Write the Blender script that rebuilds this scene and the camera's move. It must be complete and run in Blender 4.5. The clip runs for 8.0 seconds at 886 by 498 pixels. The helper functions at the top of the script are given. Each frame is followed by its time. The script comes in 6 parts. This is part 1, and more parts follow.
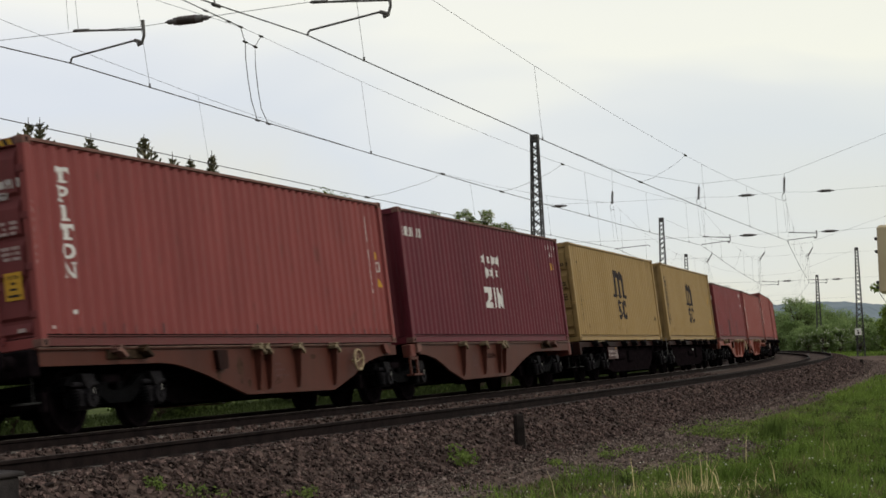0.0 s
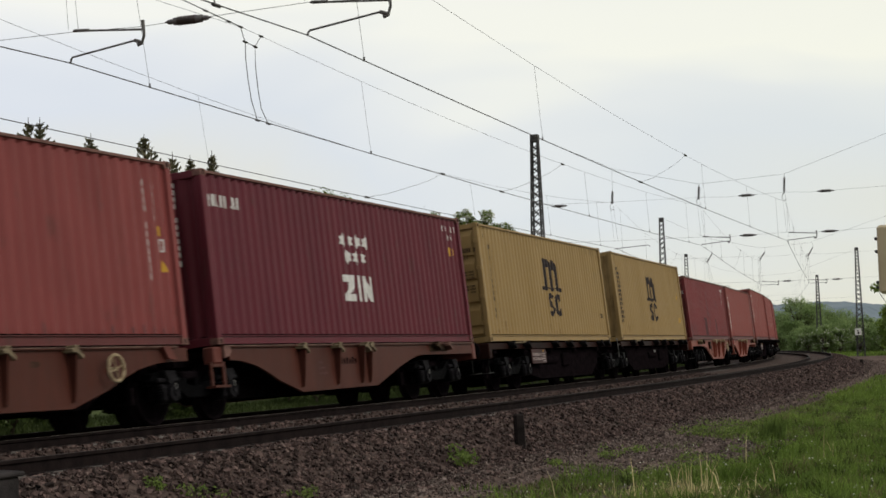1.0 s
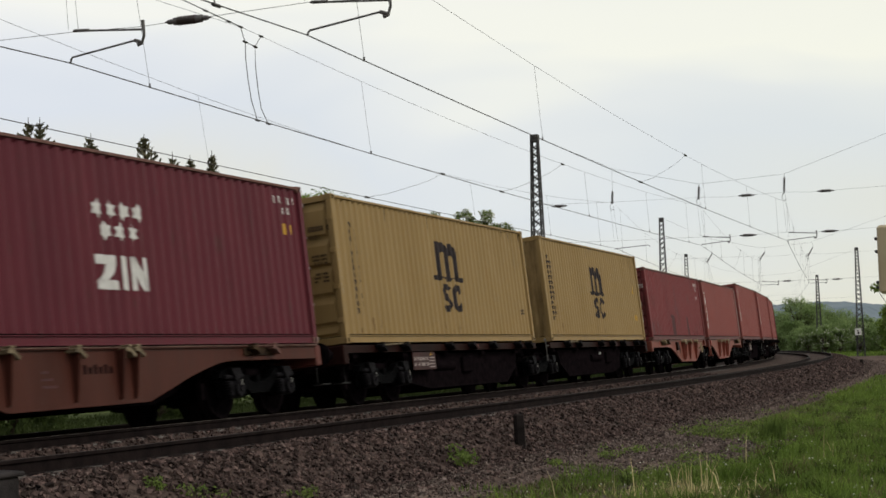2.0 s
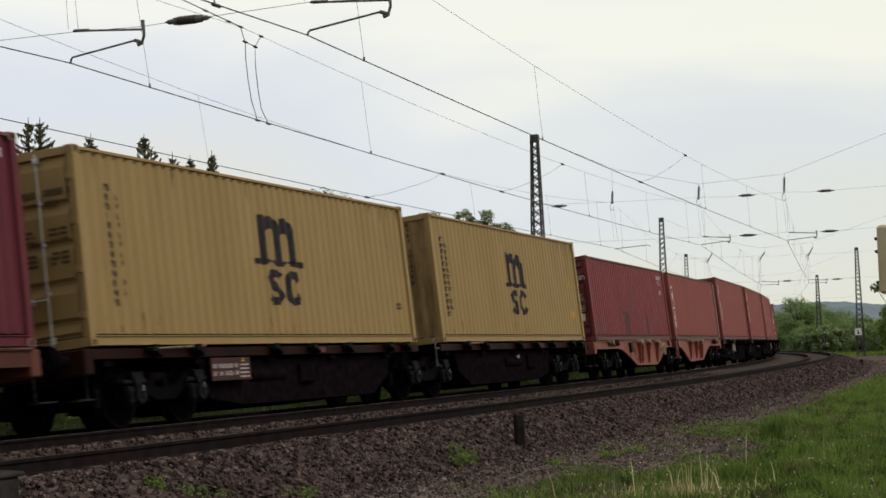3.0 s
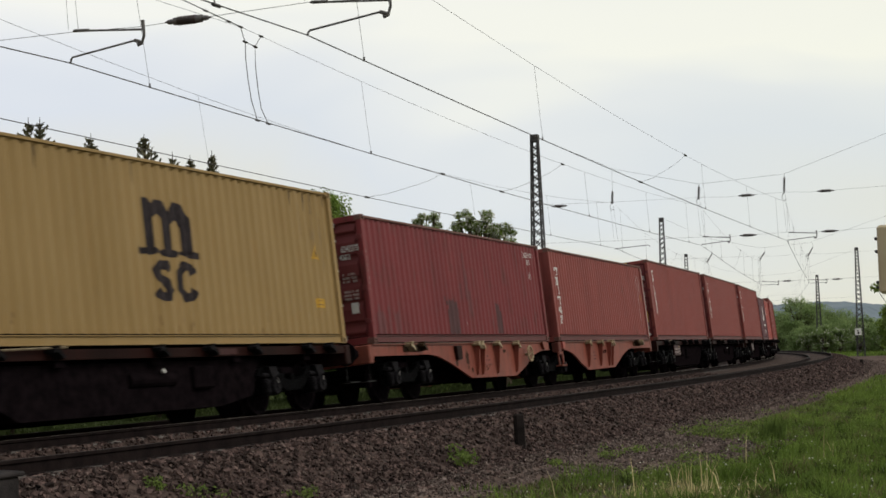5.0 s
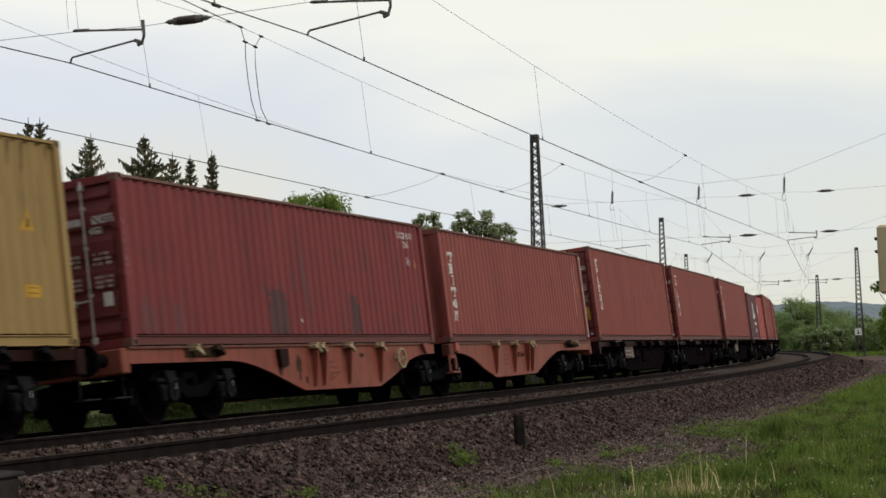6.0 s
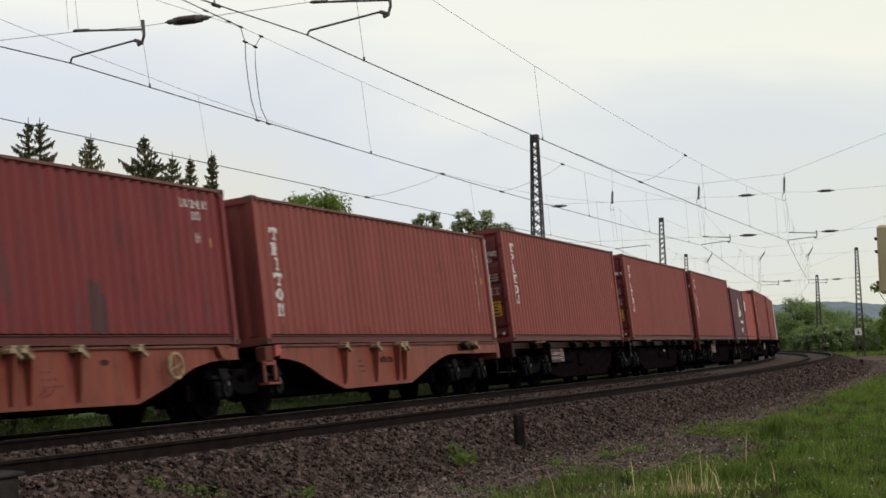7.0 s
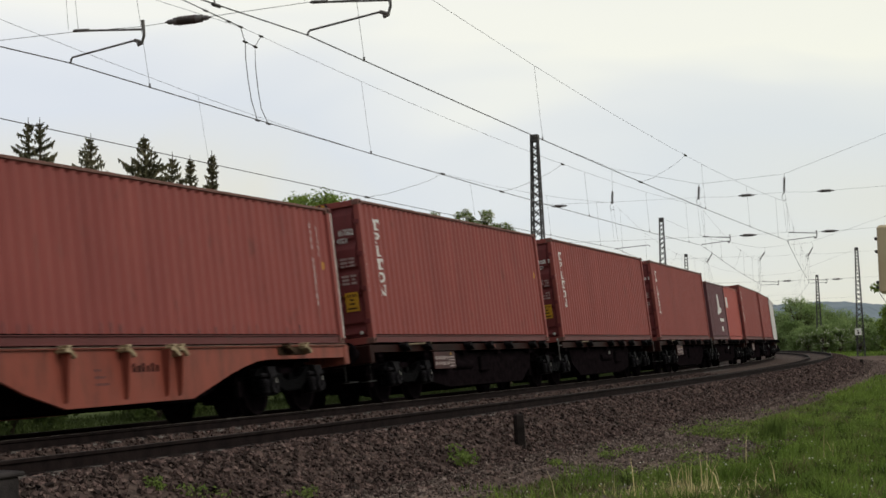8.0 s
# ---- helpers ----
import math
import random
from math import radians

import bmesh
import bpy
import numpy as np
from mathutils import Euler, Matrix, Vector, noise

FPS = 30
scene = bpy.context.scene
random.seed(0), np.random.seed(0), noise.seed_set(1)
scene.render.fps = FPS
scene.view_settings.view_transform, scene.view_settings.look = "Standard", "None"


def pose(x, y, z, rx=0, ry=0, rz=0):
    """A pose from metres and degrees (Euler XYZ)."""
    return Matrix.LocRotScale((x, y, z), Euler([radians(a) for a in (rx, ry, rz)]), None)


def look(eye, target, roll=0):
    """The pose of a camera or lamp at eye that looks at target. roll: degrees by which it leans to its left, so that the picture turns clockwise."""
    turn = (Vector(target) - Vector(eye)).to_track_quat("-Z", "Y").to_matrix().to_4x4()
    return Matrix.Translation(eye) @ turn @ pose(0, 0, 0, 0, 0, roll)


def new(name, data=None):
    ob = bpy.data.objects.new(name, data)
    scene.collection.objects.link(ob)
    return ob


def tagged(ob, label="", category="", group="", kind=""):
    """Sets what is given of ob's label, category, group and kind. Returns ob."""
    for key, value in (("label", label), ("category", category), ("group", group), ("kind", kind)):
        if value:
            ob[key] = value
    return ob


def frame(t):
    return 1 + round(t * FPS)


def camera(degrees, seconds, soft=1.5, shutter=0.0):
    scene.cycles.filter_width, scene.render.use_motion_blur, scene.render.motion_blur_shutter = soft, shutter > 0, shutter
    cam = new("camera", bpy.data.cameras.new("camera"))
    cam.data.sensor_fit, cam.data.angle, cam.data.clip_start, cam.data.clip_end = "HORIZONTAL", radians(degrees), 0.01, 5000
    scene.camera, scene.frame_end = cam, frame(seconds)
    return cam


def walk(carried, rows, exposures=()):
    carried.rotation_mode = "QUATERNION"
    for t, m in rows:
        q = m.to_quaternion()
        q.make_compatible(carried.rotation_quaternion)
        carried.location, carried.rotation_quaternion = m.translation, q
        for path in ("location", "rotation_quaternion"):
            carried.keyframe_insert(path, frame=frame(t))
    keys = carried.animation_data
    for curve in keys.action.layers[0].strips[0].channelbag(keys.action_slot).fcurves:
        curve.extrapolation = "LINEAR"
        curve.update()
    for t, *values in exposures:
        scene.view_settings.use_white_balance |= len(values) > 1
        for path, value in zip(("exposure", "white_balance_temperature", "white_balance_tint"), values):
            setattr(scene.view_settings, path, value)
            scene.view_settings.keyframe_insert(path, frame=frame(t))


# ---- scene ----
cam = camera(30.81, 8.0, soft=1.6, shutter=0.35)
EYE = (0.0, 0.0, 1.03)
CAM_POSE = look(EYE, (0.0, 100.0, 1.03 + 100.0 * math.tan(radians(3.735))), roll=-1.78)
walk(cam, [(0.0, CAM_POSE), (8.0, CAM_POSE)])

# ---- world, sun, exposure ----
world = bpy.data.worlds.new("overcast_sky")
scene.world = world
world.use_nodes = True
wn, wl = world.node_tree.nodes, world.node_tree.links
wn.clear()
w_out = wn.new("ShaderNodeOutputWorld")
w_bg = wn.new("ShaderNodeBackground")
w_sky = wn.new("ShaderNodeTexSky")
w_sky.sky_type, w_sky.sun_disc = "NISHITA", False
w_sky.sun_elevation, w_sky.sun_rotation = radians(42.4), radians(103.4)
w_co = wn.new("ShaderNodeTexCoord")
w_map = wn.new("ShaderNodeMapping")
w_map.inputs["Location"].default_value = (0.35, 0.1, 0.55)
w_map.inputs["Scale"].default_value = (1.0, 1.0, 3.2)
w_noise = wn.new("ShaderNodeTexNoise")
w_noise.inputs["Scale"].default_value, w_noise.inputs["Detail"].default_value = 2.6, 3.0
w_noise.inputs["Roughness"].default_value, w_noise.inputs["Distortion"].default_value = 0.45, 0.6
w_sep = wn.new("ShaderNodeSeparateXYZ")
w_off = wn.new("ShaderNodeMath")
w_off.operation, w_off.inputs[1].default_value = "MULTIPLY_ADD", 0.3
w_low = wn.new("ShaderNodeMath")
w_low.operation, w_low.inputs[1].default_value = "ADD", -0.14
w_ramp = wn.new("ShaderNodeValToRGB")
stops = w_ramp.color_ramp.elements
stops[0].position, stops[0].color = 0.0, (8.1, 7.8, 6.7, 1)
stops[1].position, stops[1].color = 0.07, (8.1, 7.9, 6.95, 1)
for spot, tone in ((0.1, (7.8, 7.95, 7.9)), (0.125, (7.65, 7.95, 8.3)), (0.16, (8.3, 8.45, 8.5)), (0.2, (9.75, 9.6, 8.7)), (0.32, (9.4, 9.3, 8.7)), (0.5, (7.6, 7.7, 7.7)), (0.85, (7.4, 7.5, 7.5))):
    stops.new(spot).color = (*tone, 1)
w_mix = wn.new("ShaderNodeMixRGB")
w_mix.inputs["Fac"].default_value = 0.93
wl.new(w_co.outputs["Generated"], w_map.inputs["Vector"])
wl.new(w_map.outputs["Vector"], w_noise.inputs["Vector"])
wl.new(w_co.outputs["Generated"], w_sep.inputs["Vector"])
wl.new(w_noise.outputs["Fac"], w_off.inputs[0])
wl.new(w_sep.outputs["Z"], w_off.inputs[2])
wl.new(w_off.outputs["Value"], w_low.inputs[0])
wl.new(w_low.outputs["Value"], w_ramp.inputs["Fac"])
wl.new(w_sky.outputs["Color"], w_mix.inputs["Color1"])
wl.new(w_ramp.outputs["Color"], w_mix.inputs["Color2"])
# the sky turns warmer towards the sun's side
w_side = wn.new("ShaderNodeMapRange")
w_side.inputs["From Min"].default_value, w_side.inputs["From Max"].default_value = -0.35, 0.35
w_tint = wn.new("ShaderNodeMixRGB")
w_tint.inputs["Color1"].default_value, w_tint.inputs["Color2"].default_value = (0.985, 1.0, 1.05, 1), (0.988, 1.0, 0.95, 1)
w_mul = wn.new("ShaderNodeMixRGB")
w_mul.blend_type, w_mul.inputs["Fac"].default_value = "MULTIPLY", 1.0
wl.new(w_sep.outputs["X"], w_side.inputs["Value"])
wl.new(w_side.outputs["Result"], w_tint.inputs["Fac"])
wl.new(w_mix.outputs["Color"], w_mul.inputs["Color1"])
wl.new(w_tint.outputs["Color"], w_mul.inputs["Color2"])
# and dimmer away from it, behind the camera
w_far = wn.new("ShaderNodeMath")
w_far.operation, w_far.inputs[1].default_value = "MULTIPLY_ADD", 0.45
w_dim = wn.new("ShaderNodeMapRange")
w_dim.interpolation_type = "SMOOTHSTEP"
for key, level in (("From Min", -1.1), ("From Max", 0.55), ("To Min", 0.82), ("To Max", 1.0)):
    w_dim.inputs[key].default_value = level
w_lit = wn.new("ShaderNodeMixRGB")
w_lit.blend_type, w_lit.inputs["Fac"].default_value = "MULTIPLY", 1.0
wl.new(w_sep.outputs["X"], w_far.inputs[0])
wl.new(w_sep.outputs["Y"], w_far.inputs[2])
wl.new(w_far.outputs["Value"], w_dim.inputs["Value"])
wl.new(w_mul.outputs["Color"], w_lit.inputs["Color1"])
wl.new(w_dim.outputs["Result"], w_lit.inputs["Color2"])
wl.new(w_lit.outputs["Color"], w_bg.inputs["Color"])
w_bg.inputs["Strength"].default_value = 0.1
wl.new(w_bg.outputs["Background"], w_out.inputs["Surface"])

sun = new("sun", bpy.data.lights.new("sun", "SUN"))
sun.data.energy, sun.data.angle, sun.data.color = 1.5, radians(30), (1.0, 0.96, 0.89)
sun.matrix_world = look((80, -19, 75), (0, 0, 0))
scene.view_settings.exposure = 0.0

# ---- plan: three concentric tracks, the distance s along the middle one, l to its right ----
R = 639.4
PHI0 = radians(68.956)
P0 = Vector((-4.2085, 27.4814))
CENTRE = P0 + R * Vector((-math.sin(PHI0), math.cos(PHI0)))
CANT = 5.55
SLOPE = math.sin(radians(CANT))


def heading(s):
    return PHI0 + s / R


def at(s, l=0.0, z=0.0):
    a = heading(s)
    return Vector((CENTRE.x + (R + l) * math.sin(a), CENTRE.y - (R + l) * math.cos(a), z))


def place(s, l=0.0, z=0.0, cant=0.0):
    """A pose on the plan: x along the track, y to its left, z up, leaning into the bend."""
    p = at(s, l, z)
    return pose(p.x, p.y, p.z, 0, 0, math.degrees(heading(s))) @ pose(0, 0, 0, -cant)


def ride(s):
    """The pose of a vehicle whose middle is at s on the middle track."""
    a, b = at(s - 6), at(s + 6)
    m, d = (a + b) / 2, b - a
    return pose(m.x, m.y, 0, 0, 0, math.degrees(math.atan2(d.y, d.x))) @ pose(0, 0, 0, -CANT)


def gone(t):
    """How far the train has rolled after t seconds."""
    t -= 0.0139 * ((t * 2) % 2 if (t * 2) % 1 == 0 else 0.5)
    return 8.3332 * t + 0.0461 * t * t


# ---- materials ----
def material(name, dark, light, rough=0.7, metal=0.0, scale=3.0, fine=40.0, bump=0.15, stretch=(1, 1, 1), extra=None, extra_amount=0.0,
             vary=0.0, islands=False, coat=0.0, lo=0.35, hi=0.65, thin=0.0, gloss=0.2):
    m = bpy.data.materials.new(name)
    m.use_nodes = True
    n, k = m.node_tree.nodes, m.node_tree.links
    b = n["Principled BSDF"]
    co, mp = n.new("ShaderNodeTexCoord"), n.new("ShaderNodeMapping")
    mp.inputs["Scale"].default_value = stretch
    k.new(co.outputs["Object"], mp.inputs["Vector"])
    big, small = n.new("ShaderNodeTexNoise"), n.new("ShaderNodeTexNoise")
    big.inputs["Scale"].default_value, big.inputs["Detail"].default_value, big.inputs["Roughness"].default_value = scale, 6.0, 0.6
    small.inputs["Scale"].default_value, small.inputs["Detail"].default_value = fine, 3.0
    k.new(mp.outputs["Vector"], big.inputs["Vector"])
    k.new(co.outputs["Object"], small.inputs["Vector"])
    ramp = n.new("ShaderNodeValToRGB")
    ramp.color_ramp.elements[0].position, ramp.color_ramp.elements[1].position = lo, hi
    ramp.color_ramp.elements[0].color, ramp.color_ramp.elements[1].color = (*dark, 1), (*light, 1)
    k.new(big.outputs["Fac"], ramp.inputs["Fac"])
    col = ramp.outputs["Color"]
    if extra:
        n2, r2, mx = n.new("ShaderNodeTexNoise"), n.new("ShaderNodeValToRGB"), n.new("ShaderNodeMixRGB")
        n2.inputs["Scale"].default_value, n2.inputs["Detail"].default_value = scale * 2.3, 8.0
        n2.inputs["Roughness"].default_value = 0.7
        k.new(mp.outputs["Vector"], n2.inputs["Vector"])
        r2.color_ramp.elements[0].position, r2.color_ramp.elements[1].position = 0.62 - 0.2 * extra_amount, 0.78
        k.new(n2.outputs["Fac"], r2.inputs["Fac"])
        k.new(r2.outputs["Color"], mx.inputs["Fac"])
        k.new(col, mx.inputs["Color1"])
        mx.inputs["Color2"].default_value = (*extra, 1)
        col = mx.outputs["Color"]
    if vary:
        hsv, rng = n.new("ShaderNodeHueSaturation"), n.new("ShaderNodeMapRange")
        if islands:
            src = n.new("ShaderNodeNewGeometry").outputs["Random Per Island"]
        else:
            src = n.new("ShaderNodeObjectInfo").outputs["Random"]
        k.new(src, rng.inputs["Value"])
        rng.inputs["To Min"].default_value, rng.inputs["To Max"].default_value = 1 - vary, 1 + vary
        k.new(rng.outputs["Result"], hsv.inputs["Value"])
        k.new(col, hsv.inputs["Color"])
        col = hsv.outputs["Color"]
    k.new(col, b.inputs["Base Color"])
    if thin:
        tr, mixer = n.new("ShaderNodeBsdfTranslucent"), n.new("ShaderNodeMixShader")
        k.new(col, tr.inputs["Color"])
        mixer.inputs["Fac"].default_value = thin
        k.new(b.outputs["BSDF"], mixer.inputs[1])
        k.new(tr.outputs["BSDF"], mixer.inputs[2])
        k.new(mixer.outputs["Shader"], n["Material Output"].inputs["Surface"])
    b.inputs["Metallic"].default_value = metal
    rr = n.new("ShaderNodeMapRange")
    rr.inputs["To Min"].default_value, rr.inputs["To Max"].default_value = max(0.05, rough - 0.12), min(1.0, rough + 0.12)
    k.new(small.outputs["Fac"], rr.inputs["Value"])
    k.new(rr.outputs["Result"], b.inputs["Roughness"])
    b.inputs["Coat Weight"].default_value = coat
    b.inputs["Specular IOR Level"].default_value = gloss
    if bump:
        bp = n.new("ShaderNodeBump")
        bp.inputs["Strength"].default_value, bp.inputs["Distance"].default_value = bump, 0.02
        k.new(small.outputs["Fac"], bp.inputs["Height"])
        k.new(bp.outputs["Normal"], b.inputs["Normal"])
    return m


def paint(name, dark, light, dirt=(0.055, 0.034, 0.027), amount=0.14, gloss=0.11):
    """Weathered vehicle paint: blotches, and dirt that has run down in streaks."""
    m = material(name, dark, light, rough=0.5, scale=0.9, fine=90, bump=0.04, stretch=(1.6, 1.6, 0.5), extra=dirt, extra_amount=amount, lo=0.3, hi=0.7, gloss=gloss)
    n, k = m.node_tree.nodes, m.node_tree.links
    co, mp, ns, rg, mx = (n.new("ShaderNode" + q) for q in ("TexCoord", "Mapping", "TexNoise", "MapRange", "MixRGB"))
    mp.inputs["Scale"].default_value = (7.0, 7.0, 0.22)
    ns.inputs["Scale"].default_value, ns.inputs["Detail"].default_value, ns.inputs["Roughness"].default_value = 1.0, 5.0, 0.65
    rg.inputs["From Min"].default_value, rg.inputs["From Max"].default_value = 0.38, 0.72
    rg.inputs["To Min"].default_value, rg.inputs["To Max"].default_value = 0.0, 0.16 + 0.3 * amount
    b = n["Principled BSDF"]
    src = b.inputs["Base Color"].links[0].from_socket
    k.new(co.outputs["Object"], mp.inputs["Vector"])
    k.new(mp.outputs["Vector"], ns.inputs["Vector"])
    k.new(ns.outputs["Fac"], rg.inputs["Value"])
    k.new(rg.outputs["Result"], mx.inputs["Fac"])
    k.new(src, mx.inputs["Color1"])
    mx.inputs["Color2"].default_value = (*[0.45 * a + 0.55 * b2 for a, b2 in zip(dark, dirt)], 1)
    k.new(mx.outputs["Color"], b.inputs["Base Color"])
    return m


RED = paint("faded_red_paint", (0.164, 0.0378, 0.0362), (0.209, 0.05, 0.0472))
BRICK = paint("brick_red_paint", (0.188, 0.0472, 0.042), (0.232, 0.0612, 0.0525))
MAROON = paint("maroon_paint", (0.08543, 0.01402, 0.02254), (0.1103, 0.01921, 0.02854))
WINE = paint("dull_wine_red_paint", (0.1437, 0.02725, 0.03039), (0.1817, 0.03585, 0.03836), amount=0.4)
YELLOW = paint("faded_ochre_yellow_paint", (0.2321, 0.1499, 0.0573), (0.2779, 0.1853, 0.07783), dirt=(0.27, 0.16, 0.06), amount=0.2)
# A darker red than the sides, for the bottom rails
LOWER_RAIL = paint("dark_lower_rail_paint", (0.08925, 0.0255, 0.0255), (0.1148, 0.03315, 0.0323), amount=0.3)
# The sides' red darkened: the dimmer light on the doors is painted in
DOOR_SHADE_RED = paint("shaded_red_door_paint", (0.1125, 0.0275, 0.02875), (0.15, 0.0375, 0.03875))
SLATE = paint("slate_paint", (0.092, 0.04, 0.046), (0.12, 0.053, 0.06))
CORAL = paint("coral_paint", (0.2904, 0.06624, 0.05648), (0.3413, 0.08182, 0.06674))
WHITE_PAINT = paint("white_container_paint", (0.4584, 0.4431, 0.4202), (0.5501, 0.5348, 0.5119), amount=0.2)
WAGON_BROWN = paint("rusty_brown_wagon_paint", (0.04872, 0.01495, 0.0105), (0.08064, 0.02562, 0.01789), dirt=(0.056, 0.024, 0.0185), amount=0.7, gloss=0.08)
WAGON_ORANGE = paint("orange_wagon_paint", (0.185, 0.0462, 0.0312), (0.232, 0.0645, 0.0446), dirt=(0.05, 0.026, 0.02), amount=0.75, gloss=0.12)
RUST_RED = paint("rusty_red_beam_paint", (0.0864, 0.02352, 0.01843), (0.121, 0.0336, 0.02592), amount=0.4)
STAINED = paint("stained_ochre_paint", (0.2508, 0.1634, 0.068), (0.3192, 0.2166, 0.096), dirt=(0.06, 0.034, 0.014), amount=0.85)
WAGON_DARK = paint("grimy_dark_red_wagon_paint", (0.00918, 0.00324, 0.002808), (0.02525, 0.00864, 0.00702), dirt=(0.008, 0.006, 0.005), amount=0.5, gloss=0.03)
# Greasy gear with the deep shade under the wagons in its colour
NEAR_BLACK = material("greasy_gear_and_shade_black", (0.003458, 0.002787, 0.003219), (0.00922, 0.006508, 0.007509), rough=0.75, scale=6, fine=60, bump=0.3, gloss=0.0)
FRAME_STEEL = material("dark_bogie_frame", (0.00075, 0.00075, 0.0009), (0.00285, 0.0027, 0.0033), rough=0.75, scale=7, fine=40, bump=0.5, gloss=0.03, lo=0.4, hi=0.7)
GEAR = material("dusty_bogie_steel", (0.003, 0.0028, 0.0032), (0.0165, 0.015, 0.0168), rough=0.7, scale=5, fine=60, bump=0.3, gloss=0.03)
GALV = material("galvanised_bar", (0.36, 0.33, 0.31), (0.5, 0.46, 0.43), rough=0.5, metal=0.4, scale=8)
# Paler than the sills, for the thin line along their top flange
EDGE = material("pale_flange_edge", (0.05, 0.024, 0.019), (0.15, 0.092, 0.07), rough=0.7, scale=3, stretch=(1, 8, 8))
TREAD = material("scuffed_step_steel", (0.005, 0.00475, 0.00475), (0.015, 0.0145, 0.01375), rough=0.6, metal=0.3, scale=9)
CASTING = material("worn_corner_steel", (0.1, 0.05, 0.042), (0.17, 0.085, 0.068), rough=0.75, scale=9, bump=0.3)
SPIGOT = material("worn_yellow_spigot", (0.096, 0.072, 0.044), (0.216, 0.168, 0.104), rough=0.7, scale=9)
WHITE = material("white_lettering_paint", (0.496, 0.48, 0.456), (0.6, 0.584, 0.56), rough=0.6, scale=7)
CHARCOAL = material("charcoal_lettering_paint", (0.0198, 0.0162, 0.0182), (0.0363, 0.0288, 0.0299), rough=0.6, scale=7, gloss=0.04)
STICKER = material("yellow_sticker", (0.4, 0.208, 0.016), (0.48, 0.272, 0.024), rough=0.5, scale=9)
FAINT = paint("faded_mark_paint", (0.21, 0.14, 0.06), (0.27, 0.18, 0.08))
CHALK = material("pale_chalk", (0.3, 0.26, 0.24), (0.42, 0.38, 0.35), rough=0.9, scale=9)
PALE_STENCIL = material("worn_pale_stencil", (0.3, 0.22, 0.21), (0.42, 0.33, 0.31), rough=0.7, scale=20)
FADED_INK = material("faded_brown_stencil", (0.045, 0.028, 0.014), (0.08, 0.048, 0.024), rough=0.7, scale=20)
HANDLE = material("worn_yellow_fitting", (0.16, 0.115, 0.06), (0.4, 0.315, 0.2), rough=0.6, scale=9)
RUST_STAIN = paint("brown_rust_stain", (0.15, 0.085, 0.035), (0.2, 0.12, 0.05))
GREASY = material("greasy_yellow_brown_steel", (0.008, 0.0055, 0.005), (0.06, 0.037, 0.021), rough=0.7, scale=7, bump=0.3, gloss=0.05)
SOOT = material("brown_black_grease_smudge", (0.035, 0.02, 0.015), (0.075, 0.04, 0.03), rough=0.8, scale=9, bump=0.1, gloss=0.03)
PATCH = material("grey_brown_paint_patch", (0.058, 0.033, 0.034), (0.098, 0.044, 0.045), rough=0.8, scale=3, stretch=(5, 5, 0.5))
PATCH_FAINT = paint("thin_grey_worn_paint", (0.115, 0.038, 0.041), (0.145, 0.048, 0.05), amount=0.4)
BOARD_RED = paint("dark_wine_board_paint", (0.03, 0.0095, 0.0095), (0.05, 0.016, 0.015), gloss=0.1)
BOARD = material("pale_board_stencil", (0.33, 0.27, 0.26), (0.46, 0.39, 0.37), rough=0.6, scale=9)
RAIL_SIDE = material("rusty_rail_side", (0.0078, 0.0056, 0.0056), (0.017, 0.0118, 0.0112), rough=0.8, scale=5, fine=30, bump=0.3, gloss=0.03)
RAIL_RUN = material("worn_bright_rail_head", (0.26, 0.234, 0.195), (0.416, 0.377, 0.325), rough=0.4, metal=0.7, scale=3)
RAIL_HEAD = material("dull_rail_head", (0.036, 0.03, 0.028), (0.062, 0.052, 0.049), rough=0.7, scale=3, gloss=0.05)
BALLAST = material("ballast_bed", (0.018, 0.0122, 0.0105), (0.086, 0.06, 0.051), rough=0.95, scale=9, fine=22, bump=1.0, gloss=0.06)
STONE = material("ballast_stone", (0.01643, 0.01113, 0.01007), (0.1018, 0.06837, 0.06042), rough=0.9, scale=5, fine=30, bump=0.3, vary=0.8, islands=True, gloss=0.06, extra=(0.21, 0.165, 0.14), extra_amount=0.35)
GRAVEL = material("path_gravel", (0.04782, 0.03553, 0.03006), (0.1708, 0.1325, 0.1161), rough=0.95, scale=6, fine=30, bump=0.3, vary=0.5, islands=True, gloss=0.05)
CONCRETE = material("weathered_concrete", (0.06, 0.052, 0.047), (0.12, 0.107, 0.098), rough=0.9, scale=4, fine=50, bump=0.4)
DARK_CONCRETE = material("dark_mossy_concrete", (0.00975, 0.00775, 0.00715), (0.02275, 0.01798, 0.0169), rough=0.95, scale=5, fine=50, bump=0.5, gloss=0.06)
SOIL = material("meadow_ground", (0.036, 0.046, 0.0125), (0.08, 0.102, 0.029), rough=1.0, scale=0.7, fine=9, bump=0.8, extra=(0.09, 0.085, 0.04), extra_amount=0.1, gloss=0.06)
GRASS = material("grass_blades", (0.07642, 0.1247, 0.02102), (0.1911, 0.2693, 0.05606), rough=0.7, scale=1.3, fine=9, lo=0.38, hi=0.62, bump=0, vary=0.42, islands=True, thin=0.4, gloss=0.06, extra=(0.17, 0.145, 0.065), extra_amount=0.2)
DEAD = material("dead_grass", (0.1, 0.08, 0.04), (0.2, 0.165, 0.09), rough=0.9, scale=2, bump=0, vary=0.4, islands=True, gloss=0.03)
# GRASS darkened: the shade behind the train is put into the colour
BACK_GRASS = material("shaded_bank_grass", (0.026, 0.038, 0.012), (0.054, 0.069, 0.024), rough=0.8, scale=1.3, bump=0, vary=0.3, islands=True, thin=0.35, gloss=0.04)
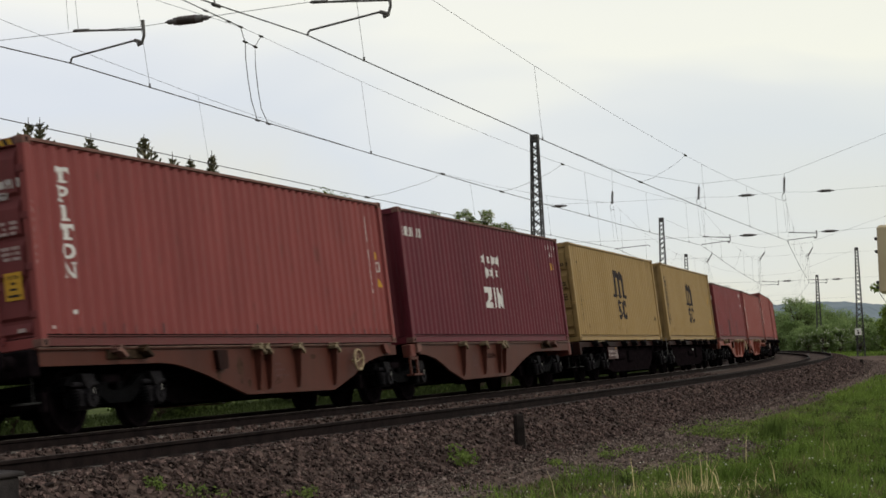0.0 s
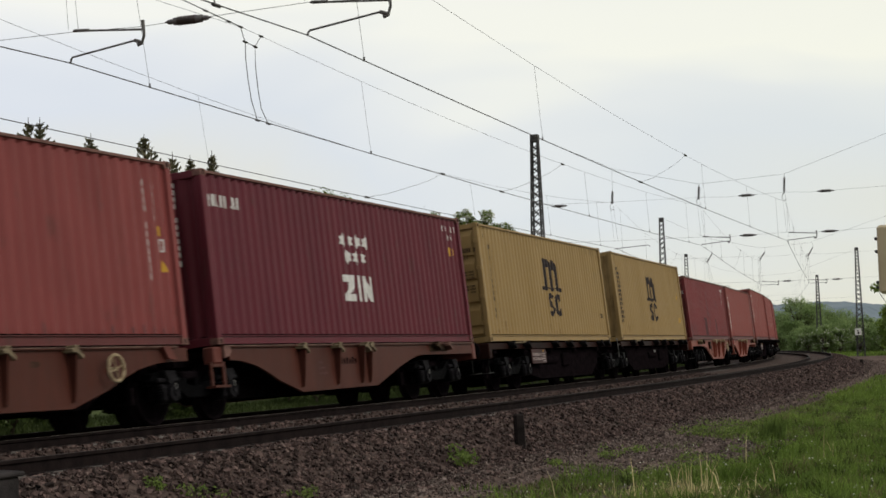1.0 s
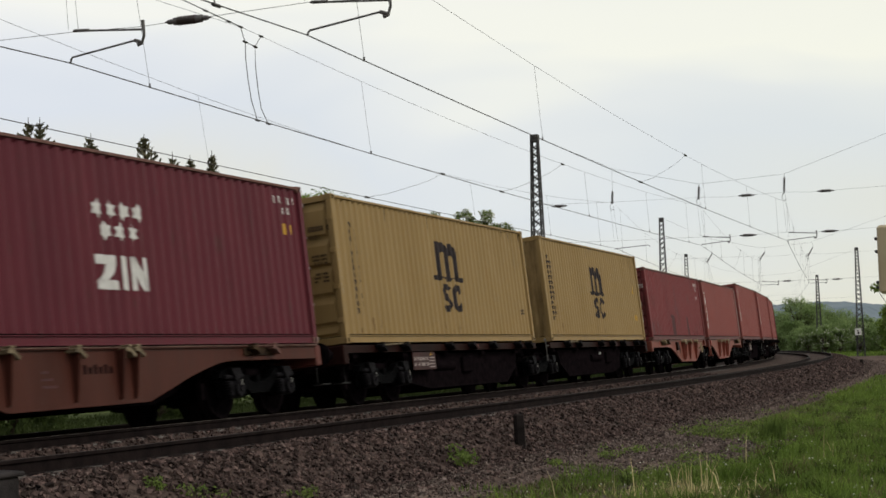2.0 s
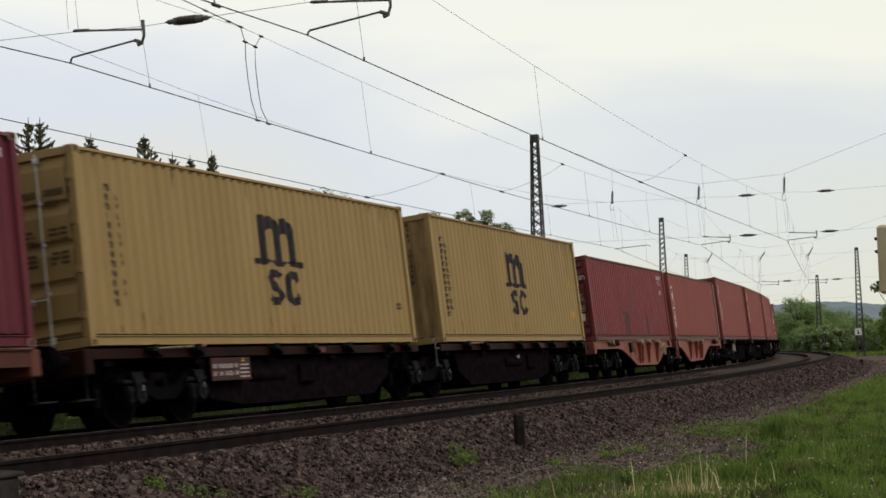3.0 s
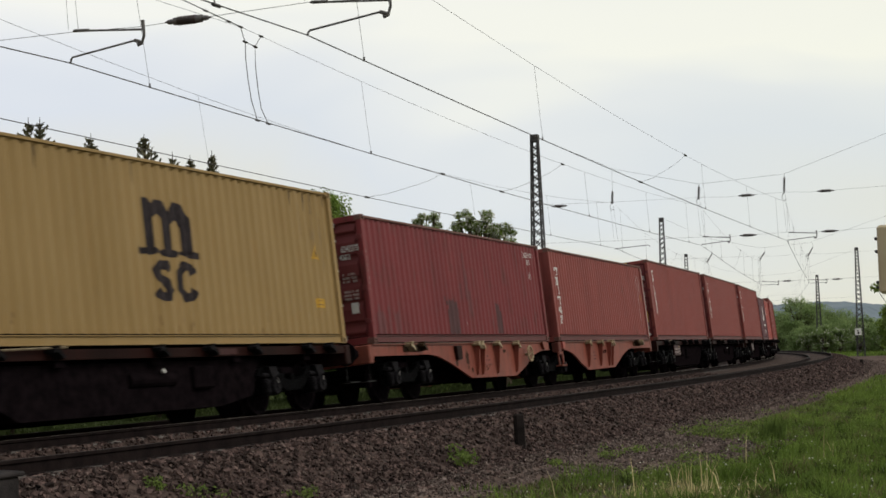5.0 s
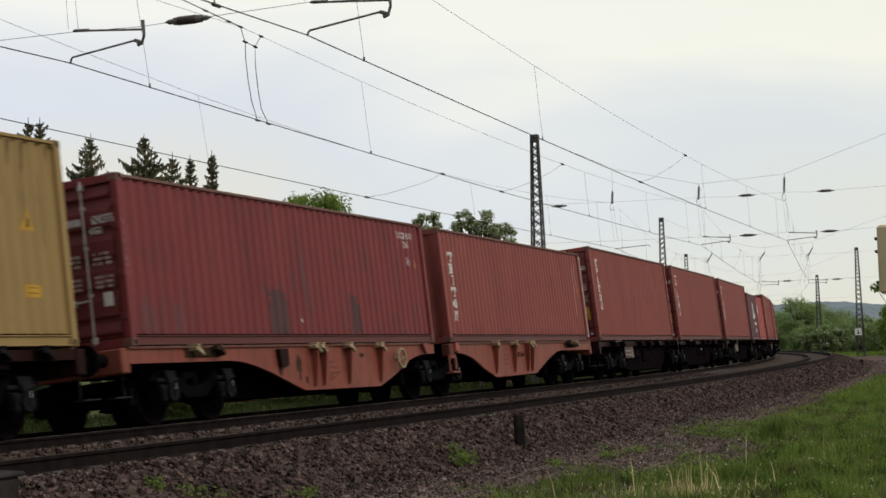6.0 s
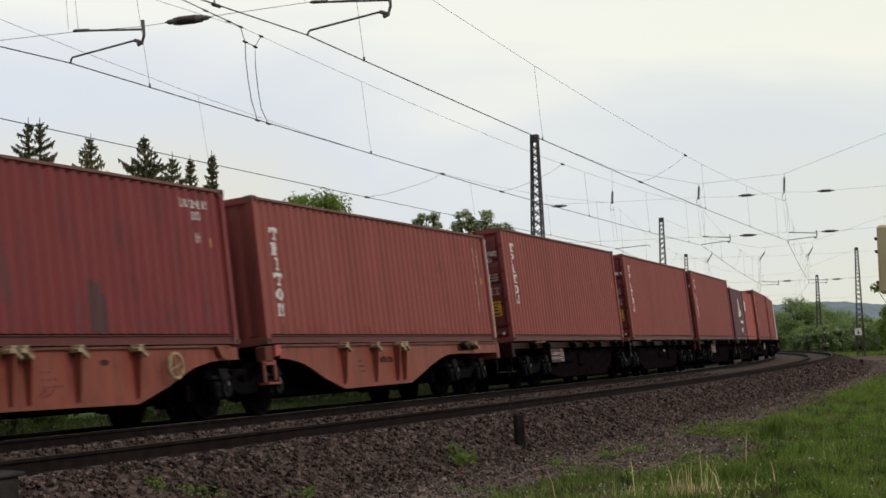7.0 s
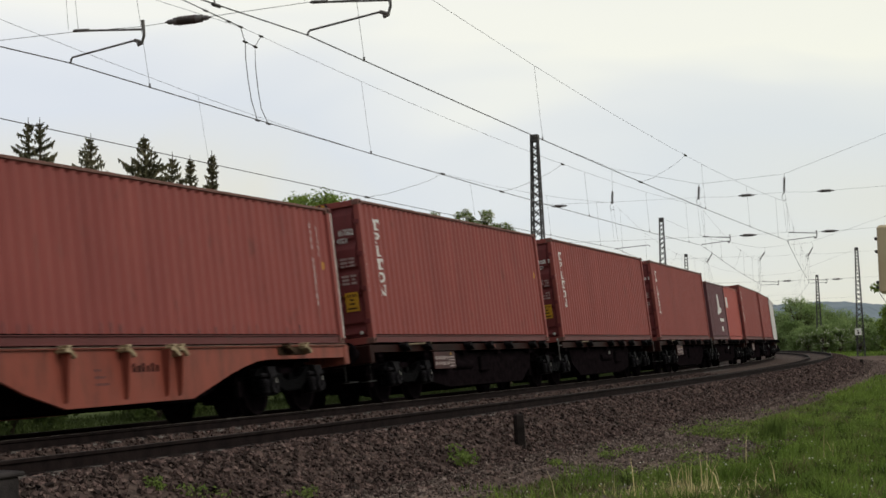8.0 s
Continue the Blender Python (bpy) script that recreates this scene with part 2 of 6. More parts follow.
STRAW = material("dry_stalks", (0.455, 0.3594, 0.175), (0.6825, 0.5625, 0.3182), rough=0.8, scale=5, bump=0, vary=0.25, islands=True)
LEAF = material("broad_leaves", (0.09671, 0.142, 0.03587), (0.2149, 0.284, 0.07176), rough=0.6, scale=0.5, bump=0, vary=0.5, islands=True, thin=0.6, gloss=0.06)
# LEAF darkened for the far bank, with the train's shade in the colour
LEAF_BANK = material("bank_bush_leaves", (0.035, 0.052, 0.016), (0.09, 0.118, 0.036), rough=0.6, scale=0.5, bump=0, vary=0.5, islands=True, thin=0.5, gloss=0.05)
LEAF_LIGHT = material("fresh_leaves", (0.1138, 0.1722, 0.03214), (0.2124, 0.2892, 0.06426), rough=0.6, scale=0.4, bump=0, vary=0.5, islands=True, thin=0.6, gloss=0.06)
NEEDLE = material("spruce_needles", (0.082, 0.085, 0.052), (0.185, 0.162, 0.094), rough=0.7, scale=1.0, bump=0, vary=0.5, islands=True, thin=0.45, gloss=0.06)
BLOSSOM = material("cream_blossom", (0.45, 0.45, 0.36), (0.62, 0.62, 0.52), rough=0.8, scale=3, bump=0, vary=0.25, islands=True, thin=0.5)
# Paler than LEAF: the haze over the distance is put into the colour
THICKET = material("thicket_leaves", (0.1672, 0.2323, 0.08415), (0.264, 0.3388, 0.1403), rough=0.7, scale=0.3, bump=0, vary=0.3, islands=True, thin=0.65, gloss=0.06)
DIRT = material("brown_dirt_path", (0.05852, 0.03938, 0.03151), (0.1403, 0.09708, 0.07885), rough=1.0, scale=1.2, fine=15, bump=0.7, gloss=0.06)
BARK = material("bark", (0.04, 0.03, 0.022), (0.09, 0.07, 0.05), rough=0.95, scale=6, stretch=(1, 1, 0.2), bump=0.6, gloss=0.06)
MAST_STEEL = material("dark_mast_steel", (0.045, 0.043, 0.043), (0.09, 0.085, 0.082), rough=0.7, metal=0.2, scale=3)
WIRE = material("wire", (0.055, 0.052, 0.05), (0.1, 0.093, 0.086), rough=0.6, metal=0.5, scale=2, bump=0)
PORCELAIN = material("dark_insulator", (0.035, 0.027, 0.024), (0.07, 0.055, 0.05), rough=0.35, scale=5, bump=0)
ARM_STEEL = material("grey_arm_tube", (0.09, 0.085, 0.08), (0.16, 0.15, 0.145), rough=0.6, metal=0.4, scale=5)
PIT = material("worn_pit_concrete", (0.0186, 0.0162, 0.01612), (0.03844, 0.0336, 0.03286), rough=0.95, scale=5, fine=50, bump=0.5, gloss=0.06)
CREAM = material("cream_panel_paint", (0.44, 0.352, 0.224), (0.496, 0.408, 0.272), rough=0.6, scale=2, fine=30, bump=0.05)
SIGN_WHITE = material("sign_white", (0.7, 0.69, 0.66), (0.8, 0.79, 0.76), rough=0.5, scale=3)
# Distant woods: the haze is mixed into this grey-blue
HILL = material("hazed_wooded_hill", (0.14, 0.175, 0.1995), (0.185, 0.22, 0.2422), rough=1.0, scale=0.012, fine=0.06, bump=0, gloss=0.03)


# ---- building helpers ----
def box(bm, x0, x1, y0, y1, z0, z1, bevel=0.0):
    v = [bm.verts.new((x, y, z)) for x in (x0, x1) for y in (y0, y1) for z in (z0, z1)]
    fs = [bm.faces.new([v[i] for i in f]) for f in ((0, 1, 3, 2), (4, 6, 7, 5), (0, 4, 5, 1), (2, 3, 7, 6), (0, 2, 6, 4), (1, 5, 7, 3))]
    if bevel:
        es = list({e for f in fs for e in f.edges})
        bmesh.ops.bevel(bm, geom=es, offset=bevel, segments=1, affect="EDGES")
    return v


def prism(bm, pts, y0, y1):
    """A plate with the outline pts in x and z, from y0 to y1."""
    a = [bm.verts.new((x, y0, z)) for x, z in pts]
    b = [bm.verts.new((x, y1, z)) for x, z in pts]
    bm.faces.new(a)
    bm.faces.new(b[::-1])
    for i in range(len(pts)):
        j = (i + 1) % len(pts)
        bm.faces.new((a[i], b[i], b[j], a[j]))


def tube(bm, a, b, r0, r1=None, n=8, caps=True):
    a, b = Vector(a), Vector(b)
    r1 = r0 if r1 is None else r1
    q = (b - a).to_track_quat("Z", "Y")
    rings = []
    for p, r in ((a, r0), (b, r1)):
        rings.append([bm.verts.new(p + q @ Vector((r * math.cos(2 * math.pi * i / n), r * math.sin(2 * math.pi * i / n), 0))) for i in range(n)])
    for i in range(n):
        j = (i + 1) % n
        bm.faces.new((rings[0][i], rings[0][j], rings[1][j], rings[1][i]))
    if caps:
        bm.faces.new(rings[0][::-1])
        bm.faces.new(rings[1])


def ring(bm, c, r, w, n=20, m=6):
    """A hoop in the x-z plane round c."""
    vs = [[bm.verts.new((c[0] + (r + w * math.cos(b)) * math.cos(a), c[1] + w * math.sin(b), c[2] + (r + w * math.cos(b)) * math.sin(a)))
           for b in [2 * math.pi * j / m for j in range(m)]] for a in [2 * math.pi * i / n for i in range(n)]]
    for i in range(n):
        for j in range(m):
            bm.faces.new((vs[i][j], vs[(i + 1) % n][j], vs[(i + 1) % n][(j + 1) % m], vs[i][(j + 1) % m]))


def strand(bm, pts, r, n=5):
    """One continuous round wire through the points."""
    pts = [Vector(p) for p in pts]
    rings = []
    for i, p in enumerate(pts):
        d = pts[min(i + 1, len(pts) - 1)] - pts[max(i - 1, 0)]
        q = d.to_track_quat("Z", "Y")
        rings.append([bm.verts.new(p + q @ Vector((r * math.cos(2 * math.pi * k / n), r * math.sin(2 * math.pi * k / n), 0))) for k in range(n)])
    for a, b in zip(rings, rings[1:]):
        for k in range(n):
            bm.faces.new((a[k], a[(k + 1) % n], b[(k + 1) % n], b[k]))
    bm.faces.new(rings[0][::-1])
    bm.faces.new(rings[-1])


def mesh_of(name, bm, mat, smooth=False):
    bmesh.ops.recalc_face_normals(bm, faces=bm.faces)
    me = bpy.data.meshes.new(name)
    bm.to_mesh(me)
    bm.free()
    me.materials.append(mat)
    if smooth:
        me.polygons.foreach_set("use_smooth", [True] * len(me.polygons))
    return me


def part(name, bm, mat, parent, label="", smooth=False):
    ob = new(name, mesh_of(name, bm, mat, smooth))
    ob.parent = parent
    return tagged(ob, label)


def share(name, me, parent, m, label=""):
    ob = new(name, me)
    ob.parent = parent
    ob.matrix_basis = m
    return tagged(ob, label)


def thing(name, label, category, group="", m=None):
    ob = new(name)
    ob.empty_display_size = 0.3
    if m is not None:
        ob.matrix_basis = m
    return tagged(ob, label, category, group)


def raw(name, verts, faces, mat, parent=None):
    me = bpy.data.meshes.new(name)
    me.from_pydata([tuple(v) for v in verts], [], faces)
    me.materials.append(mat)
    ob = new(name, me)
    if parent:
        ob.parent = parent
    return ob


def bulk(name, verts, tris, mat, parent=None):
    """A mesh of many triangles out of arrays."""
    me = bpy.data.meshes.new(name)
    verts, tris = np.asarray(verts, np.float32), np.asarray(tris, np.int32)
    me.vertices.add(len(verts))
    me.vertices.foreach_set("co", verts.ravel())
    me.loops.add(tris.size)
    me.loops.foreach_set("vertex_index", tris.ravel())
    me.polygons.add(len(tris))
    me.polygons.foreach_set("loop_start", np.arange(0, tris.size, 3, dtype=np.int32))
    me.update(calc_edges=True)
    me.validate()
    me.shade_flat()
    me.materials.append(mat)
    ob = new(name, me)
    if parent:
        ob.parent = parent
    return ob


# ---- ground, track bed ----
def build_ground():
    n = 60
    xs = np.linspace(-1, 1, n + 1)
    ax = np.sign(xs) * np.abs(xs) ** 2.2 * 3200
    vs, fs = [], []
    for j in range(n + 1):
        for i in range(n + 1):
            X, Y = ax[i] + 5, ax[j] + 40
            d = math.hypot(X - 5, Y - 40)
            vs.append((X, Y, -0.6 + (0.25 * noise.noise(Vector((X * 0.02, Y * 0.02, 3))) * min(1, max(0, (d - 120) / 150)))))
    for j in range(n):
        for i in range(n):
            a = j * (n + 1) + i
            fs.append((a, a + 1, a + n + 2, a + n + 1))
    tagged(raw("ground", vs, fs, SOIL), "green meadow ground beside the railway line", "ground", kind="structure")


PROFILE = [(-9.0, -0.95), (-7.2, -0.66), (-6.4, -0.6), (-5.6, -0.53), (-2.6, -0.265), (-1.4, -0.335), (1.4, -0.065), (2.7, -0.22), (5.5, 0.05), (5.75, 0.03),
           (6.65, -0.42), (7.4, -0.52), (8.4, -0.575), (9.6, -0.95)]


def bed_z(l):
    return float(np.interp(l, [p[0] for p in PROFILE], [p[1] for p in PROFILE]))


def build_bed():
    ls = sorted(set([round(v, 2) for v in np.arange(-9.0, 9.61, 0.3)] + [p[0] for p in PROFILE]))
    ss = [-70 + 1.5 * i for i in range(36)] + [-16 + 0.4 * i for i in range(120)] + [32 + 1.5 * i for i in range(222)]
    vs, fs = [], []
    for s in ss:
        for l in ls:
            wob = 0.05 * noise.noise(Vector((s * 0.7, l * 0.9, 0.0))) if abs(l) < 9 else 0
            edge = 0.35 * noise.noise(Vector((s * 0.25, 7.7, l))) if l > 7.5 else 0
            p = at(s, l + edge, bed_z(l) + wob * (1 if l > 5.9 else 0.35))
            vs.append((p.x, p.y, p.z))
    w = len(ls)
    for i in range(len(ss) - 1):
        for j in range(w - 1):
            a = i * w + j
            fs.append((a, a + 1, a + w + 1, a + w))
    ob = raw("track_bed", vs, fs, BALLAST)
    tagged(ob, "brown crushed stone ballast bed under three curved tracks", "track bed", kind="structure")
    return ob


def build_dirt():
    """The bare service path along the ballast, which widens where the line bends away."""
    vs, fs, n, m = [], [], 400, 12
    for i in range(n + 1):
        s = -24 + 180 * i / n
        w = float(np.interp(s, [-24, 46, 58, 66, 76, 90, 156], [8.3, 8.3, 9.4, 11.5, 17, 24, 30])) + 1.25 * math.exp(-((s + 0.5) / 3.3) ** 2)
        for j in range(m + 1):
            l = 6.85 + (w - 6.85) * j / m + (0.3 * noise.noise(Vector((s * 0.5, j, 2))) if j in (0, m) else 0)
            edge = -0.06 if j in (0, m) else 0.012
            p = at(s, l, max(bed_z(l), -0.6) + edge + 0.045 * noise.noise(Vector((s * 0.7, l * 0.9, 0.0))) + 0.012 * noise.noise(Vector((s * 2, l * 2, 5))))
            vs.append((p.x, p.y, p.z))
    for i in range(n):
        for j in range(m):
            a = i * (m + 1) + j
            fs.append((a, a + m + 1, a + m + 2, a + 1))
    tagged(raw("service_path", vs, fs, DIRT), "bare brown dirt path beside the ballast", "path", kind="structure")


def build_track(lc, zc, label):
    root = tagged(thing("track", label, "railway track", "tracks of the line"), kind="structure")
    prof = [(-0.075, -0.172), (0.075, -0.172), (0.075, -0.16), (0.012, -0.14), (0.012, -0.05), (0.036, -0.038), (0.036, -0.004), (0.03, 0.0),
            (-0.03, 0.0), (-0.036, -0.004), (-0.036, -0.038), (-0.012, -0.05), (-0.012, -0.14), (-0.075, -0.16)]
    ss = [-70 + 2.5 * i for i in range(170)]
    for side in (-1, 1):
        vs, fs = [], []
        for s in ss:
            for u, v in prof:
                l = side * 0.754 + u
                p = at(s, lc + l, zc + SLOPE * l + v)
                vs.append((p.x, p.y, p.z))
        w = len(prof)
        for i in range(len(ss) - 1):
            for j in range(w):
                a, b = i * w + j, i * w + (j + 1) % w
                fs.append((a, b, b + w, a + w))
        ob = raw("rail", vs, fs, RAIL_SIDE, root)
        ob.data.materials.append(RAIL_RUN if lc == 0 else RAIL_HEAD)
        for i, poly in enumerate(ob.data.polygons):
            if i % w in ((5, 6, 7, 8) if lc == 0 and side < 0 else (6, 7, 8)):
                poly.material_index = 1
    bm = bmesh.new()
    box(bm, -0.13, 0.13, -1.3, 1.3, -0.37, -0.175, 0.02)
    for y in (-0.754, 0.754):
        box(bm, -0.09, 0.09, y - 0.16, y + 0.16, -0.176, -0.155)
    me = mesh_of("sleeper", bm, CONCRETE)
    for i in range(150):
        s = -40 + 0.6 * i
        share("sleeper", me, root, place(s, lc, zc, CANT))
    return root


def stones(name, spots, size, mat, parent=None):
    """Many small angular stones, each a jittered block; spots is an array of x, y, z."""
    rng = np.random.default_rng(5)
    n = len(spots)
    base = np.array([(-1, -1, -1), (1, -1, -1), (1, 1, -1), (-1, 1, -1), (-1, -1, 1), (1, -1, 1), (1, 1, 1), (-1, 1, 1)], float)
    tri = np.array([(0, 2, 1), (0, 3, 2), (4, 5, 6), (4, 6, 7), (0, 1, 5), (0, 5, 4), (1, 2, 6), (1, 6, 5), (2, 3, 7), (2, 7, 6), (3, 0, 4), (3, 4, 7)])
    v = base[None] * rng.uniform(0.35, 1.0, (n, 8, 3)) * rng.uniform(0.42, 1.05, (n, 1, 3))
    q = rng.normal(size=(n, 4))
    q /= np.linalg.norm(q, axis=1)[:, None]
    w, x, y, z = q.T
    rot = np.stack([1 - 2 * (y * y + z * z), 2 * (x * y - z * w), 2 * (x * z + y * w), 2 * (x * y + z * w), 1 - 2 * (x * x + z * z), 2 * (y * z - x * w),
                    2 * (x * z - y * w), 2 * (y * z + x * w), 1 - 2 * (x * x + y * y)], -1).reshape(n, 3, 3)
    v = np.einsum("nij,nkj->nki", rot, v) * (size * rng.uniform(0.55, 1.35, n))[:, None, None] + np.asarray(spots)[:, None, :]
    t = tri[None] + 8 * np.arange(n)[:, None, None]
    return bulk(name, v.reshape(-1, 3), t.reshape(-1, 3), mat, parent)


def spread(n, s0, s1, l0, l1, seed, lift=0.0, near=1.0, floor=-9.0):
    rng = np.random.default_rng(seed)
    s = s0 + (s1 - s0) * rng.random(n) ** near
    l = rng.uniform(l0, l1, n)
    z = np.interp(l, [p[0] for p in PROFILE], [p[1] for p in PROFILE])
    z = np.maximum(z, floor) + lift
    # the stones follow the humps of the ground that they lie on
    hump = np.array([noise.noise(Vector((a * 0.7, b * 0.9, 0.0))) for a, b in zip(s, l)])
    z += hump * (0.045 if floor > -5 else np.where(l > 5.9, 0.05, 0.0175))
    a = PHI0 + s / R
    return np.stack([CENTRE.x + (R + l) * np.sin(a), CENTRE.y - (R + l) * np.cos(a), z + rng.uniform(-0.015, 0.02, n)], -1), s, l


def build_stones(bed):
    lab = "brown crushed ballast stones"
    pts, s, l = spread(45000, -16, 28, 4.95, 7.3, 11, near=1.2)
    tagged(stones("ballast_stones", pts, 0.031, STONE, bed), lab, kind="stuff")
    pts, s, l = spread(12000, 27.5, 120, 4.95, 7.2, 12, near=1.5)
    tagged(stones("ballast_stones", pts, 0.05, STONE, bed), lab, kind="stuff")
    pts, s, l = spread(25000, -16, 24, 6.8, 9.6, 13, near=1.2, floor=-0.6, lift=0.012)
    tagged(stones("gravel", pts, 0.024, GRAVEL, bed), "small brown gravel on the path", kind="stuff")
    pts, s, l = spread(8000, -16, 40, 6.8, 9.3, 16, near=1.3, floor=-0.6, lift=0.012)
    tagged(stones("gravel", pts, 0.03, GRAVEL, bed), "loose ballast stones on the path", kind="stuff")
    pts, s, l = spread(21000, -14, 40, 0.85, 4.8, 14, near=1.2)
    tagged(stones("ballast_stones", pts, 0.036, STONE, bed), lab, kind="stuff")
    pts, s, l = spread(6000, -14, 40, -6.2, 0.6, 15, near=1.2)
    tagged(stones("ballast_stones", pts, 0.045, STONE, bed), lab, kind="stuff")
    pts, s, l = spread(13000, 40, 110, 6.8, 22, 17, near=1.2, floor=-0.6, lift=0.02)
    keep = l < np.interp(s, [40, 58, 66, 76, 90, 156], [8.3, 9.2, 11.2, 16.5, 23, 29])
    tagged(stones("gravel", pts[keep], 0.045, GRAVEL, bed), "gravel strewn over the dirt path", kind="stuff")


# ---- containers: x along the train, y to its left, z up from the container's floor line ----
PITCH, DEPTH = 0.278, 0.034
STEPS = ((0.0, 0.0), (0.072, 0.0), (0.14, 1.0), (0.21, 1.0), (0.278, 0.0))


def breaks(x0, x1):
    out, i = [x0], 0
    while x0 + i * PITCH < x1:
        for u, _ in STEPS[1:]:
            x = x0 + i * PITCH + u
            if x < x1 - 0.01:
                out.append(x)
        i += 1
    return out + [x1]


def groove(x, x0):
    u = (x - x0) % PITCH
    return DEPTH * float(np.interp(u, [q[0] for q in STEPS], [q[1] for q in STEPS]))


def corrugated(bm, half, y_out, z0, z1, sign):
    """A folded sheet; the grooves close outward under the top rail."""
    xs = breaks(-half, half)
    g = [groove(x, -half) if abs(x) < half else 0 for x in xs]
    rows = []
    for z, k in ((z0, 1), (z1 - 0.055, 1), (z1 - 0.004, 0.0)):
        rows.append([bm.verts.new((x, sign * (y_out - k * d), z)) for x, d in zip(xs, g)])
    for lo, hi in zip(rows, rows[1:]):
        for i in range(len(xs) - 1):
            bm.faces.new((lo[i], lo[i + 1], hi[i + 1], hi[i]))


def decal(name, polys, mat, box_ob, half, y_out, label=""):
    """Flat paint shapes laid on the corrugated side that faces the meadow."""
    bm = bmesh.new()
    for poly in polys:
        bm.faces.new([bm.verts.new((x, 0, z)) for x, z in poly])
    bmesh.ops.remove_doubles(bm, verts=bm.verts[:], dist=0.0005)
    lo, hi = min(p[0] for q in polys for p in q), max(p[0] for q in polys for p in q)
    for x in breaks(-half, half):
        if lo < x < hi:
            bmesh.ops.bisect_plane(bm, geom=bm.verts[:] + bm.edges[:] + bm.faces[:], plane_co=(x, 0, 0), plane_no=(1, 0, 0))
    for v in bm.verts:
        v.co.y = -(y_out - groove(v.co.x, -half) + 0.004)
    ob = part(name, bm, mat, box_ob, label)
    return tagged(ob, kind="stuff") if len(polys) > 1 and "bar" in name or name == "small_notice" else ob


def rect(x, z, w, h):
    return [(x, z), (x + w, z), (x + w, z + h), (x, z + h)]


def star(x, z, r):
    return [(x + r * (1 if i % 2 == 0 else 0.62) * math.sin(i * math.pi / 6), z + r * (1 if i % 2 == 0 else 0.62) * math.cos(i * math.pi / 6)) for i in range(12)]


def end_text(body, lines, x, ink, parent_name="stencil"):
    """Readable codes on an end door: text, y, z, height of the letters and width of the line."""
    for text, y, z, tall, wide in lines:
        cu = bpy.data.curves.new(parent_name, "FONT")
        cu.body, cu.size, cu.extrude, cu.offset, cu.space_character = text, tall / 0.7, 0.001, 0.03 * tall, 1.12
        tmp = new(parent_name, cu)
        bpy.context.view_layer.update()
        me = bpy.data.meshes.new_from_object(tmp.evaluated_get(bpy.context.evaluated_depsgraph_get()))
        bpy.data.objects.remove(tmp)
        me.materials.clear()
        me.materials.append(ink)
        span = max(v.co.x for v in me.vertices)
        share(parent_name, me, body, Matrix.Translation((x, y, z)) @ Matrix(((0, 0, -1, 0), (-1, 0, 0, 0), (0, 1, 0, 0), (0, 0, 0, 1))) @ Matrix.Diagonal((wide / span, 1, 1, 1)))


def side_text(text, x, z, tall, wide, mat, box_ob, half, y_out):
    """Readable code painted over the folds of the side."""
    cu = bpy.data.curves.new("stencil", "FONT")
    cu.body, cu.size, cu.offset, cu.space_character = text, tall / 0.7, 0.02 * tall, 1.15
    tmp = new("stencil", cu)
    bpy.context.view_layer.update()
    me = bpy.data.meshes.new_from_object(tmp.evaluated_get(bpy.context.evaluated_depsgraph_get()))
    bpy.data.objects.remove(tmp)
    bm = bmesh.new()
    bm.from_mesh(me)
    k = wide / max(v.co.x for v in bm.verts)
    for v in bm.verts:
        v.co = (x + v.co.x * k, 0, z + v.co.y)
    for q in breaks(-half, half):
        if x < q < x + wide:
            bmesh.ops.bisect_plane(bm, geom=bm.verts[:] + bm.edges[:] + bm.faces[:], plane_co=(q, 0, 0), plane_no=(1, 0, 0))
    for v in bm.verts:
        v.co.y = -(y_out - groove(v.co.x, -half) + 0.004)
    return part("stencil", bm, mat, box_ob)


def band(pts, w, tall=None):
    """Quads along a bent line, w wide across and tall high."""
    tall = tall or w
    sides = []
    for i, (x, z) in enumerate(pts):
        (x0, z0), (x1, z1) = pts[max(i - 1, 0)], pts[min(i + 1, len(pts) - 1)]
        n = math.hypot(x1 - x0, z1 - z0)
        dx, dz = -(z1 - z0) / n * w / 2, (x1 - x0) / n * tall / 2
        sides.append(((x - dx, z - dz), (x + dx, z + dz)))
    return [[a[0], b[0], b[1], a[1]] for a, b in zip(sides, sides[1:])]


def arch(outer, inner):
    """Quads between two lines of the same number of points."""
    return [[outer[i], outer[i + 1], inner[i + 1], inner[i]] for i in range(len(outer) - 1)]


def chalk(root, hx, hy, z0, z1, seed):
    """A scrawled chalk line down the corner post."""
    rnd = random.Random(seed)
    z, bm = z1, bmesh.new()
    while z > z0:
        n = rnd.randint(3, 5)
        pts = [(-hx + 0.075 + rnd.uniform(-0.03, 0.03), -hy - 0.0005, z - 0.022 * i) for i in range(n)]
        strand(bm, pts, 0.0045, 4)
        z -= 0.022 * n + rnd.uniform(0.01, 0.07)
    tagged(part("chalk_mark", bm, CHALK, root, "pale scrawled chalk line"), kind="stuff")


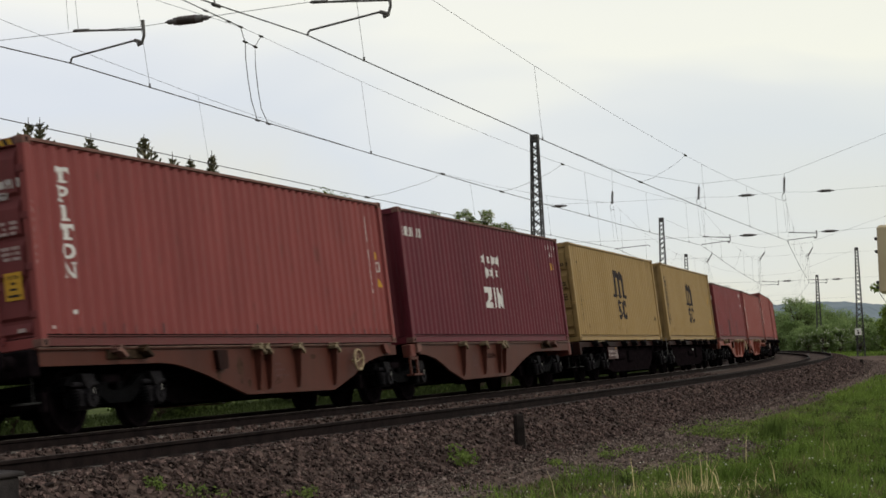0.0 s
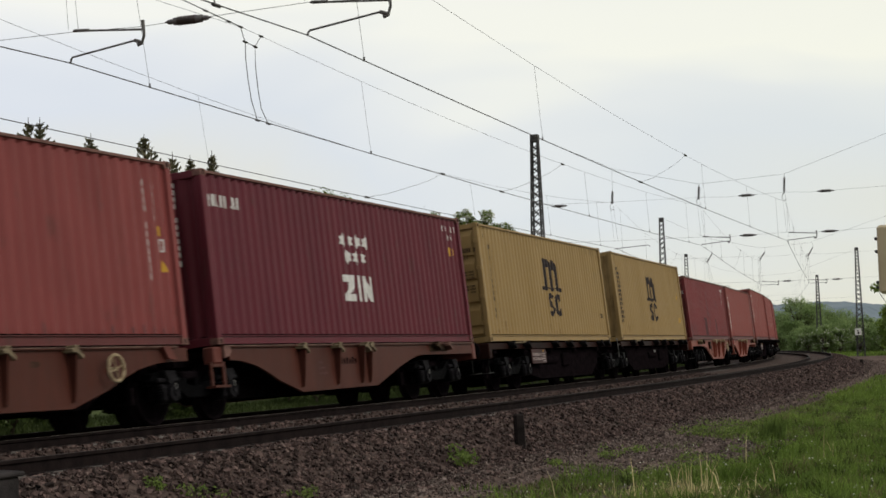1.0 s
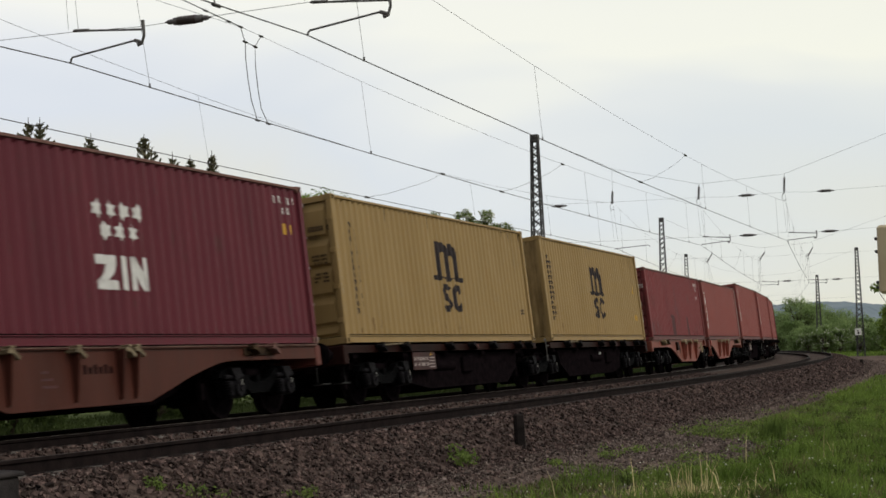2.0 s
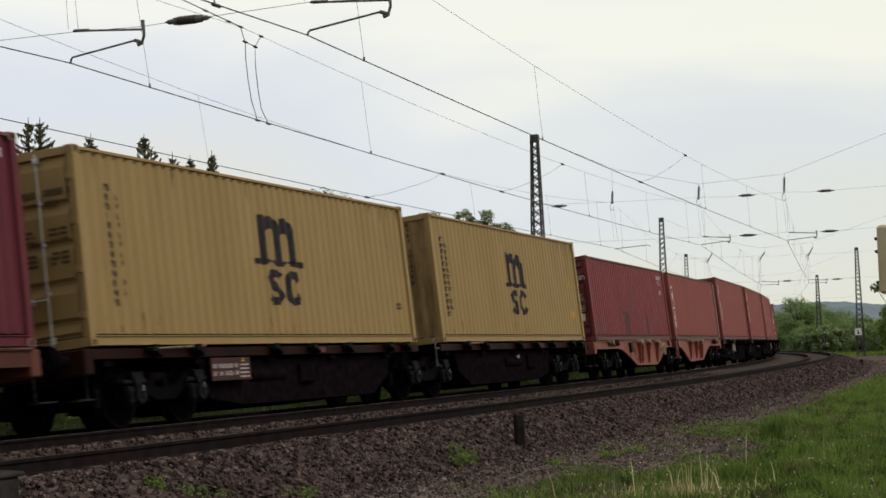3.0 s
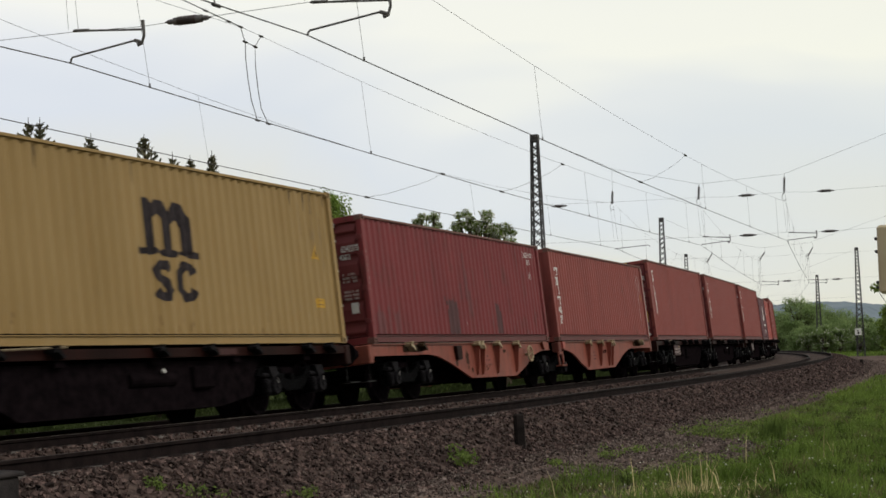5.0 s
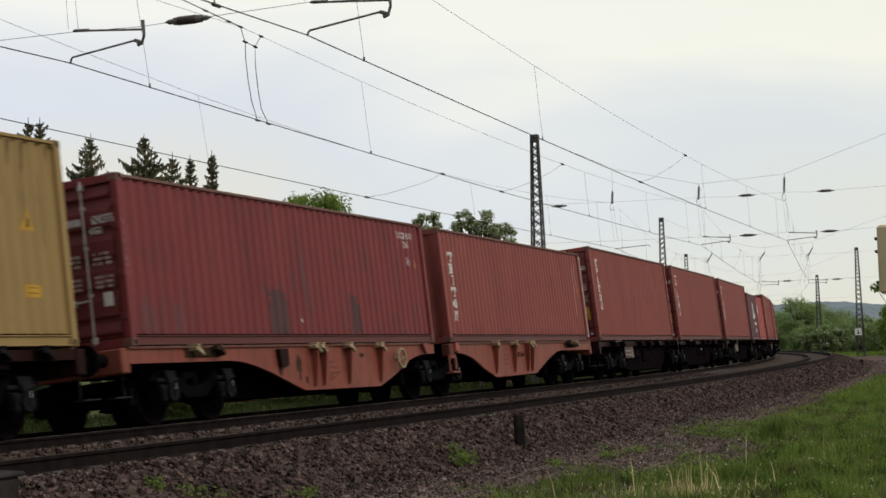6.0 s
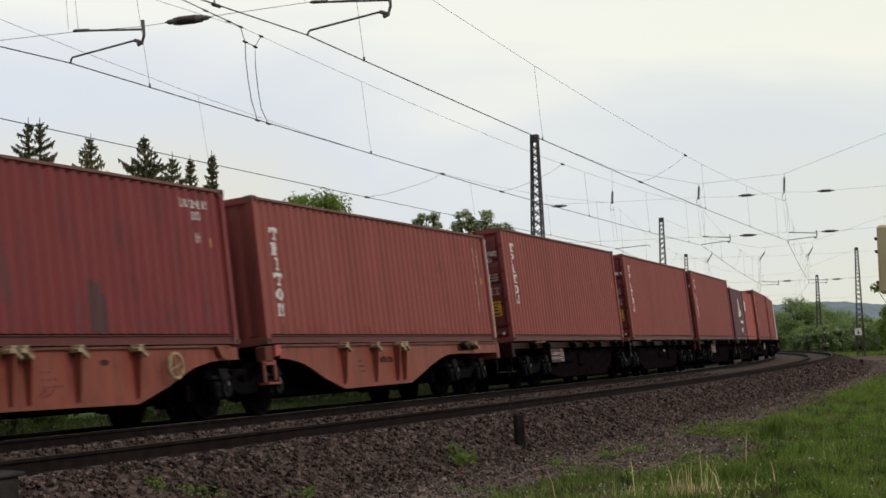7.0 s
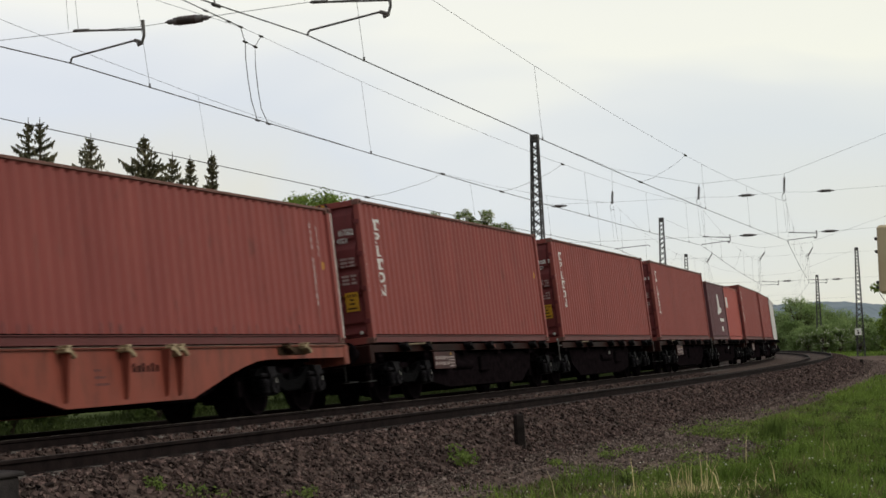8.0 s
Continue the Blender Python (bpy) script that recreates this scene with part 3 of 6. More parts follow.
def container(name, label, mat, length=12.192, high=2.896, doors=True, marks="", rods=None, group="containers on the train"):
    root = thing(name, label, "shipping container", group)
    hx, hy = length / 2, 1.219
    half, y_out = hx - 0.14, hy - 0.032
    # side and end panels
    for sign in (-1, 1):
        bm = bmesh.new()
        corrugated(bm, half, y_out, 0.182, high - 0.06, sign)
        part("side_panel", bm, mat, root)
        # near-black strip paints the shadow line above the bottom rail
        bm = bmesh.new()
        a, b = sorted((sign * (hy - 0.07), sign * (hy - 0.085)))
        box(bm, -half, half, a, b, 0.13, 0.2)
        part("seam", bm, NEAR_BLACK, root, "dark strip painted as shadow over the bottom rail")
    # roof with shallow cross ribs
    bm = bmesh.new()
    n = int(length / 0.3)
    for i in range(n):
        x0, x1 = -hx + 0.1 + (length - 0.2) * i / n, -hx + 0.1 + (length - 0.2) * (i + 1) / n
        z = high - (0.012 if i % 2 else 0.028)
        box(bm, x0, x1, -hy + 0.03, hy - 0.03, z - 0.03, z)
    part("roof", bm, mat, root)
    bm = bmesh.new()
    box(bm, -hx + 0.05, hx - 0.05, -hy + 0.06, hy - 0.06, 0.1, 0.16)
    part("floor", bm, NEAR_BLACK, root)
    for sign in (-1, 1):
        bm = bmesh.new()
        # an open channel: a set-back web between two lips
        lip = [(0.06, 0.012), (0.002, 0.012), (0.002, 0.026), (0.034, 0.032), (0.034, 0.137), (0.006, 0.143), (0.006, 0.157), (0.06, 0.157)]
        ends = [[bm.verts.new((x, sign * (hy - q), z)) for q, z in lip] for x in (-hx + 0.1, hx - 0.1)]
        for i in range(8):
            bm.faces.new((ends[0][i], ends[0][(i + 1) % 8], ends[1][(i + 1) % 8], ends[1][i]))
        bm.faces.new(ends[0])
        bm.faces.new(ends[1][::-1])
        part("bottom_rail", bm, LOWER_RAIL if mat in (RED, BRICK, WINE) else mat, root)
        bm = bmesh.new()
        box(bm, -hx + 0.1, hx - 0.1, sign * hy - (0.06 if sign > 0 else -0.004), sign * hy + (0.06 if sign < 0 else -0.004), high - 0.068, high - 0.02, 0.006)
        part("top_rail", bm, CASTING if mat in (RED, BRICK, WINE, MAROON) else mat, root)
        for e in (-1, 1):
            bm = bmesh.new()
            a, b = sorted((e * hx, e * (hx - 0.15)))
            c, d = sorted((sign * (hy - 0.003), sign * (hy - 0.12)))
            box(bm, a + 0.004, b - 0.004, c, d, 0.1, high - 0.1, 0.012)
            part("corner_post", bm, mat, root)
            for z in (0.0, high - 0.118):
                bm = bmesh.new()
                a, b = sorted((e * hx, e * (hx - 0.178)))
                c, d = sorted((sign * hy, sign * (hy - 0.162)))
                box(bm, a, b, c, d, z, z + 0.118, 0.01)
                cast = part("corner_casting", bm, STAINED if mat is YELLOW else CASTING, root)
                # a flat near-black plate paints the shade inside the opening
                bm = bmesh.new()
                yy = sign * (hy + 0.002)
                box(bm, e * (hx - 0.09) - 0.024, e * (hx - 0.09) + 0.024, yy - 0.003, yy + 0.003, z + 0.025, z + 0.095, 0.0)
                part("casting_hole_shade", bm, NEAR_BLACK, cast)
    # the end at +x is a plain corrugated wall; the one at -x has doors, or is plain too
    for e in (-1, 1):
        has_doors = doors and e < 0
        if not has_doors:
            bm = bmesh.new()
            ys = breaks(-hy + 0.11, hy - 0.11)
            lo = [bm.verts.new((e * (hx - 0.03 - 1.2 * groove(y, -hy + 0.11)), y, 0.14)) for y in ys]
            hi = [bm.verts.new((e * (hx - 0.03 - 1.2 * groove(y, -hy + 0.11)), y, high - 0.1)) for y in ys]
            for i in range(len(ys) - 1):
                bm.faces.new((lo[i], lo[i + 1], hi[i + 1], hi[i]))
            part("end_panel", bm, STAINED if mat is YELLOW else mat, root)
        for z0, z1, nm in ((0.0, 0.14, "end_sill"), (high - 0.13, high - 0.01, "end_header")):
            bm = bmesh.new()
            a, b = sorted((e * (hx - 0.006), e * (hx - 0.1)))
            box(bm, a, b, -hy + 0.12, hy - 0.12, z0, z1, 0.006)
            part(nm, bm, mat, root)
        if has_doors:
            door_mat = DOOR_SHADE_RED if mat in (RED, BRICK, WINE) else mat
            for sgn in (-1, 1):
                bm = bmesh.new()
                c, d = sorted((sgn * 0.012, sgn * (hy - 0.13)))
                box(bm, -hx + 0.06, -hx + 0.095, c, d, 0.15, high - 0.14, 0.004)
                leaf = part("door", bm, door_mat, root)
                # pressed panels between narrow level grooves
                lines = [0.16] + [high - (0.83 if high > 2.7 else 0.39) - (0.565 if high > 2.7 else 0.445) * q for q in range(4 if high > 2.7 else 5)][::-1] + [high - 0.15]
                for lo, hi in zip(lines, lines[1:]):
                    bm = bmesh.new()
                    pts = [(c + 0.03, lo + 0.02), (d - 0.03, lo + 0.02), (d - 0.03, hi - 0.02), (c + 0.03, hi - 0.02)]
                    f = [bm.verts.new((-hx + 0.061, y, z)) for y, z in pts]
                    g = [bm.verts.new((-hx + 0.012, y + (0.025 if i in (0, 3) else -0.025), z + (0.05 if i < 2 else -0.13))) for i, (y, z) in enumerate(pts)]
                    bm.faces.new(g)
                    for i in range(4):
                        bm.faces.new((f[i], f[(i + 1) % 4], g[(i + 1) % 4], g[i]))
                    part("pressed_panel", bm, door_mat, leaf)
                for y in (sgn * 0.2, sgn * 0.6):
                    bm = bmesh.new()
                    tube(bm, (-hx - 0.03, y, 0.07), (-hx - 0.03, y, high - 0.06), 0.0135, n=7)
                    for z in (0.8, 1.5, 2.1):
                        box(bm, -hx - 0.046, -hx + 0.03, y - 0.022, y + 0.022, z, z + 0.045)
                    for z in (0.1, high - 0.2):
                        prism(bm, [(-hx - 0.06, z), (-hx + 0.02, z), (-hx + 0.02, z + 0.1), (-hx - 0.055, z + 0.07)], y - 0.03, y + 0.03)
                    rod = part("lock_rod", bm, rods or door_mat, leaf, "grey galvanised lock rod" if rods else "")
                    bm = bmesh.new()
                    zh = 0.74 if abs(y) > 0.4 else 0.66
                    tube(bm, (-hx - 0.06, y - sgn * 0.02, zh), (-hx - 0.06, y - sgn * 0.34, zh - 0.02), 0.014, n=6)
                    box(bm, -hx - 0.065, -hx + 0.02, y - sgn * 0.3 - 0.04, y - sgn * 0.3 + 0.04, zh - 0.06, zh + 0.03)
                    part("handle", bm, rods or GALV, rod)
                for z in (0.4, 1.05, 1.75, high - 0.5):
                    bm = bmesh.new()
                    y = sgn * (hy - 0.1)
                    box(bm, -hx - 0.012, -hx + 0.04, y - 0.07, y + 0.05, z, z + 0.1, 0.008)
                    part("hinge", bm, door_mat, leaf)
    body = (root, half, y_out)
    if "type45" in marks or "type42" in marks:
        ink = WHITE if mat is not YELLOW else FADED_INK
        zt = high - 0.72 if high > 2.7 else high - 0.74
        codes = [("45G1" if "type45" in marks else "42G1", -0.67, zt - 0.13, 0.1, 0.22)]
        for key, text, wide in (("no624", "624237", 0.32), ("no617", "617602", 0.32), ("no191", "191", 0.15)):
            if key in marks:
                codes.append((text, -0.72 if key != "no191" else -0.83, zt + 0.02, 0.12, wide))
        if "no624" in marks or "no191" in marks:
            codes.append(("5" if "no624" in marks else "0", -1.055, zt + 0.02, 0.12, 0.045))
        end_text(root, codes, -hx - 0.001, ink)
        bm = bmesh.new()
        for y0 in (-0.3, -0.36, -0.42, -0.48) + (() if "no6" in marks else (-0.67, -0.725, -0.78) if "no191" in marks else (-0.67, -0.725, -0.78, -0.835, -0.89, -0.945, -1.06)):
            box(bm, -hx + 0.004, -hx + 0.0115, y0 - 0.038, y0, zt + 0.025, zt + 0.13)
        tagged(part("code_bar", bm, ink, root), kind="stuff")
        bm = bmesh.new()
        rnd = random.Random(len(marks))
        for row in range(6):
            z = high - 1.15 - row * 0.072 - (0.13 if row > 2 else 0)
            for y0, wd in ((-0.3, 0.16), (-0.69, 0.15), (-0.87, 0.13)):
                for q in range(4):
                    if rnd.random() < 0.85:
                        box(bm, -hx + 0.004, -hx + 0.0115, y0 - wd * (q + 0.7) / 4, y0 - wd * q / 4, z - 0.045, z)
        tagged(part("data_stencil", bm, ink if mat is YELLOW else PALE_STENCIL, root, "stencilled weight table in small bars"), kind="stuff")
        if "sticker" in marks:
            # slanted yellow and black warning stripes along the top of the end
            bm = bmesh.new()
            for q in range(0 if mat is RED else 4, 16):
                y0 = -1.05 + 0.135 * q
                vs = [bm.verts.new((-hx + 0.003, y, z)) for y, z in ((y0, high - 0.115), (y0 + 0.065, high - 0.115), (y0 + 0.105, high - 0.025), (y0 + 0.04, high - 0.025))]
                bm.faces.new(vs)
            tagged(part("warning_stripe", bm, STICKER, root, "yellow slanted height warning stripes"), kind="stuff")
            bm = bmesh.new()
            for q in range(0 if mat is RED else 4, 16):
                y0 = -1.118 + 0.135 * q
                vs = [bm.verts.new((-hx + 0.003, y, z)) for y, z in ((y0, high - 0.115), (y0 + 0.065, high - 0.115), (y0 + 0.105, high - 0.025), (y0 + 0.04, high - 0.025))]
                bm.faces.new(vs)
            tagged(part("warning_stripe", bm, CHARCOAL, root, "black slanted height warning stripes"), kind="stuff")
            bm = bmesh.new()
            box(bm, -hx - 0.004, -hx + 0.0112, -0.99, -0.71, 0.67, 1.05)
            note = part("sticker", bm, STICKER, root, "yellow warning sticker")
            bm = bmesh.new()
            for z, w in ((0.9, 0.08), (0.82, 0.12), (0.73, 0.2)):
                box(bm, -hx - 0.006, -hx - 0.003, -0.85 - w / 2, -0.85 + w / 2, z - 0.016, z + 0.016)
            part("bar", bm, CHARCOAL, note)
            end_text(note, [("CAUTION", -0.75, 0.96, 0.05, 0.2)], -hx - 0.005, CHARCOAL, "lettering")
            bm = bmesh.new()
            if mat is RED:
                box(bm, -hx + 0.004, -hx + 0.0115, -0.97, -0.85, 0.23, 0.28)
                part("number_plate", bm, PALE_STENCIL, root, "small white plate")
            else:
                tube(bm, (-hx + 0.0115, -0.975, 0.23), (-hx + 0.006, -0.975, 0.23), 0.038, n=14)
                part("round_mark", bm, WHITE, root, "small round white mark")
        if "paper" in marks:
            bm = bmesh.new()
            box(bm, -hx - 0.004, -hx + 0.0112, -0.96, -0.81, 0.63, 0.84)
            part("paper", bm, WHITE, root, "white paper notice")
    if "column" in marks:
        # six tall blocks set one under another
        x = -5.48 if high < 2.7 else -5.36
        for i in range(6):
            z = high - (0.36 if high > 2.7 else 0.52) - i * 0.27 - 0.225
            if i in (0, 3):
                polys = [rect(x, z + 0.165, 0.31, 0.06), rect(x, z + 0.13, 0.04, 0.04), rect(x + 0.27, z + 0.13, 0.04, 0.04), rect(x + 0.11, z + 0.03, 0.09, 0.14), rect(x + 0.06, z, 0.19, 0.035)]
            elif i == 1:
                polys = [rect(x, z + 0.19, 0.12, 0.035), rect(x + 0.03, z, 0.09, 0.19), rect(x, z - 0.005, 0.16, 0.035)] + band([(x + 0.12, z + 0.205), (x + 0.2, z + 0.2), (x + 0.235, z + 0.155), (x + 0.19, z + 0.1), (x + 0.12, z + 0.095)], 0.06, 0.04)
            elif i == 2:
                polys = [rect(x + 0.06, z + 0.19, 0.13, 0.035), rect(x + 0.11, z + 0.03, 0.085, 0.16), rect(x + 0.07, z, 0.17, 0.035)]
            elif i == 4:
                polys = band([(x + 0.15 + 0.115 * math.sin(a * 0.628), z + 0.112 + 0.09 * math.cos(a * 0.628)) for a in range(11)], 0.075, 0.045)
            else:
                polys = [rect(x + 0.03, z, 0.036, 0.225), rect(x + 0.225, z, 0.036, 0.225), [(x + 0.02, z + 0.225), (x + 0.215, z), (x + 0.262, z), (x + 0.08, z + 0.225)], rect(x, z, 0.1, 0.022), rect(x + 0.2, z + 0.203, 0.1, 0.022)]
            decal("white_block", polys, WHITE, *body)
        if mat is RED:
            decal("speck", [rect(-5.2, 0.46, 0.06, 0.06)], WHITE, *body)
            decal("speck", [rect(-5.74, 0.25, 0.045, 0.045)], PALE_STENCIL, *body)
    if "smudges" in marks:
        rnd = random.Random(int(high * 1000) + len(marks))
        polys = []
        for i in range(44):
            x, w = -half + PITCH * i + rnd.uniform(-0.02, 0.05), rnd.uniform(0.02, 0.05)
            if rnd.random() < 0.55:
                polys.append(rect(x, 0.19, w, rnd.uniform(0.03, 0.16)))
        tagged(decal("smudge", polys, PATCH, *body), kind="stuff")
        if not doors:
            bm = bmesh.new()
            box(bm, hx - 0.02, hx + 0.025, -hy - 0.006, -hy + 0.06, 0.1, high - 0.1, 0.006)
            part("edge_strip", bm, GALV, root, "grey scraped steel edge strip")
    if "stars" in marks:
        decal("heading_bar", [rect(-5.82 + 0.094 * i, high - 0.6, 0.04 + 0.02 * (i % 2), 0.2) for i in range(11) if i != 3 and i != 7] + [rect(-5.5, high - 0.6, 0.03, 0.04), rect(-5.13, high - 0.6, 0.03, 0.04)], WHITE, *body)
        for x, z in ((-0.62, 0.88), (-0.27, 0.88), (0.07, 0.88), (0.47, 0.88), (-0.46, 1.2), (-0.06, 1.2), (0.28, 1.2)):
            decal("star", [star(x, high - z, 0.15)], WHITE, *body)
        x, z, h = -0.77, high - 2.07, 0.51
        decal("white_mark", [rect(x, z + h - 0.14, 0.54, 0.14), [(x + 0.02, z + 0.12), (x + 0.28, z + 0.12), (x + 0.54, z + h - 0.14), (x + 0.28, z + h - 0.14)], rect(x + 0.02, z, 0.54, 0.14)], WHITE, *body)
        decal("white_mark", [rect(x + 0.64, z, 0.18, h)], WHITE, *body)
        decal("white_mark", [rect(x + 0.9, z, 0.15, h), [(x + 0.9, z + h), (x + 1.2, z), (x + 1.38, z), (x + 1.08, z + h)], rect(x + 1.22, z, 0.16, h)], WHITE, *body)
    if "corner" in marks:
        side_text("TLU", 4.66, high - 0.37, 0.13, 0.28, WHITE, *body)
        side_text("24215", 5.06, high - 0.37, 0.13, 0.5, WHITE, *body)
        side_text("2G1", 5.06, high - 0.56, 0.13, 0.26, WHITE, *body)
        decal("code_bar", [rect(5.12, high - 0.95, 0.015, 0.18), rect(5.19, high - 0.95, 0.015, 0.18), rect(5.13, high - 0.86, 0.06, 0.015)], WHITE, *body)
        decal("small_notice", [rect(5.55, high - 0.99, 0.07, 0.15)], STICKER, *body)
    if "stars" in marks:
        decal("code_bar", [rect(4.95 + 0.11 * i, high - 0.36, 0.04, 0.13) for i in range(8) if i != 4] + [rect(5.35 + 0.11 * i, high - 0.55, 0.035, 0.12) for i in range(3)], WHITE, *body)
        decal("small_notice", [rect(5.3, high - 0.92, 0.1, 0.2), rect(5.55, high - 0.9, 0.09, 0.17)], STICKER, *body)
    if "rightcodes" in marks:
        xr = 5.3 if high > 2.7 else 5.17
        decal("code_bar", [rect(xr + 0.004 * (i % 2), high - 0.44 - 0.132 * i, 0.026, 0.1) for i in range(12) if i != 4], WHITE, *body)
        decal("code_bar", [rect(xr + 0.27, high - 0.48 - 0.12 * i, 0.018, 0.09) for i in range(5)], WHITE, *body)
        decal("small_notice", [rect(5.62, high - 1.2, 0.05, 0.15)], STICKER, *body)
        if mat is RED:
            decal("small_notice", [rect(5.63, high - 1.45, 0.02, 0.2), rect(5.7, high - 1.45, 0.02, 0.2), rect(5.65, high - 1.27, 0.05, 0.02), rect(5.65, high - 1.45, 0.05, 0.02)], WHITE, *body)
            decal("small_notice", [[(5.62, high - 1.76), (5.78, high - 1.76), (5.65, high - 1.57)]], STICKER, *body)
    if "pillars" in marks:
        # dark emblem: three pillars on feet under a double arch, over two bent hooks
        m = 0.07 if doors else -0.05
        z = high - 1.516
        sh = lambda pts: [(px + m, pz + z) for px, pz in pts]
        polys = [[(-0.62, 0.06), (-0.36, 0.06), (-0.36, 0.82), (-0.42, 0.91), (-0.63, 0.89)], [(-0.09, 0.0), (0.17, 0.0), (0.17, 0.72), (-0.09, 0.62)], [(0.45, 0.06), (0.77, 0.06), (0.77, 0.66), (0.45, 0.52)]]
        polys += arch([(-0.36, 0.82), (-0.28, 0.89), (-0.1, 0.89), (0.06, 0.84), (0.17, 0.72)], [(-0.36, 0.6), (-0.29, 0.63), (-0.22, 0.67), (-0.14, 0.66), (-0.09, 0.6)])
        polys += arch([(0.17, 0.77), (0.26, 0.88), (0.42, 0.89), (0.62, 0.82), (0.77, 0.64)], [(0.17, 0.52), (0.25, 0.58), (0.33, 0.61), (0.4, 0.58), (0.45, 0.48)])
        polys += [rect(-0.84, 0.02, 0.24, 0.1), [(-0.6, 0.0), (-0.36, 0.03), (-0.2, 0.1), (-0.36, 0.14), (-0.6, 0.12)], [(0.17, 0.0), (0.25, 0.0), (0.36, 0.09), (0.17, 0.12)], [(-0.24, 0.08), (-0.09, 0.0), (-0.09, 0.12)], [(0.34, 0.08), (0.5, 0.03), (0.74, 0.0), (0.99, 0.0), (0.99, 0.11), (0.5, 0.13)]]
        decal("dark_emblem", [sh(q) for q in polys], CHARCOAL, *body)
        decal("dark_hook", [sh(q) for q in band([(0.02, -0.2), (-0.06, -0.13), (-0.26, -0.13), (-0.35, -0.22), (-0.3, -0.32), (-0.08, -0.42), (0.0, -0.52), (-0.08, -0.62), (-0.28, -0.62), (-0.4, -0.54)], 0.26, 0.15)], CHARCOAL, *body)
        decal("dark_hook", [sh(q) for q in band([(0.72, -0.25), (0.66, -0.15), (0.46, -0.12), (0.31, -0.24), (0.3, -0.5), (0.45, -0.63), (0.66, -0.6), (0.74, -0.5)], 0.24, 0.15)], CHARCOAL, *body)
        x = -5.41 + m
        for i in range(13):
            w = (0.17, 0.13, 0.15, 0.05, 0.14, 0.13, 0.15, 0.15, 0.16, 0.16, 0.13, 0.16, 0.16)[i]
            z1 = high - 0.5 - 0.142 * i
            bars = [rect(x, z1 - 0.105, 0.045, 0.105)] + ([rect(x + w - 0.045, z1 - 0.105, 0.045, 0.105)] if w > 0.1 else []) + ([rect(x + 0.045, z1 - 0.03 - 0.035 * (i % 2), w - 0.09, 0.03)] if w > 0.1 else [])
            tagged(decal("lettering_bar", bars, CHARCOAL, *body), kind="stuff")
        for i in range(11):
            if i != 8:
                tagged(decal("lettering_bar", [rect(x + 0.28, high - 0.74 - 0.142 * i, 0.035, 0.1), rect(x + 0.34 + 0.02 * (i % 2), high - 0.74 - 0.142 * i + 0.05 * (i % 2), 0.035, 0.055)], CHARCOAL, *body), kind="stuff")
        xn = 5.26 if doors else 5.1
        if doors:
            decal("small_notice", [rect(xn + 0.06, 0.765, 0.18, 0.06), rect(xn, 0.695, 0.28, 0.05)], FADED_INK, *body)
        else:
            decal("yellow_notice", [rect(5.08, 0.67, 0.33, 0.17)], STICKER, *body)
            decal("small_notice", [rect(5.14, 0.79, 0.2, 0.015), rect(5.11, 0.72, 0.27, 0.015)], RUST_STAIN, body[0], body[1], body[2] + 0.003)
        rnd = random.Random(17 + doors)
        for x in (4.35, 4.9, 5.2, 5.75, -5.6, -3.3, -0.9):
            drop = rnd.uniform(0.12, 0.4)
            decal("drip_stain", [rect(x, high - 0.1 - drop, 0.022, drop), rect(x + 0.03, high - 0.1 - drop * 0.5, 0.02, drop * 0.5)], FADED_INK, *body)
        decal("small_notice", [rect(5.12, high - 0.96, 0.12, 0.17), rect(5.44, high - 0.94, 0.11, 0.15)], FAINT, *body)
        if not doors:
            decal("warning_mark", [[(5.09, 1.58), (5.4, 1.58), (5.22, 1.87)]], STICKER, *body, "yellow warning triangle")
            decal("warning_core", [[(5.17, 1.62), (5.3, 1.62), (5.225, 1.76)]], CHARCOAL, body[0], body[1], body[2] + 0.003)
        for i in range(3):
            decal("drip_stain", [rect(4.75 + 0.42 * i, high - 0.9 - 0.3 * i, 0.018, 0.6 + 0.2 * i)], RUST_STAIN, *body)
        rnd = random.Random(8)
        for i in range(26):
            x = rnd.choice((-4.6, -0.4, 0.5, 3.0)) + rnd.gauss(0, 0.7)
            decal("rust_stain", [rect(x, 0.2 + 0.25 * rnd.random() ** 3, rnd.uniform(0.015, 0.05), rnd.uniform(0.03, 0.16))], RUST_STAIN, *body)
    if "patches" in marks:
        for x0, x1, z0, z1, fill, tone in ((-5.85, -4.4, 0.19, 0.85, 0.5, PATCH_FAINT), (-1.53, -0.78, 0.19, 1.02, 1.0, PATCH), (-1.75, -1.5, 0.7, 1.0, 0.4, PATCH), (1.55, 1.9, 0.3, 0.98, 0.8, PATCH_FAINT), (1.9, 2.35, 0.2, 0.98, 0.9, PATCH), (-0.55, 0.7, 0.5, 2.1, 0.3, PATCH_FAINT), (3.0, 5.6, 0.19, 0.42, 0.4, PATCH_FAINT)):
            rnd, polys = random.Random(int(90 * x1)), []
            n = round((x1 - x0) / 0.065)
            for i in range(n):
                x, h = x0 + 0.065 * i, z1 - z0
                if rnd.random() < fill or i == n // 2:
                    edge = 1.0 if 0 < i < n - 1 else 0.75
                    zb = z0 + (0.5 * rnd.random() if z0 > 0.4 else 0)
                    polys.append(rect(x, zb, 0.0649, max(0.1, h * edge * rnd.uniform(0.86 if fill > 0.8 else 0.4, 1.0) - (zb - z0))))
            tagged(decal("paint_patch", polys, tone, *body), kind="stuff")
        decal("speck", [rect(-0.34, 0.4, 0.12, 0.06)], WHITE, *body)
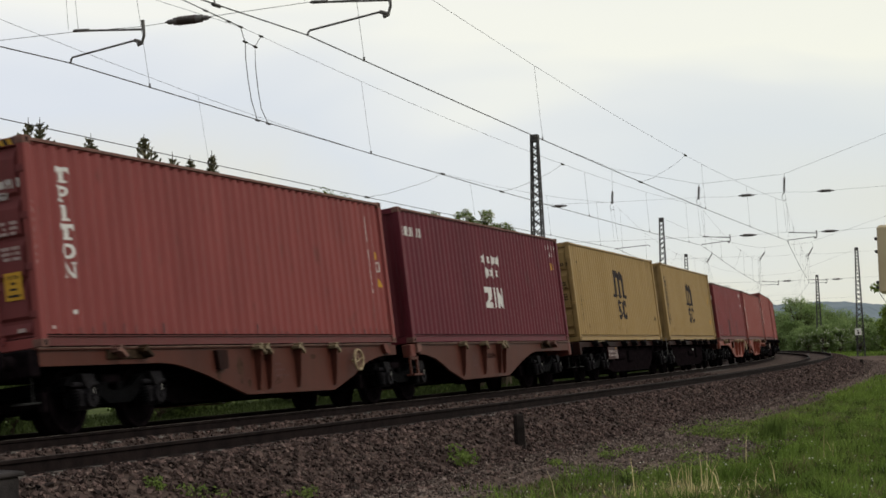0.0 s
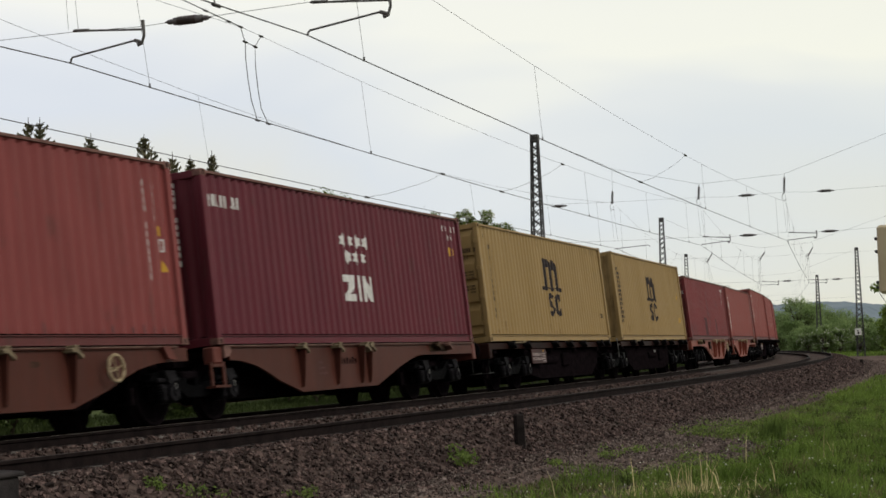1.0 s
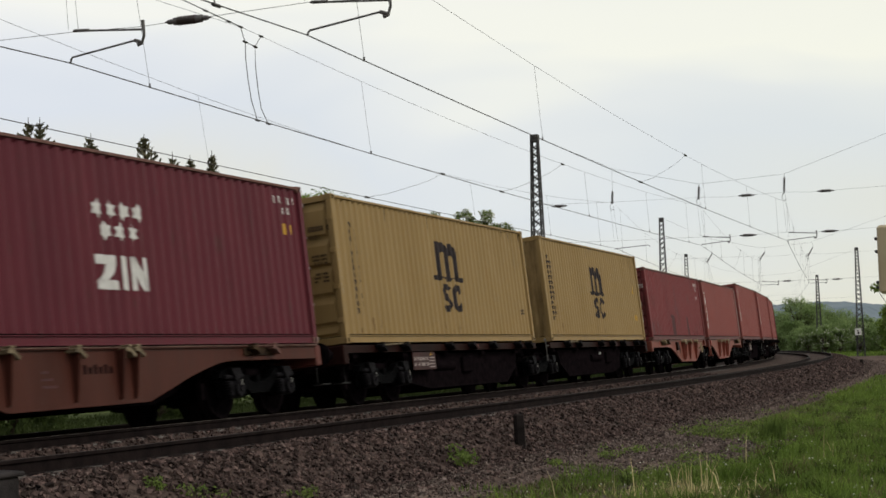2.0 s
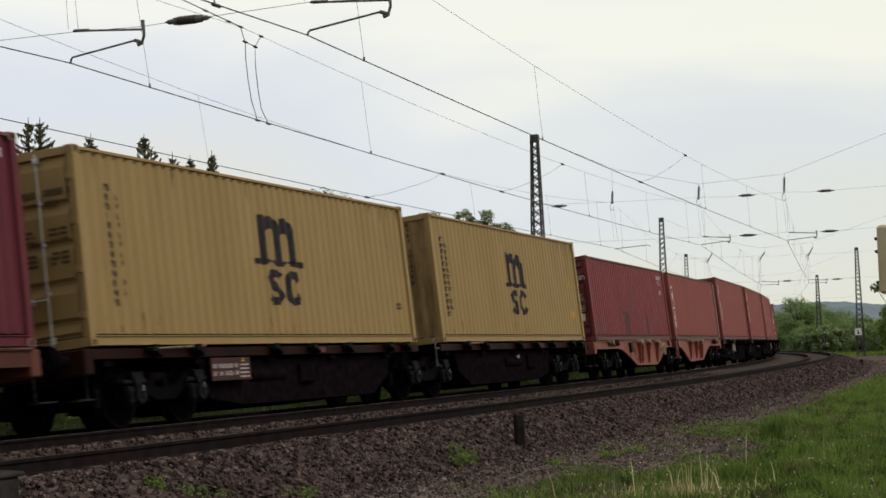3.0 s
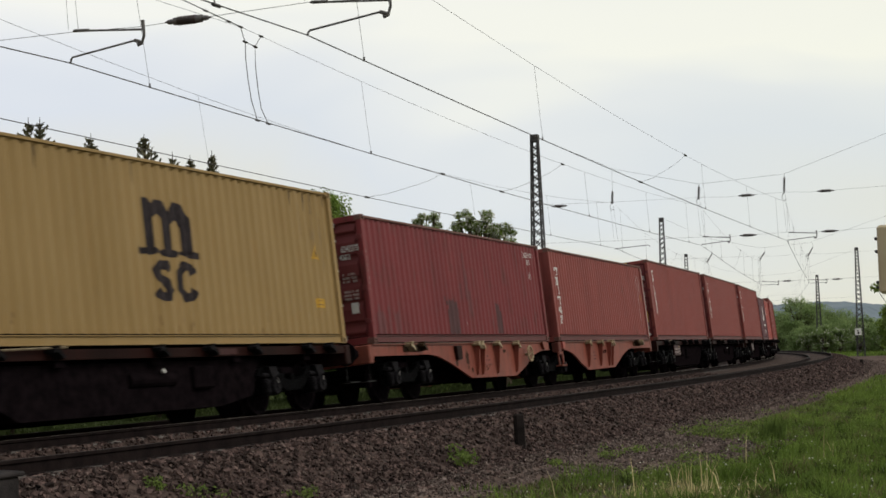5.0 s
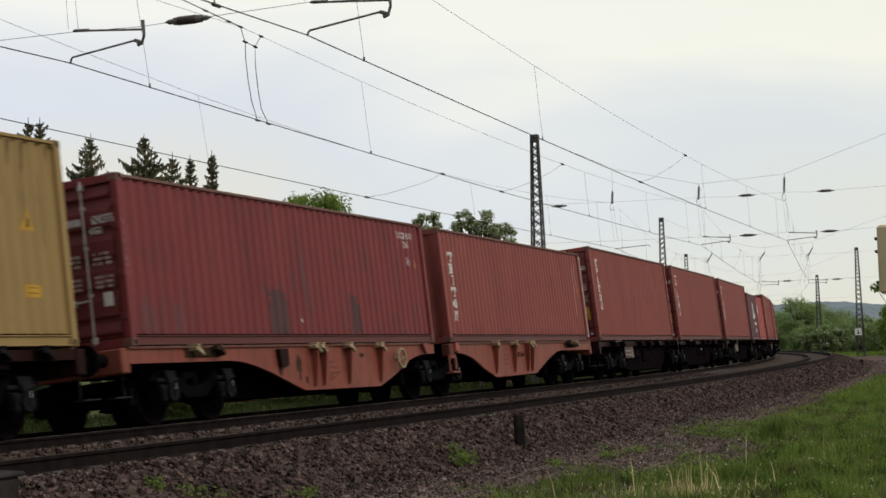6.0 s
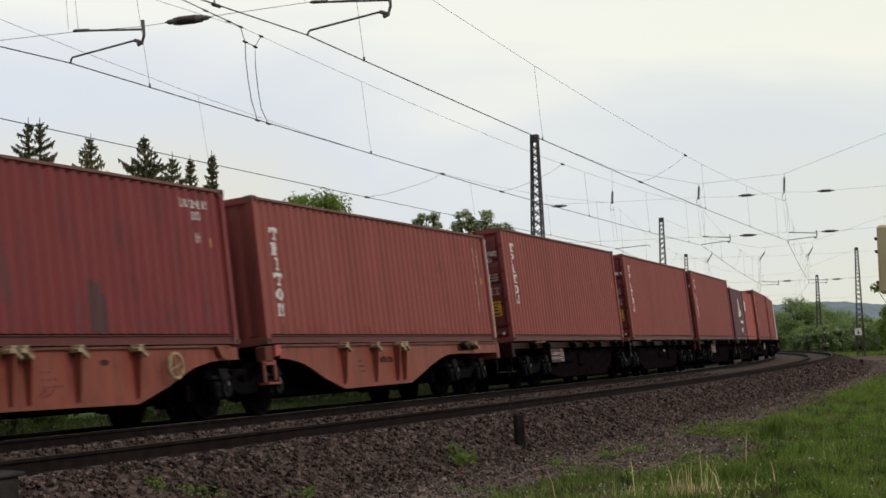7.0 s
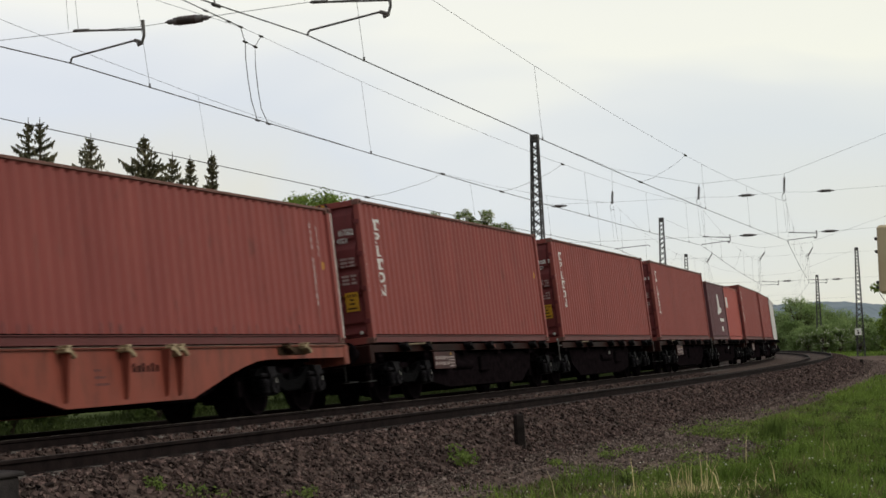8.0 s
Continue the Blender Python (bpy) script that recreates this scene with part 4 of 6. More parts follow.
    if "emblem" in marks:
        decal("white_mark", [[(0.1, 1.15), (1.5, 1.3), (1.3, 1.5), (0.8, 1.5), (0.7, 2.1), (0.3, 2.1)], rect(0.5, 0.85, 1.5, 0.14), rect(0.9, 0.4, 0.4, 0.22)], WHITE, *body)
    if "square" in marks:
        decal("white_mark", [rect(-2.7, 1.55, 0.9, 0.5)], WHITE, *body)
    if doors and length > 10 and ("type" in marks):
        chalk(root, hx, hy - 0.003, 1.05, 2.0 if high > 2.7 else 1.9, len(marks))
    if "endcodes" in marks:
        bm = bmesh.new()
        for i in range(12):
            if i not in (4, 11):
                z = high - 0.25 - 0.115 * i
                box(bm, -hx + 0.014, -hx + 0.03, -0.685, -0.635 - 0.02 * (i % 2), z, z + 0.08)
        box(bm, -hx + 0.014, -hx + 0.03, -0.69, -0.63, high - 1.55, high - 1.46)
        tagged(part("code_bar", bm, FADED_INK if mat is YELLOW else WHITE, root), kind="stuff")
    return root


# ---- running gear ----
def wheel_outline(bm, y, face):
    prof = [(0.0, 0.06), (0.13, 0.07), (0.14, 0.02), (0.38, -0.01), (0.4, 0.05), (0.455, 0.065), (0.46, -0.05), (0.49, -0.065), (0.49, -0.085), (0.39, -0.085), (0.37, -0.04), (0.15, -0.03), (0.0, -0.05)]
    n, rings = 28, []
    for r, w in prof:
        rings.append([bm.verts.new((r * math.cos(2 * math.pi * i / n), y + face * w, r * math.sin(2 * math.pi * i / n))) for i in range(n)] if r > 0 else [bm.verts.new((0, y + face * w, 0))])
    for a, b in zip(rings, rings[1:]):
        for i in range(n):
            j = (i + 1) % n
            if len(a) == 1:
                bm.faces.new((a[0], b[i], b[j]))
            elif len(b) == 1:
                bm.faces.new((a[i], a[j], b[0]))
            else:
                bm.faces.new((a[i], a[j], b[j], b[i]))


def wheelset_mesh():
    bm = bmesh.new()
    for f in (-1, 1):
        wheel_outline(bm, f * 0.755, f)
    tube(bm, (0, -0.95, 0), (0, 0.95, 0), 0.075, n=12)
    return mesh_of("wheelset", bm, NEAR_BLACK)


WHEELSET = wheelset_mesh()
WHEELS = []


def bogie_meshes():
    out = []
    # side frame: a fish-bellied casting over two axle boxes
    pts = [(-1.34, 0.66), (-1.26, 0.76), (-0.9, 0.82), (-0.6, 0.76), (-0.38, 0.62), (-0.15, 0.56), (0.15, 0.56), (0.38, 0.62), (0.6, 0.76), (0.9, 0.82), (1.26, 0.76), (1.34, 0.66), (1.1, 0.64), (0.72, 0.63), (0.55, 0.52), (0.3, 0.38), (-0.3, 0.38), (-0.55, 0.52), (-0.72, 0.63), (-1.1, 0.64)]
    bm = bmesh.new()
    for y in (-1.0, 1.0):
        prism(bm, pts, y - 0.07, y + 0.07)
    for x in (-0.2, 0.2):
        box(bm, x - 0.08, x + 0.08, -0.98, 0.98, 0.46, 0.7, 0.02)
    for x in (-1.3, 1.24):
        box(bm, x, x + 0.06, -1.0, 1.0, 0.58, 0.7)
    out.append(("bogie_frame", mesh_of("bogie_frame", bm, FRAME_STEEL), ""))
    bm = bmesh.new()
    box(bm, -0.25, 0.25, -0.15, 0.13, 0.31, 0.6, 0.05)
    prism(bm, [(-0.16, 0.8), (0.13, 0.8), (0.16, 0.7), (0.05, 0.6), (-0.05, 0.6)], -0.17, -0.06)
    tube(bm, (-0.3, -0.1, 0.66), (0.3, -0.1, 0.66), 0.035, n=8)
    tube(bm, (0, -0.22, 0.46), (0, 0, 0.46), 0.13, n=14)
    tube(bm, (0, -0.25, 0.46), (0, -0.2, 0.46), 0.05, n=8)
    me = mesh_of("axle_box", bm, GEAR)
    for x in (-0.9, 0.9):
        out.append(("axle_box", me, "", pose(x, -1.0, 0)))
        out.append(("axle_box", me, "", pose(x, 1.0, 0, 0, 0, 180)))
    bm = bmesh.new()
    turns = [(0.075 * math.cos(a), 0.075 * math.sin(a), 0.34 + 0.04 * a / 6.283) for a in [i * 6.283 / 10 for i in range(66)]]
    for a, b in zip(turns, turns[1:]):
        tube(bm, a, b, 0.014, n=4, caps=False)
    me = mesh_of("spring", bm, FRAME_STEEL)
    for x in (-1.16, -0.64, 0.64, 1.16):
        for y in (-1.07, 1.07):
            out.append(("spring", me, "", pose(x, y, 0)))
    # thin pale strips paint the glints on the axle boxes
    bm = bmesh.new()
    box(bm, -0.005, 0.005, -0.005, 0.005, 0.48, 0.6)
    me = mesh_of("wear_plate", bm, GALV)
    for x in (-0.86, 0.94):
        for y in (-1.22, 1.22):
            out.append(("wear_plate", me, "bare scraped steel strip", pose(x, y, 0)))
    bm = bmesh.new()
    box(bm, -0.05, 0.05, -0.06, 0.06, 0.32, 0.6, 0.015)
    me = mesh_of("brake_block", bm, NEAR_BLACK)
    for x in (-1.43, -0.37, 0.37, 1.43):
        for y in (-0.75, 0.75):
            out.append(("brake_block", me, "", pose(x, y, 0)))
    bm = bmesh.new()
    tube(bm, (-1.42, 0, 0.4), (1.42, 0, 0.4), 0.03)
    out.append(("brake_rod", mesh_of("brake_rod", bm, NEAR_BLACK), ""))
    bm = bmesh.new()
    tube(bm, (0, 0, 0.66), (0, 0, 0.98), 0.32, n=20)
    box(bm, -0.25, 0.25, -0.98, 0.98, 0.66, 0.8, 0.03)
    out.append(("bolster", mesh_of("bolster", bm, NEAR_BLACK), ""))
    return out


BOGIE = bogie_meshes()


def bogie(wagon, x):
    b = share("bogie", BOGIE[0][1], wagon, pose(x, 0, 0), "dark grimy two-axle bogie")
    for nm, me, lab, *m in BOGIE[1:]:
        share(nm, me, b, m[0] if m else Matrix(), lab)
    for dx in (-0.9, 0.9):
        w = share("wheelset", WHEELSET, b, pose(dx, 0, 0.46))
        WHEELS.append((w, dx))
    return b


def bracket(bm, x, y, sgn):
    """A folded spigot flap on the edge of a wagon: a hinge lug and a broad tilted plate."""
    v = [(x - 0.13, 1.135), (x - 0.04, 1.165), (x + 0.13, 1.035), (x + 0.1, 0.995), (x - 0.04, 1.09), (x - 0.12, 1.085)]
    prism(bm, v, y, y + sgn * 0.17)
    box(bm, x - 0.08, x + 0.02, *sorted((y, y + sgn * 0.18)), 1.15, 1.185, 0.008)


def end_fittings(root, e, mat):
    """Headstock, buffers and steps at the outer end of a wagon."""
    bm = bmesh.new()
    a, b = sorted((e * 6.1, e * 6.32))
    box(bm, a, b, -1.2, 1.2, 0.78, 1.15, 0.02)
    part("headstock", bm, WAGON_ORANGE if mat is WAGON_ORANGE else NEAR_BLACK if mat is WAGON_BROWN and e < 0 else RUST_RED if mat is WAGON_BROWN else mat, root)
    for y in (-0.88, 0.88):
        bm = bmesh.new()
        tube(bm, (e * 6.3, y, 1.0), (e * 6.5, y, 1.0), 0.1, 0.085, n=14)
        tube(bm, (e * 6.5, y, 1.0), (e * 6.74, y, 1.0), 0.065, n=12)
        tube(bm, (e * 6.74, y, 1.0), (e * 6.78, y, 1.0), 0.23, 0.22, n=20)
        part("buffer", bm, NEAR_BLACK, root)
    bm = bmesh.new()
    tube(bm, (e * 6.3, 0, 0.96), (e * 6.8, 0, 0.85), 0.04)
    part("coupling", bm, NEAR_BLACK, root)
    for y in (-1.12, 1.12):
        bm = bmesh.new()
        strand(bm, [(e * 6.22, y, 0.8), (e * 6.22, y, 0.46), (e * 6.24, y, 0.44)], 0.014, 6)
        box(bm, *sorted((e * 6.18, e * 6.58)), y - 0.09, y + 0.09, 0.425, 0.445)
        part("footstep", bm, TREAD, root, "hanging shunting step")


def steps(root, x, mat):
    """A framed step: two flat uprights, a cross bar and a tread."""
    for y in (-1.2, 1.2):
        bm = bmesh.new()
        for dx, w in ((-0.2, 0.03), (0.2, 0.042)):
            box(bm, x + dx - w, x + dx + w, y - 0.02, y + 0.02, 0.5, 0.9, 0.004)
        box(bm, x - 0.18, x + 0.17, y - 0.035, y + 0.035, 0.82, 0.875, 0.004)
        box(bm, x - 0.24, x + 0.24, y - 0.09, y + 0.09, 0.485, 0.525, 0.004)
        part("step_frame", bm, mat, root)


def belly_wagon(name, label, mat, e, group="wagons of the train"):
    """Half of an articulated wagon with deep fish-bellied sides; e is the end with buffers."""
    root = thing(name, label, "container wagon", group)
    low = [(-6.1, 0.93), (-3.0, 0.93), (-2.6, 0.9), (-2.2, 0.83), (-1.7, 0.72), (-0.4, 0.36), (3.0, 0.335), (3.9, 0.57), (4.3, 0.72), (4.7, 0.84), (5.2, 0.92), (5.5, 0.94)] + ([(6.12, 0.95)] if e < 0 else [(5.6, 0.94)])
    top = [(low[-1][0], 1.14), (-6.1, 1.14)]
    flip = -e
    pts = [(flip * x, z) for x, z in low + top]
    for y in (-1.17, 1.17):
        bm = bmesh.new()
        prism(bm, pts, y - 0.02, y + 0.02)
        side = part("side_sill", bm, mat, root)
        bm = bmesh.new()
        s = 1 if y > 0 else -1
        for i in range(len(low) - 1):
            (x0, z0), (x1, z1) = low[i], low[i + 1]
            v = [(flip * x0, z0 - 0.012), (flip * x1, z1 - 0.012), (flip * x1, z1 + 0.012), (flip * x0, z0 + 0.012)]
            prism(bm, v, y - 0.026, y + 0.026)
        part("bottom_flange", bm, mat, side)
        bm = bmesh.new()
        a, b = sorted((flip * -6.15, flip * 5.8))
        box(bm, a, b, y - 0.06, y + 0.06, 1.135, 1.168)
        part("top_flange", bm, mat, side)
        bm = bmesh.new()
        box(bm, a, b, *sorted((y + s * 0.0605, y + s * 0.066)), 1.152, 1.169)
        part("pale_edge", bm, EDGE, side, "thin pale strip along the flange")
        for x in (0.0, 1.5, 3.0, 0.38):
            bm = bmesh.new()
            xx = flip * x
            y0 = y + s * 0.02
            gusset = [(0.0, 1.12), (0.15, 1.12), (0.14, 1.0), (0.085, 0.6), (0.05, 0.43), (0.0, 0.4)]
            ends = [[bm.verts.new((xx + q, y0 + s * d, z)) for d, z in gusset] for q in (-0.022, 0.022)]
            bm.faces.new(ends[0])
            bm.faces.new(ends[1][::-1])
            for i in range(6):
                bm.faces.new((ends[0][i], ends[1][i], ends[1][(i + 1) % 6], ends[0][(i + 1) % 6]))
            part("rib", bm, mat, side)
        bm = bmesh.new()
        box(bm, flip * -3.95 - 0.55, flip * -3.95 + 0.55, y + min(0, s * 0.05), y + max(0, s * 0.05), 0.99, 1.13, 0.01)
        part("wear_plate", bm, GREASY, side, "greasy yellow-brown wear plate")
        for x in (0.0, 0.24, 1.5, 3.0, -3.6, -4.3):
            bm = bmesh.new()
            bracket(bm, flip * x, y + s * 0.02, s)
            part("spigot_flap", bm, GREASY if x == -3.6 else HANDLE if mat is WAGON_ORANGE else SPIGOT if x > -3 else CASTING, side, "worn yellow spigot flap")
        if e > 0:
            bm = bmesh.new()
            for c in range(7):
                box(bm, -1.38 + 0.13 * c, -1.31 + 0.13 * c, y + s * 0.0215 - 0.002, y + s * 0.0215 + 0.002, 0.79, 0.89 + 0.03 * (c % 2))
            tagged(part("lettering_bar", bm, NEAR_BLACK, side), kind="stuff")
        bm = bmesh.new()
        for r in range(3):
            for c in range(4 - r):
                xc = (0.75 + 0.13 * c) if e < 0 else (-2.2 + 0.09 * c)
                box(bm, xc - 0.03, xc + 0.03, y + s * 0.021 - 0.002, y + s * 0.021 + 0.002, 0.62 + 0.1 * r, 0.655 + 0.1 * r)
        tagged(part("stencil_bar", bm, PATCH, side), kind="stuff")
        if e > 0:
            continue
        bm = bmesh.new()
        prism(bm, [(flip * -1.24 - 0.17, 1.09), (flip * -1.24 + 0.17, 1.09), (flip * -1.24 + 0.16, 0.83), (flip * -1.24 + 0.11, 0.78), (flip * -1.24 - 0.13, 0.78)], y + min(0, s * 0.1), y + max(0, s * 0.1))
        part("valve_box", bm, WAGON_DARK if e < 0 else mat, side)
        # greasy smudges and a scribbled mark on the plate
        rnd = random.Random(31)
        for cx, cz, w, h in ((-0.55, 0.8, 0.14, 0.2), (-0.55, 0.6, 0.05, 0.1), (-0.3, 0.53, 0.07, 0.08), (-1.3, 0.7, 0.08, 0.09), (2.2, 0.95, 0.14, 0.06)):
            bm = bmesh.new()
            pts = [(flip * cx + w * rnd.uniform(0.6, 1.15) * math.cos(a * 0.524), cz + h * rnd.uniform(0.6, 1.15) * math.sin(a * 0.524)) for a in range(12)]
            yy = y + s * 0.0225
            bm.faces.new([bm.verts.new((px, yy, pz)) for px, pz in pts])
            part("smudge", bm, SOOT, side)
        bm = bmesh.new()
        path = [(0.62, 0.5), (0.7, 0.56), (0.78, 0.62), (0.8, 0.54), (0.74, 0.5), (0.86, 0.53), (0.96, 0.6), (1.0, 0.64)]
        strand(bm, [(flip * px, y + s * 0.021, pz) for px, pz in path], 0.008, 4)
        part("scribble", bm, SOOT, side)
        # hand wheel near the joint
        if e < 0:
            bm = bmesh.new()
            xx = flip * 3.92
            ring(bm, (xx, y + s * 0.16, 0.85), 0.19, 0.026)
            for k in range(4):
                a = k * math.pi / 2 + 0.3
                tube(bm, (xx, y + s * 0.16, 0.84), (xx + 0.19 * math.cos(a), y + s * 0.16, 0.84 + 0.19 * math.sin(a)), 0.009, n=5)
            tube(bm, (xx, y, 0.84), (xx, y + s * 0.17, 0.84), 0.03)
            part("hand_wheel", bm, HANDLE, side, "pale yellow brake hand wheel")
            bm = bmesh.new()
            prism(bm, [(flip * 5.32, 1.16), (flip * 5.52, 1.16), (flip * 5.68, 0.96), (flip * 5.46, 0.96)], y + min(0, s * 0.1), y + max(0, s * 0.1))
            part("wedge", bm, WAGON_ORANGE if mat is WAGON_ORANGE else RUST_RED, side)
    for x in (-5.6, -3.4, -1.2, 1.0, 3.2, 5.4):
        bm = bmesh.new()
        box(bm, x - 0.1, x + 0.1, -1.15, 1.15, 0.96, 1.12)
        part("cross_beam", bm, NEAR_BLACK, root)
    bm = bmesh.new()
    box(bm, -6.2, 6.2, -0.25, 0.25, 0.8, 1.1, 0.02)
    part("underframe", bm, NEAR_BLACK, root)
    bm = bmesh.new()
    pts2 = [(flip * x, z) for x, z in ((-6.0, 0.92), (-2.9, 0.9), (-2.3, 0.5), (-1.6, 0.33), (4.3, 0.33), (4.8, 0.6), (5.3, 0.9), (6.2, 0.9), (6.2, 1.0), (-6.0, 1.0))]
    prism(bm, pts2, -0.5, 0.5)
    part("centre_beam", bm, NEAR_BLACK, root)
    end_fittings(root, e, mat)
    if e > 0:
        steps(root, -6.07, mat)
        for y in (-1.1, 1.1):
            s = 1 if y > 0 else -1
            bm = bmesh.new()
            box(bm, -6.14, -5.86, y - 0.1, y + 0.1, 0.88, 1.15, 0.02)
            part("end_block", bm, RUST_RED, root)
            bm = bmesh.new()
            prism(bm, [(-5.86, 0.96), (-5.7, 0.99), (-5.6, 1.06), (-5.66, 1.16), (-5.86, 1.15)], y + min(0, s * 0.15), y + max(0, s * 0.15))
            part("stop_lug", bm, CORAL if mat is WAGON_ORANGE else CASTING, root, "pinkish worn stop lug")
    bogie(root, e * 4.06)
    if e < 0:
        bogie(root, 6.82 - 0.3)
    return root


def flat_wagon(name, label, mat, e, group="wagons of the train"):
    """Half of an articulated flat wagon with shallow sills and dark gear below."""
    root = thing(name, label, "container wagon", group)
    for y in (-1.15, 1.15):
        s = 1 if y > 0 else -1
        bm = bmesh.new()
        prism(bm, [(-6.15, 1.0), (6.15, 1.0), (6.15, 1.145), (-6.15, 1.145)], y - 0.03, y + 0.03)
        side = part("side_sill", bm, mat, root)
        for x in (-4.6, -3.3, -0.6, 0.9, 2.4, 4.4, 5.3):
            bm = bmesh.new()
            bracket(bm, x, y + s * 0.03, s)
            part("spigot_flap", bm, GEAR, side, "greasy spigot flap")
        for x in ((1.25,) if e < 0 else (1.6,)):
            bm = bmesh.new()
            box(bm, x - 0.3, x + 0.3, y + s * 0.036 - 0.004, y + s * 0.036 + 0.004, 1.02, 1.12)
            part("label_plate", bm, RUST_RED if e < 0 else BOARD_RED, side)
        bm = bmesh.new()
        tube(bm, (-4.7, y + s * 0.1, 1.13), (-3.0, y + s * 0.1, 1.165), 0.018, n=6)
        part("lever", bm, SPIGOT, side, "pale lever rod")
        if e < 0:
            bm = bmesh.new()
            box(bm, -2.82, -1.5, y + s * 0.05 - 0.012, y + s * 0.05 + 0.012, 0.6, 0.97, 0.005)
            board = part("data_board", bm, BOARD_RED, side)
            yy = y + s * 0.066
            bm = bmesh.new()
            for r in range(2):
                for i in range(13):
                    if i not in (2, 5, 10) or r and i == 5:
                        x = -2.76 + 0.066 * i
                        box(bm, x, x + 0.034 - 0.012 * ((i + r) % 2), yy - 0.003, yy + 0.003, 0.68 + 0.12 * r, 0.75 + 0.12 * r)
            for r in range(4):
                for i in range(3):
                    x = -1.86 + 0.11 * i
                    box(bm, x, x + 0.07, yy - 0.003, yy + 0.003, 0.64 + 0.065 * r, 0.668 + 0.065 * r)
            tagged(part("stencil_bar", bm, BOARD, board), kind="stuff")
            bm = bmesh.new()
            prism(bm, [(-1.8, 0.9), (-1.7, 0.9), (-1.75, 0.96)], yy - 0.003, yy + 0.003)
            part("warning_mark", bm, STICKER, board, "small yellow triangle")
    bm = bmesh.new()
    box(bm, -6.2, 6.2, -0.3, 0.3, 0.7, 1.1, 0.02)
    part("underframe", bm, NEAR_BLACK, root)
    for x in (-5.6, -3.0, -0.5, 2.0, 4.6):
        bm = bmesh.new()
        box(bm, x - 0.12, x + 0.12, -1.12, 1.12, 0.9, 1.12)
        part("cross_beam", bm, NEAR_BLACK, root)
    bm = bmesh.new()
    prism(bm, [(e * 2.9, 0.95), (e * 2.6, 0.34), (e * 1.5, 0.2), (e * -3.9, 0.2), (e * -4.7, 0.55), (e * -4.9, 0.95)], -1.02, 1.02)
    part("belly_box", bm, NEAR_BLACK, root)
    bm = bmesh.new()
    tube(bm, (-1.2, -0.98, 0.68), (0.1, -0.98, 0.68), 0.12, n=14)
    part("air_tank", bm, NEAR_BLACK, root)
    bm = bmesh.new()
    box(bm, 0.6, 1.2, -1.12, -0.86, 0.5, 0.86, 0.03)
    part("brake_gear_box", bm, NEAR_BLACK, root)
    if e > 0:
        bm = bmesh.new()
        tube(bm, (-0.35, -1.1, 0.8), (-0.35, -1.14, 0.8), 0.035, n=8)
        part("gauge_face", bm, WHITE, root)
    end_fittings(root, e, mat)
    bogie(root, e * 4.05)
    if e < 0:
        bogie(root, 6.52 + 0.3)
    else:
        bm = bmesh.new()
        for y in (-1.1, 1.1):
            strand(bm, [(-6.4, y, 1.2), (-6.36, y, 1.25), (-6.29, y, 1.24), (-6.28, y, 1.15), (-6.28, y, 0.66)], 0.018, 6)
            tube(bm, (-6.28, y, 1.06), (-6.13, y * 1.04, 1.06), 0.016, n=6)
        part("grab_rail", bm, ARM_STEEL, root, "grey steel grab rail")
    return root


TRAIN = []


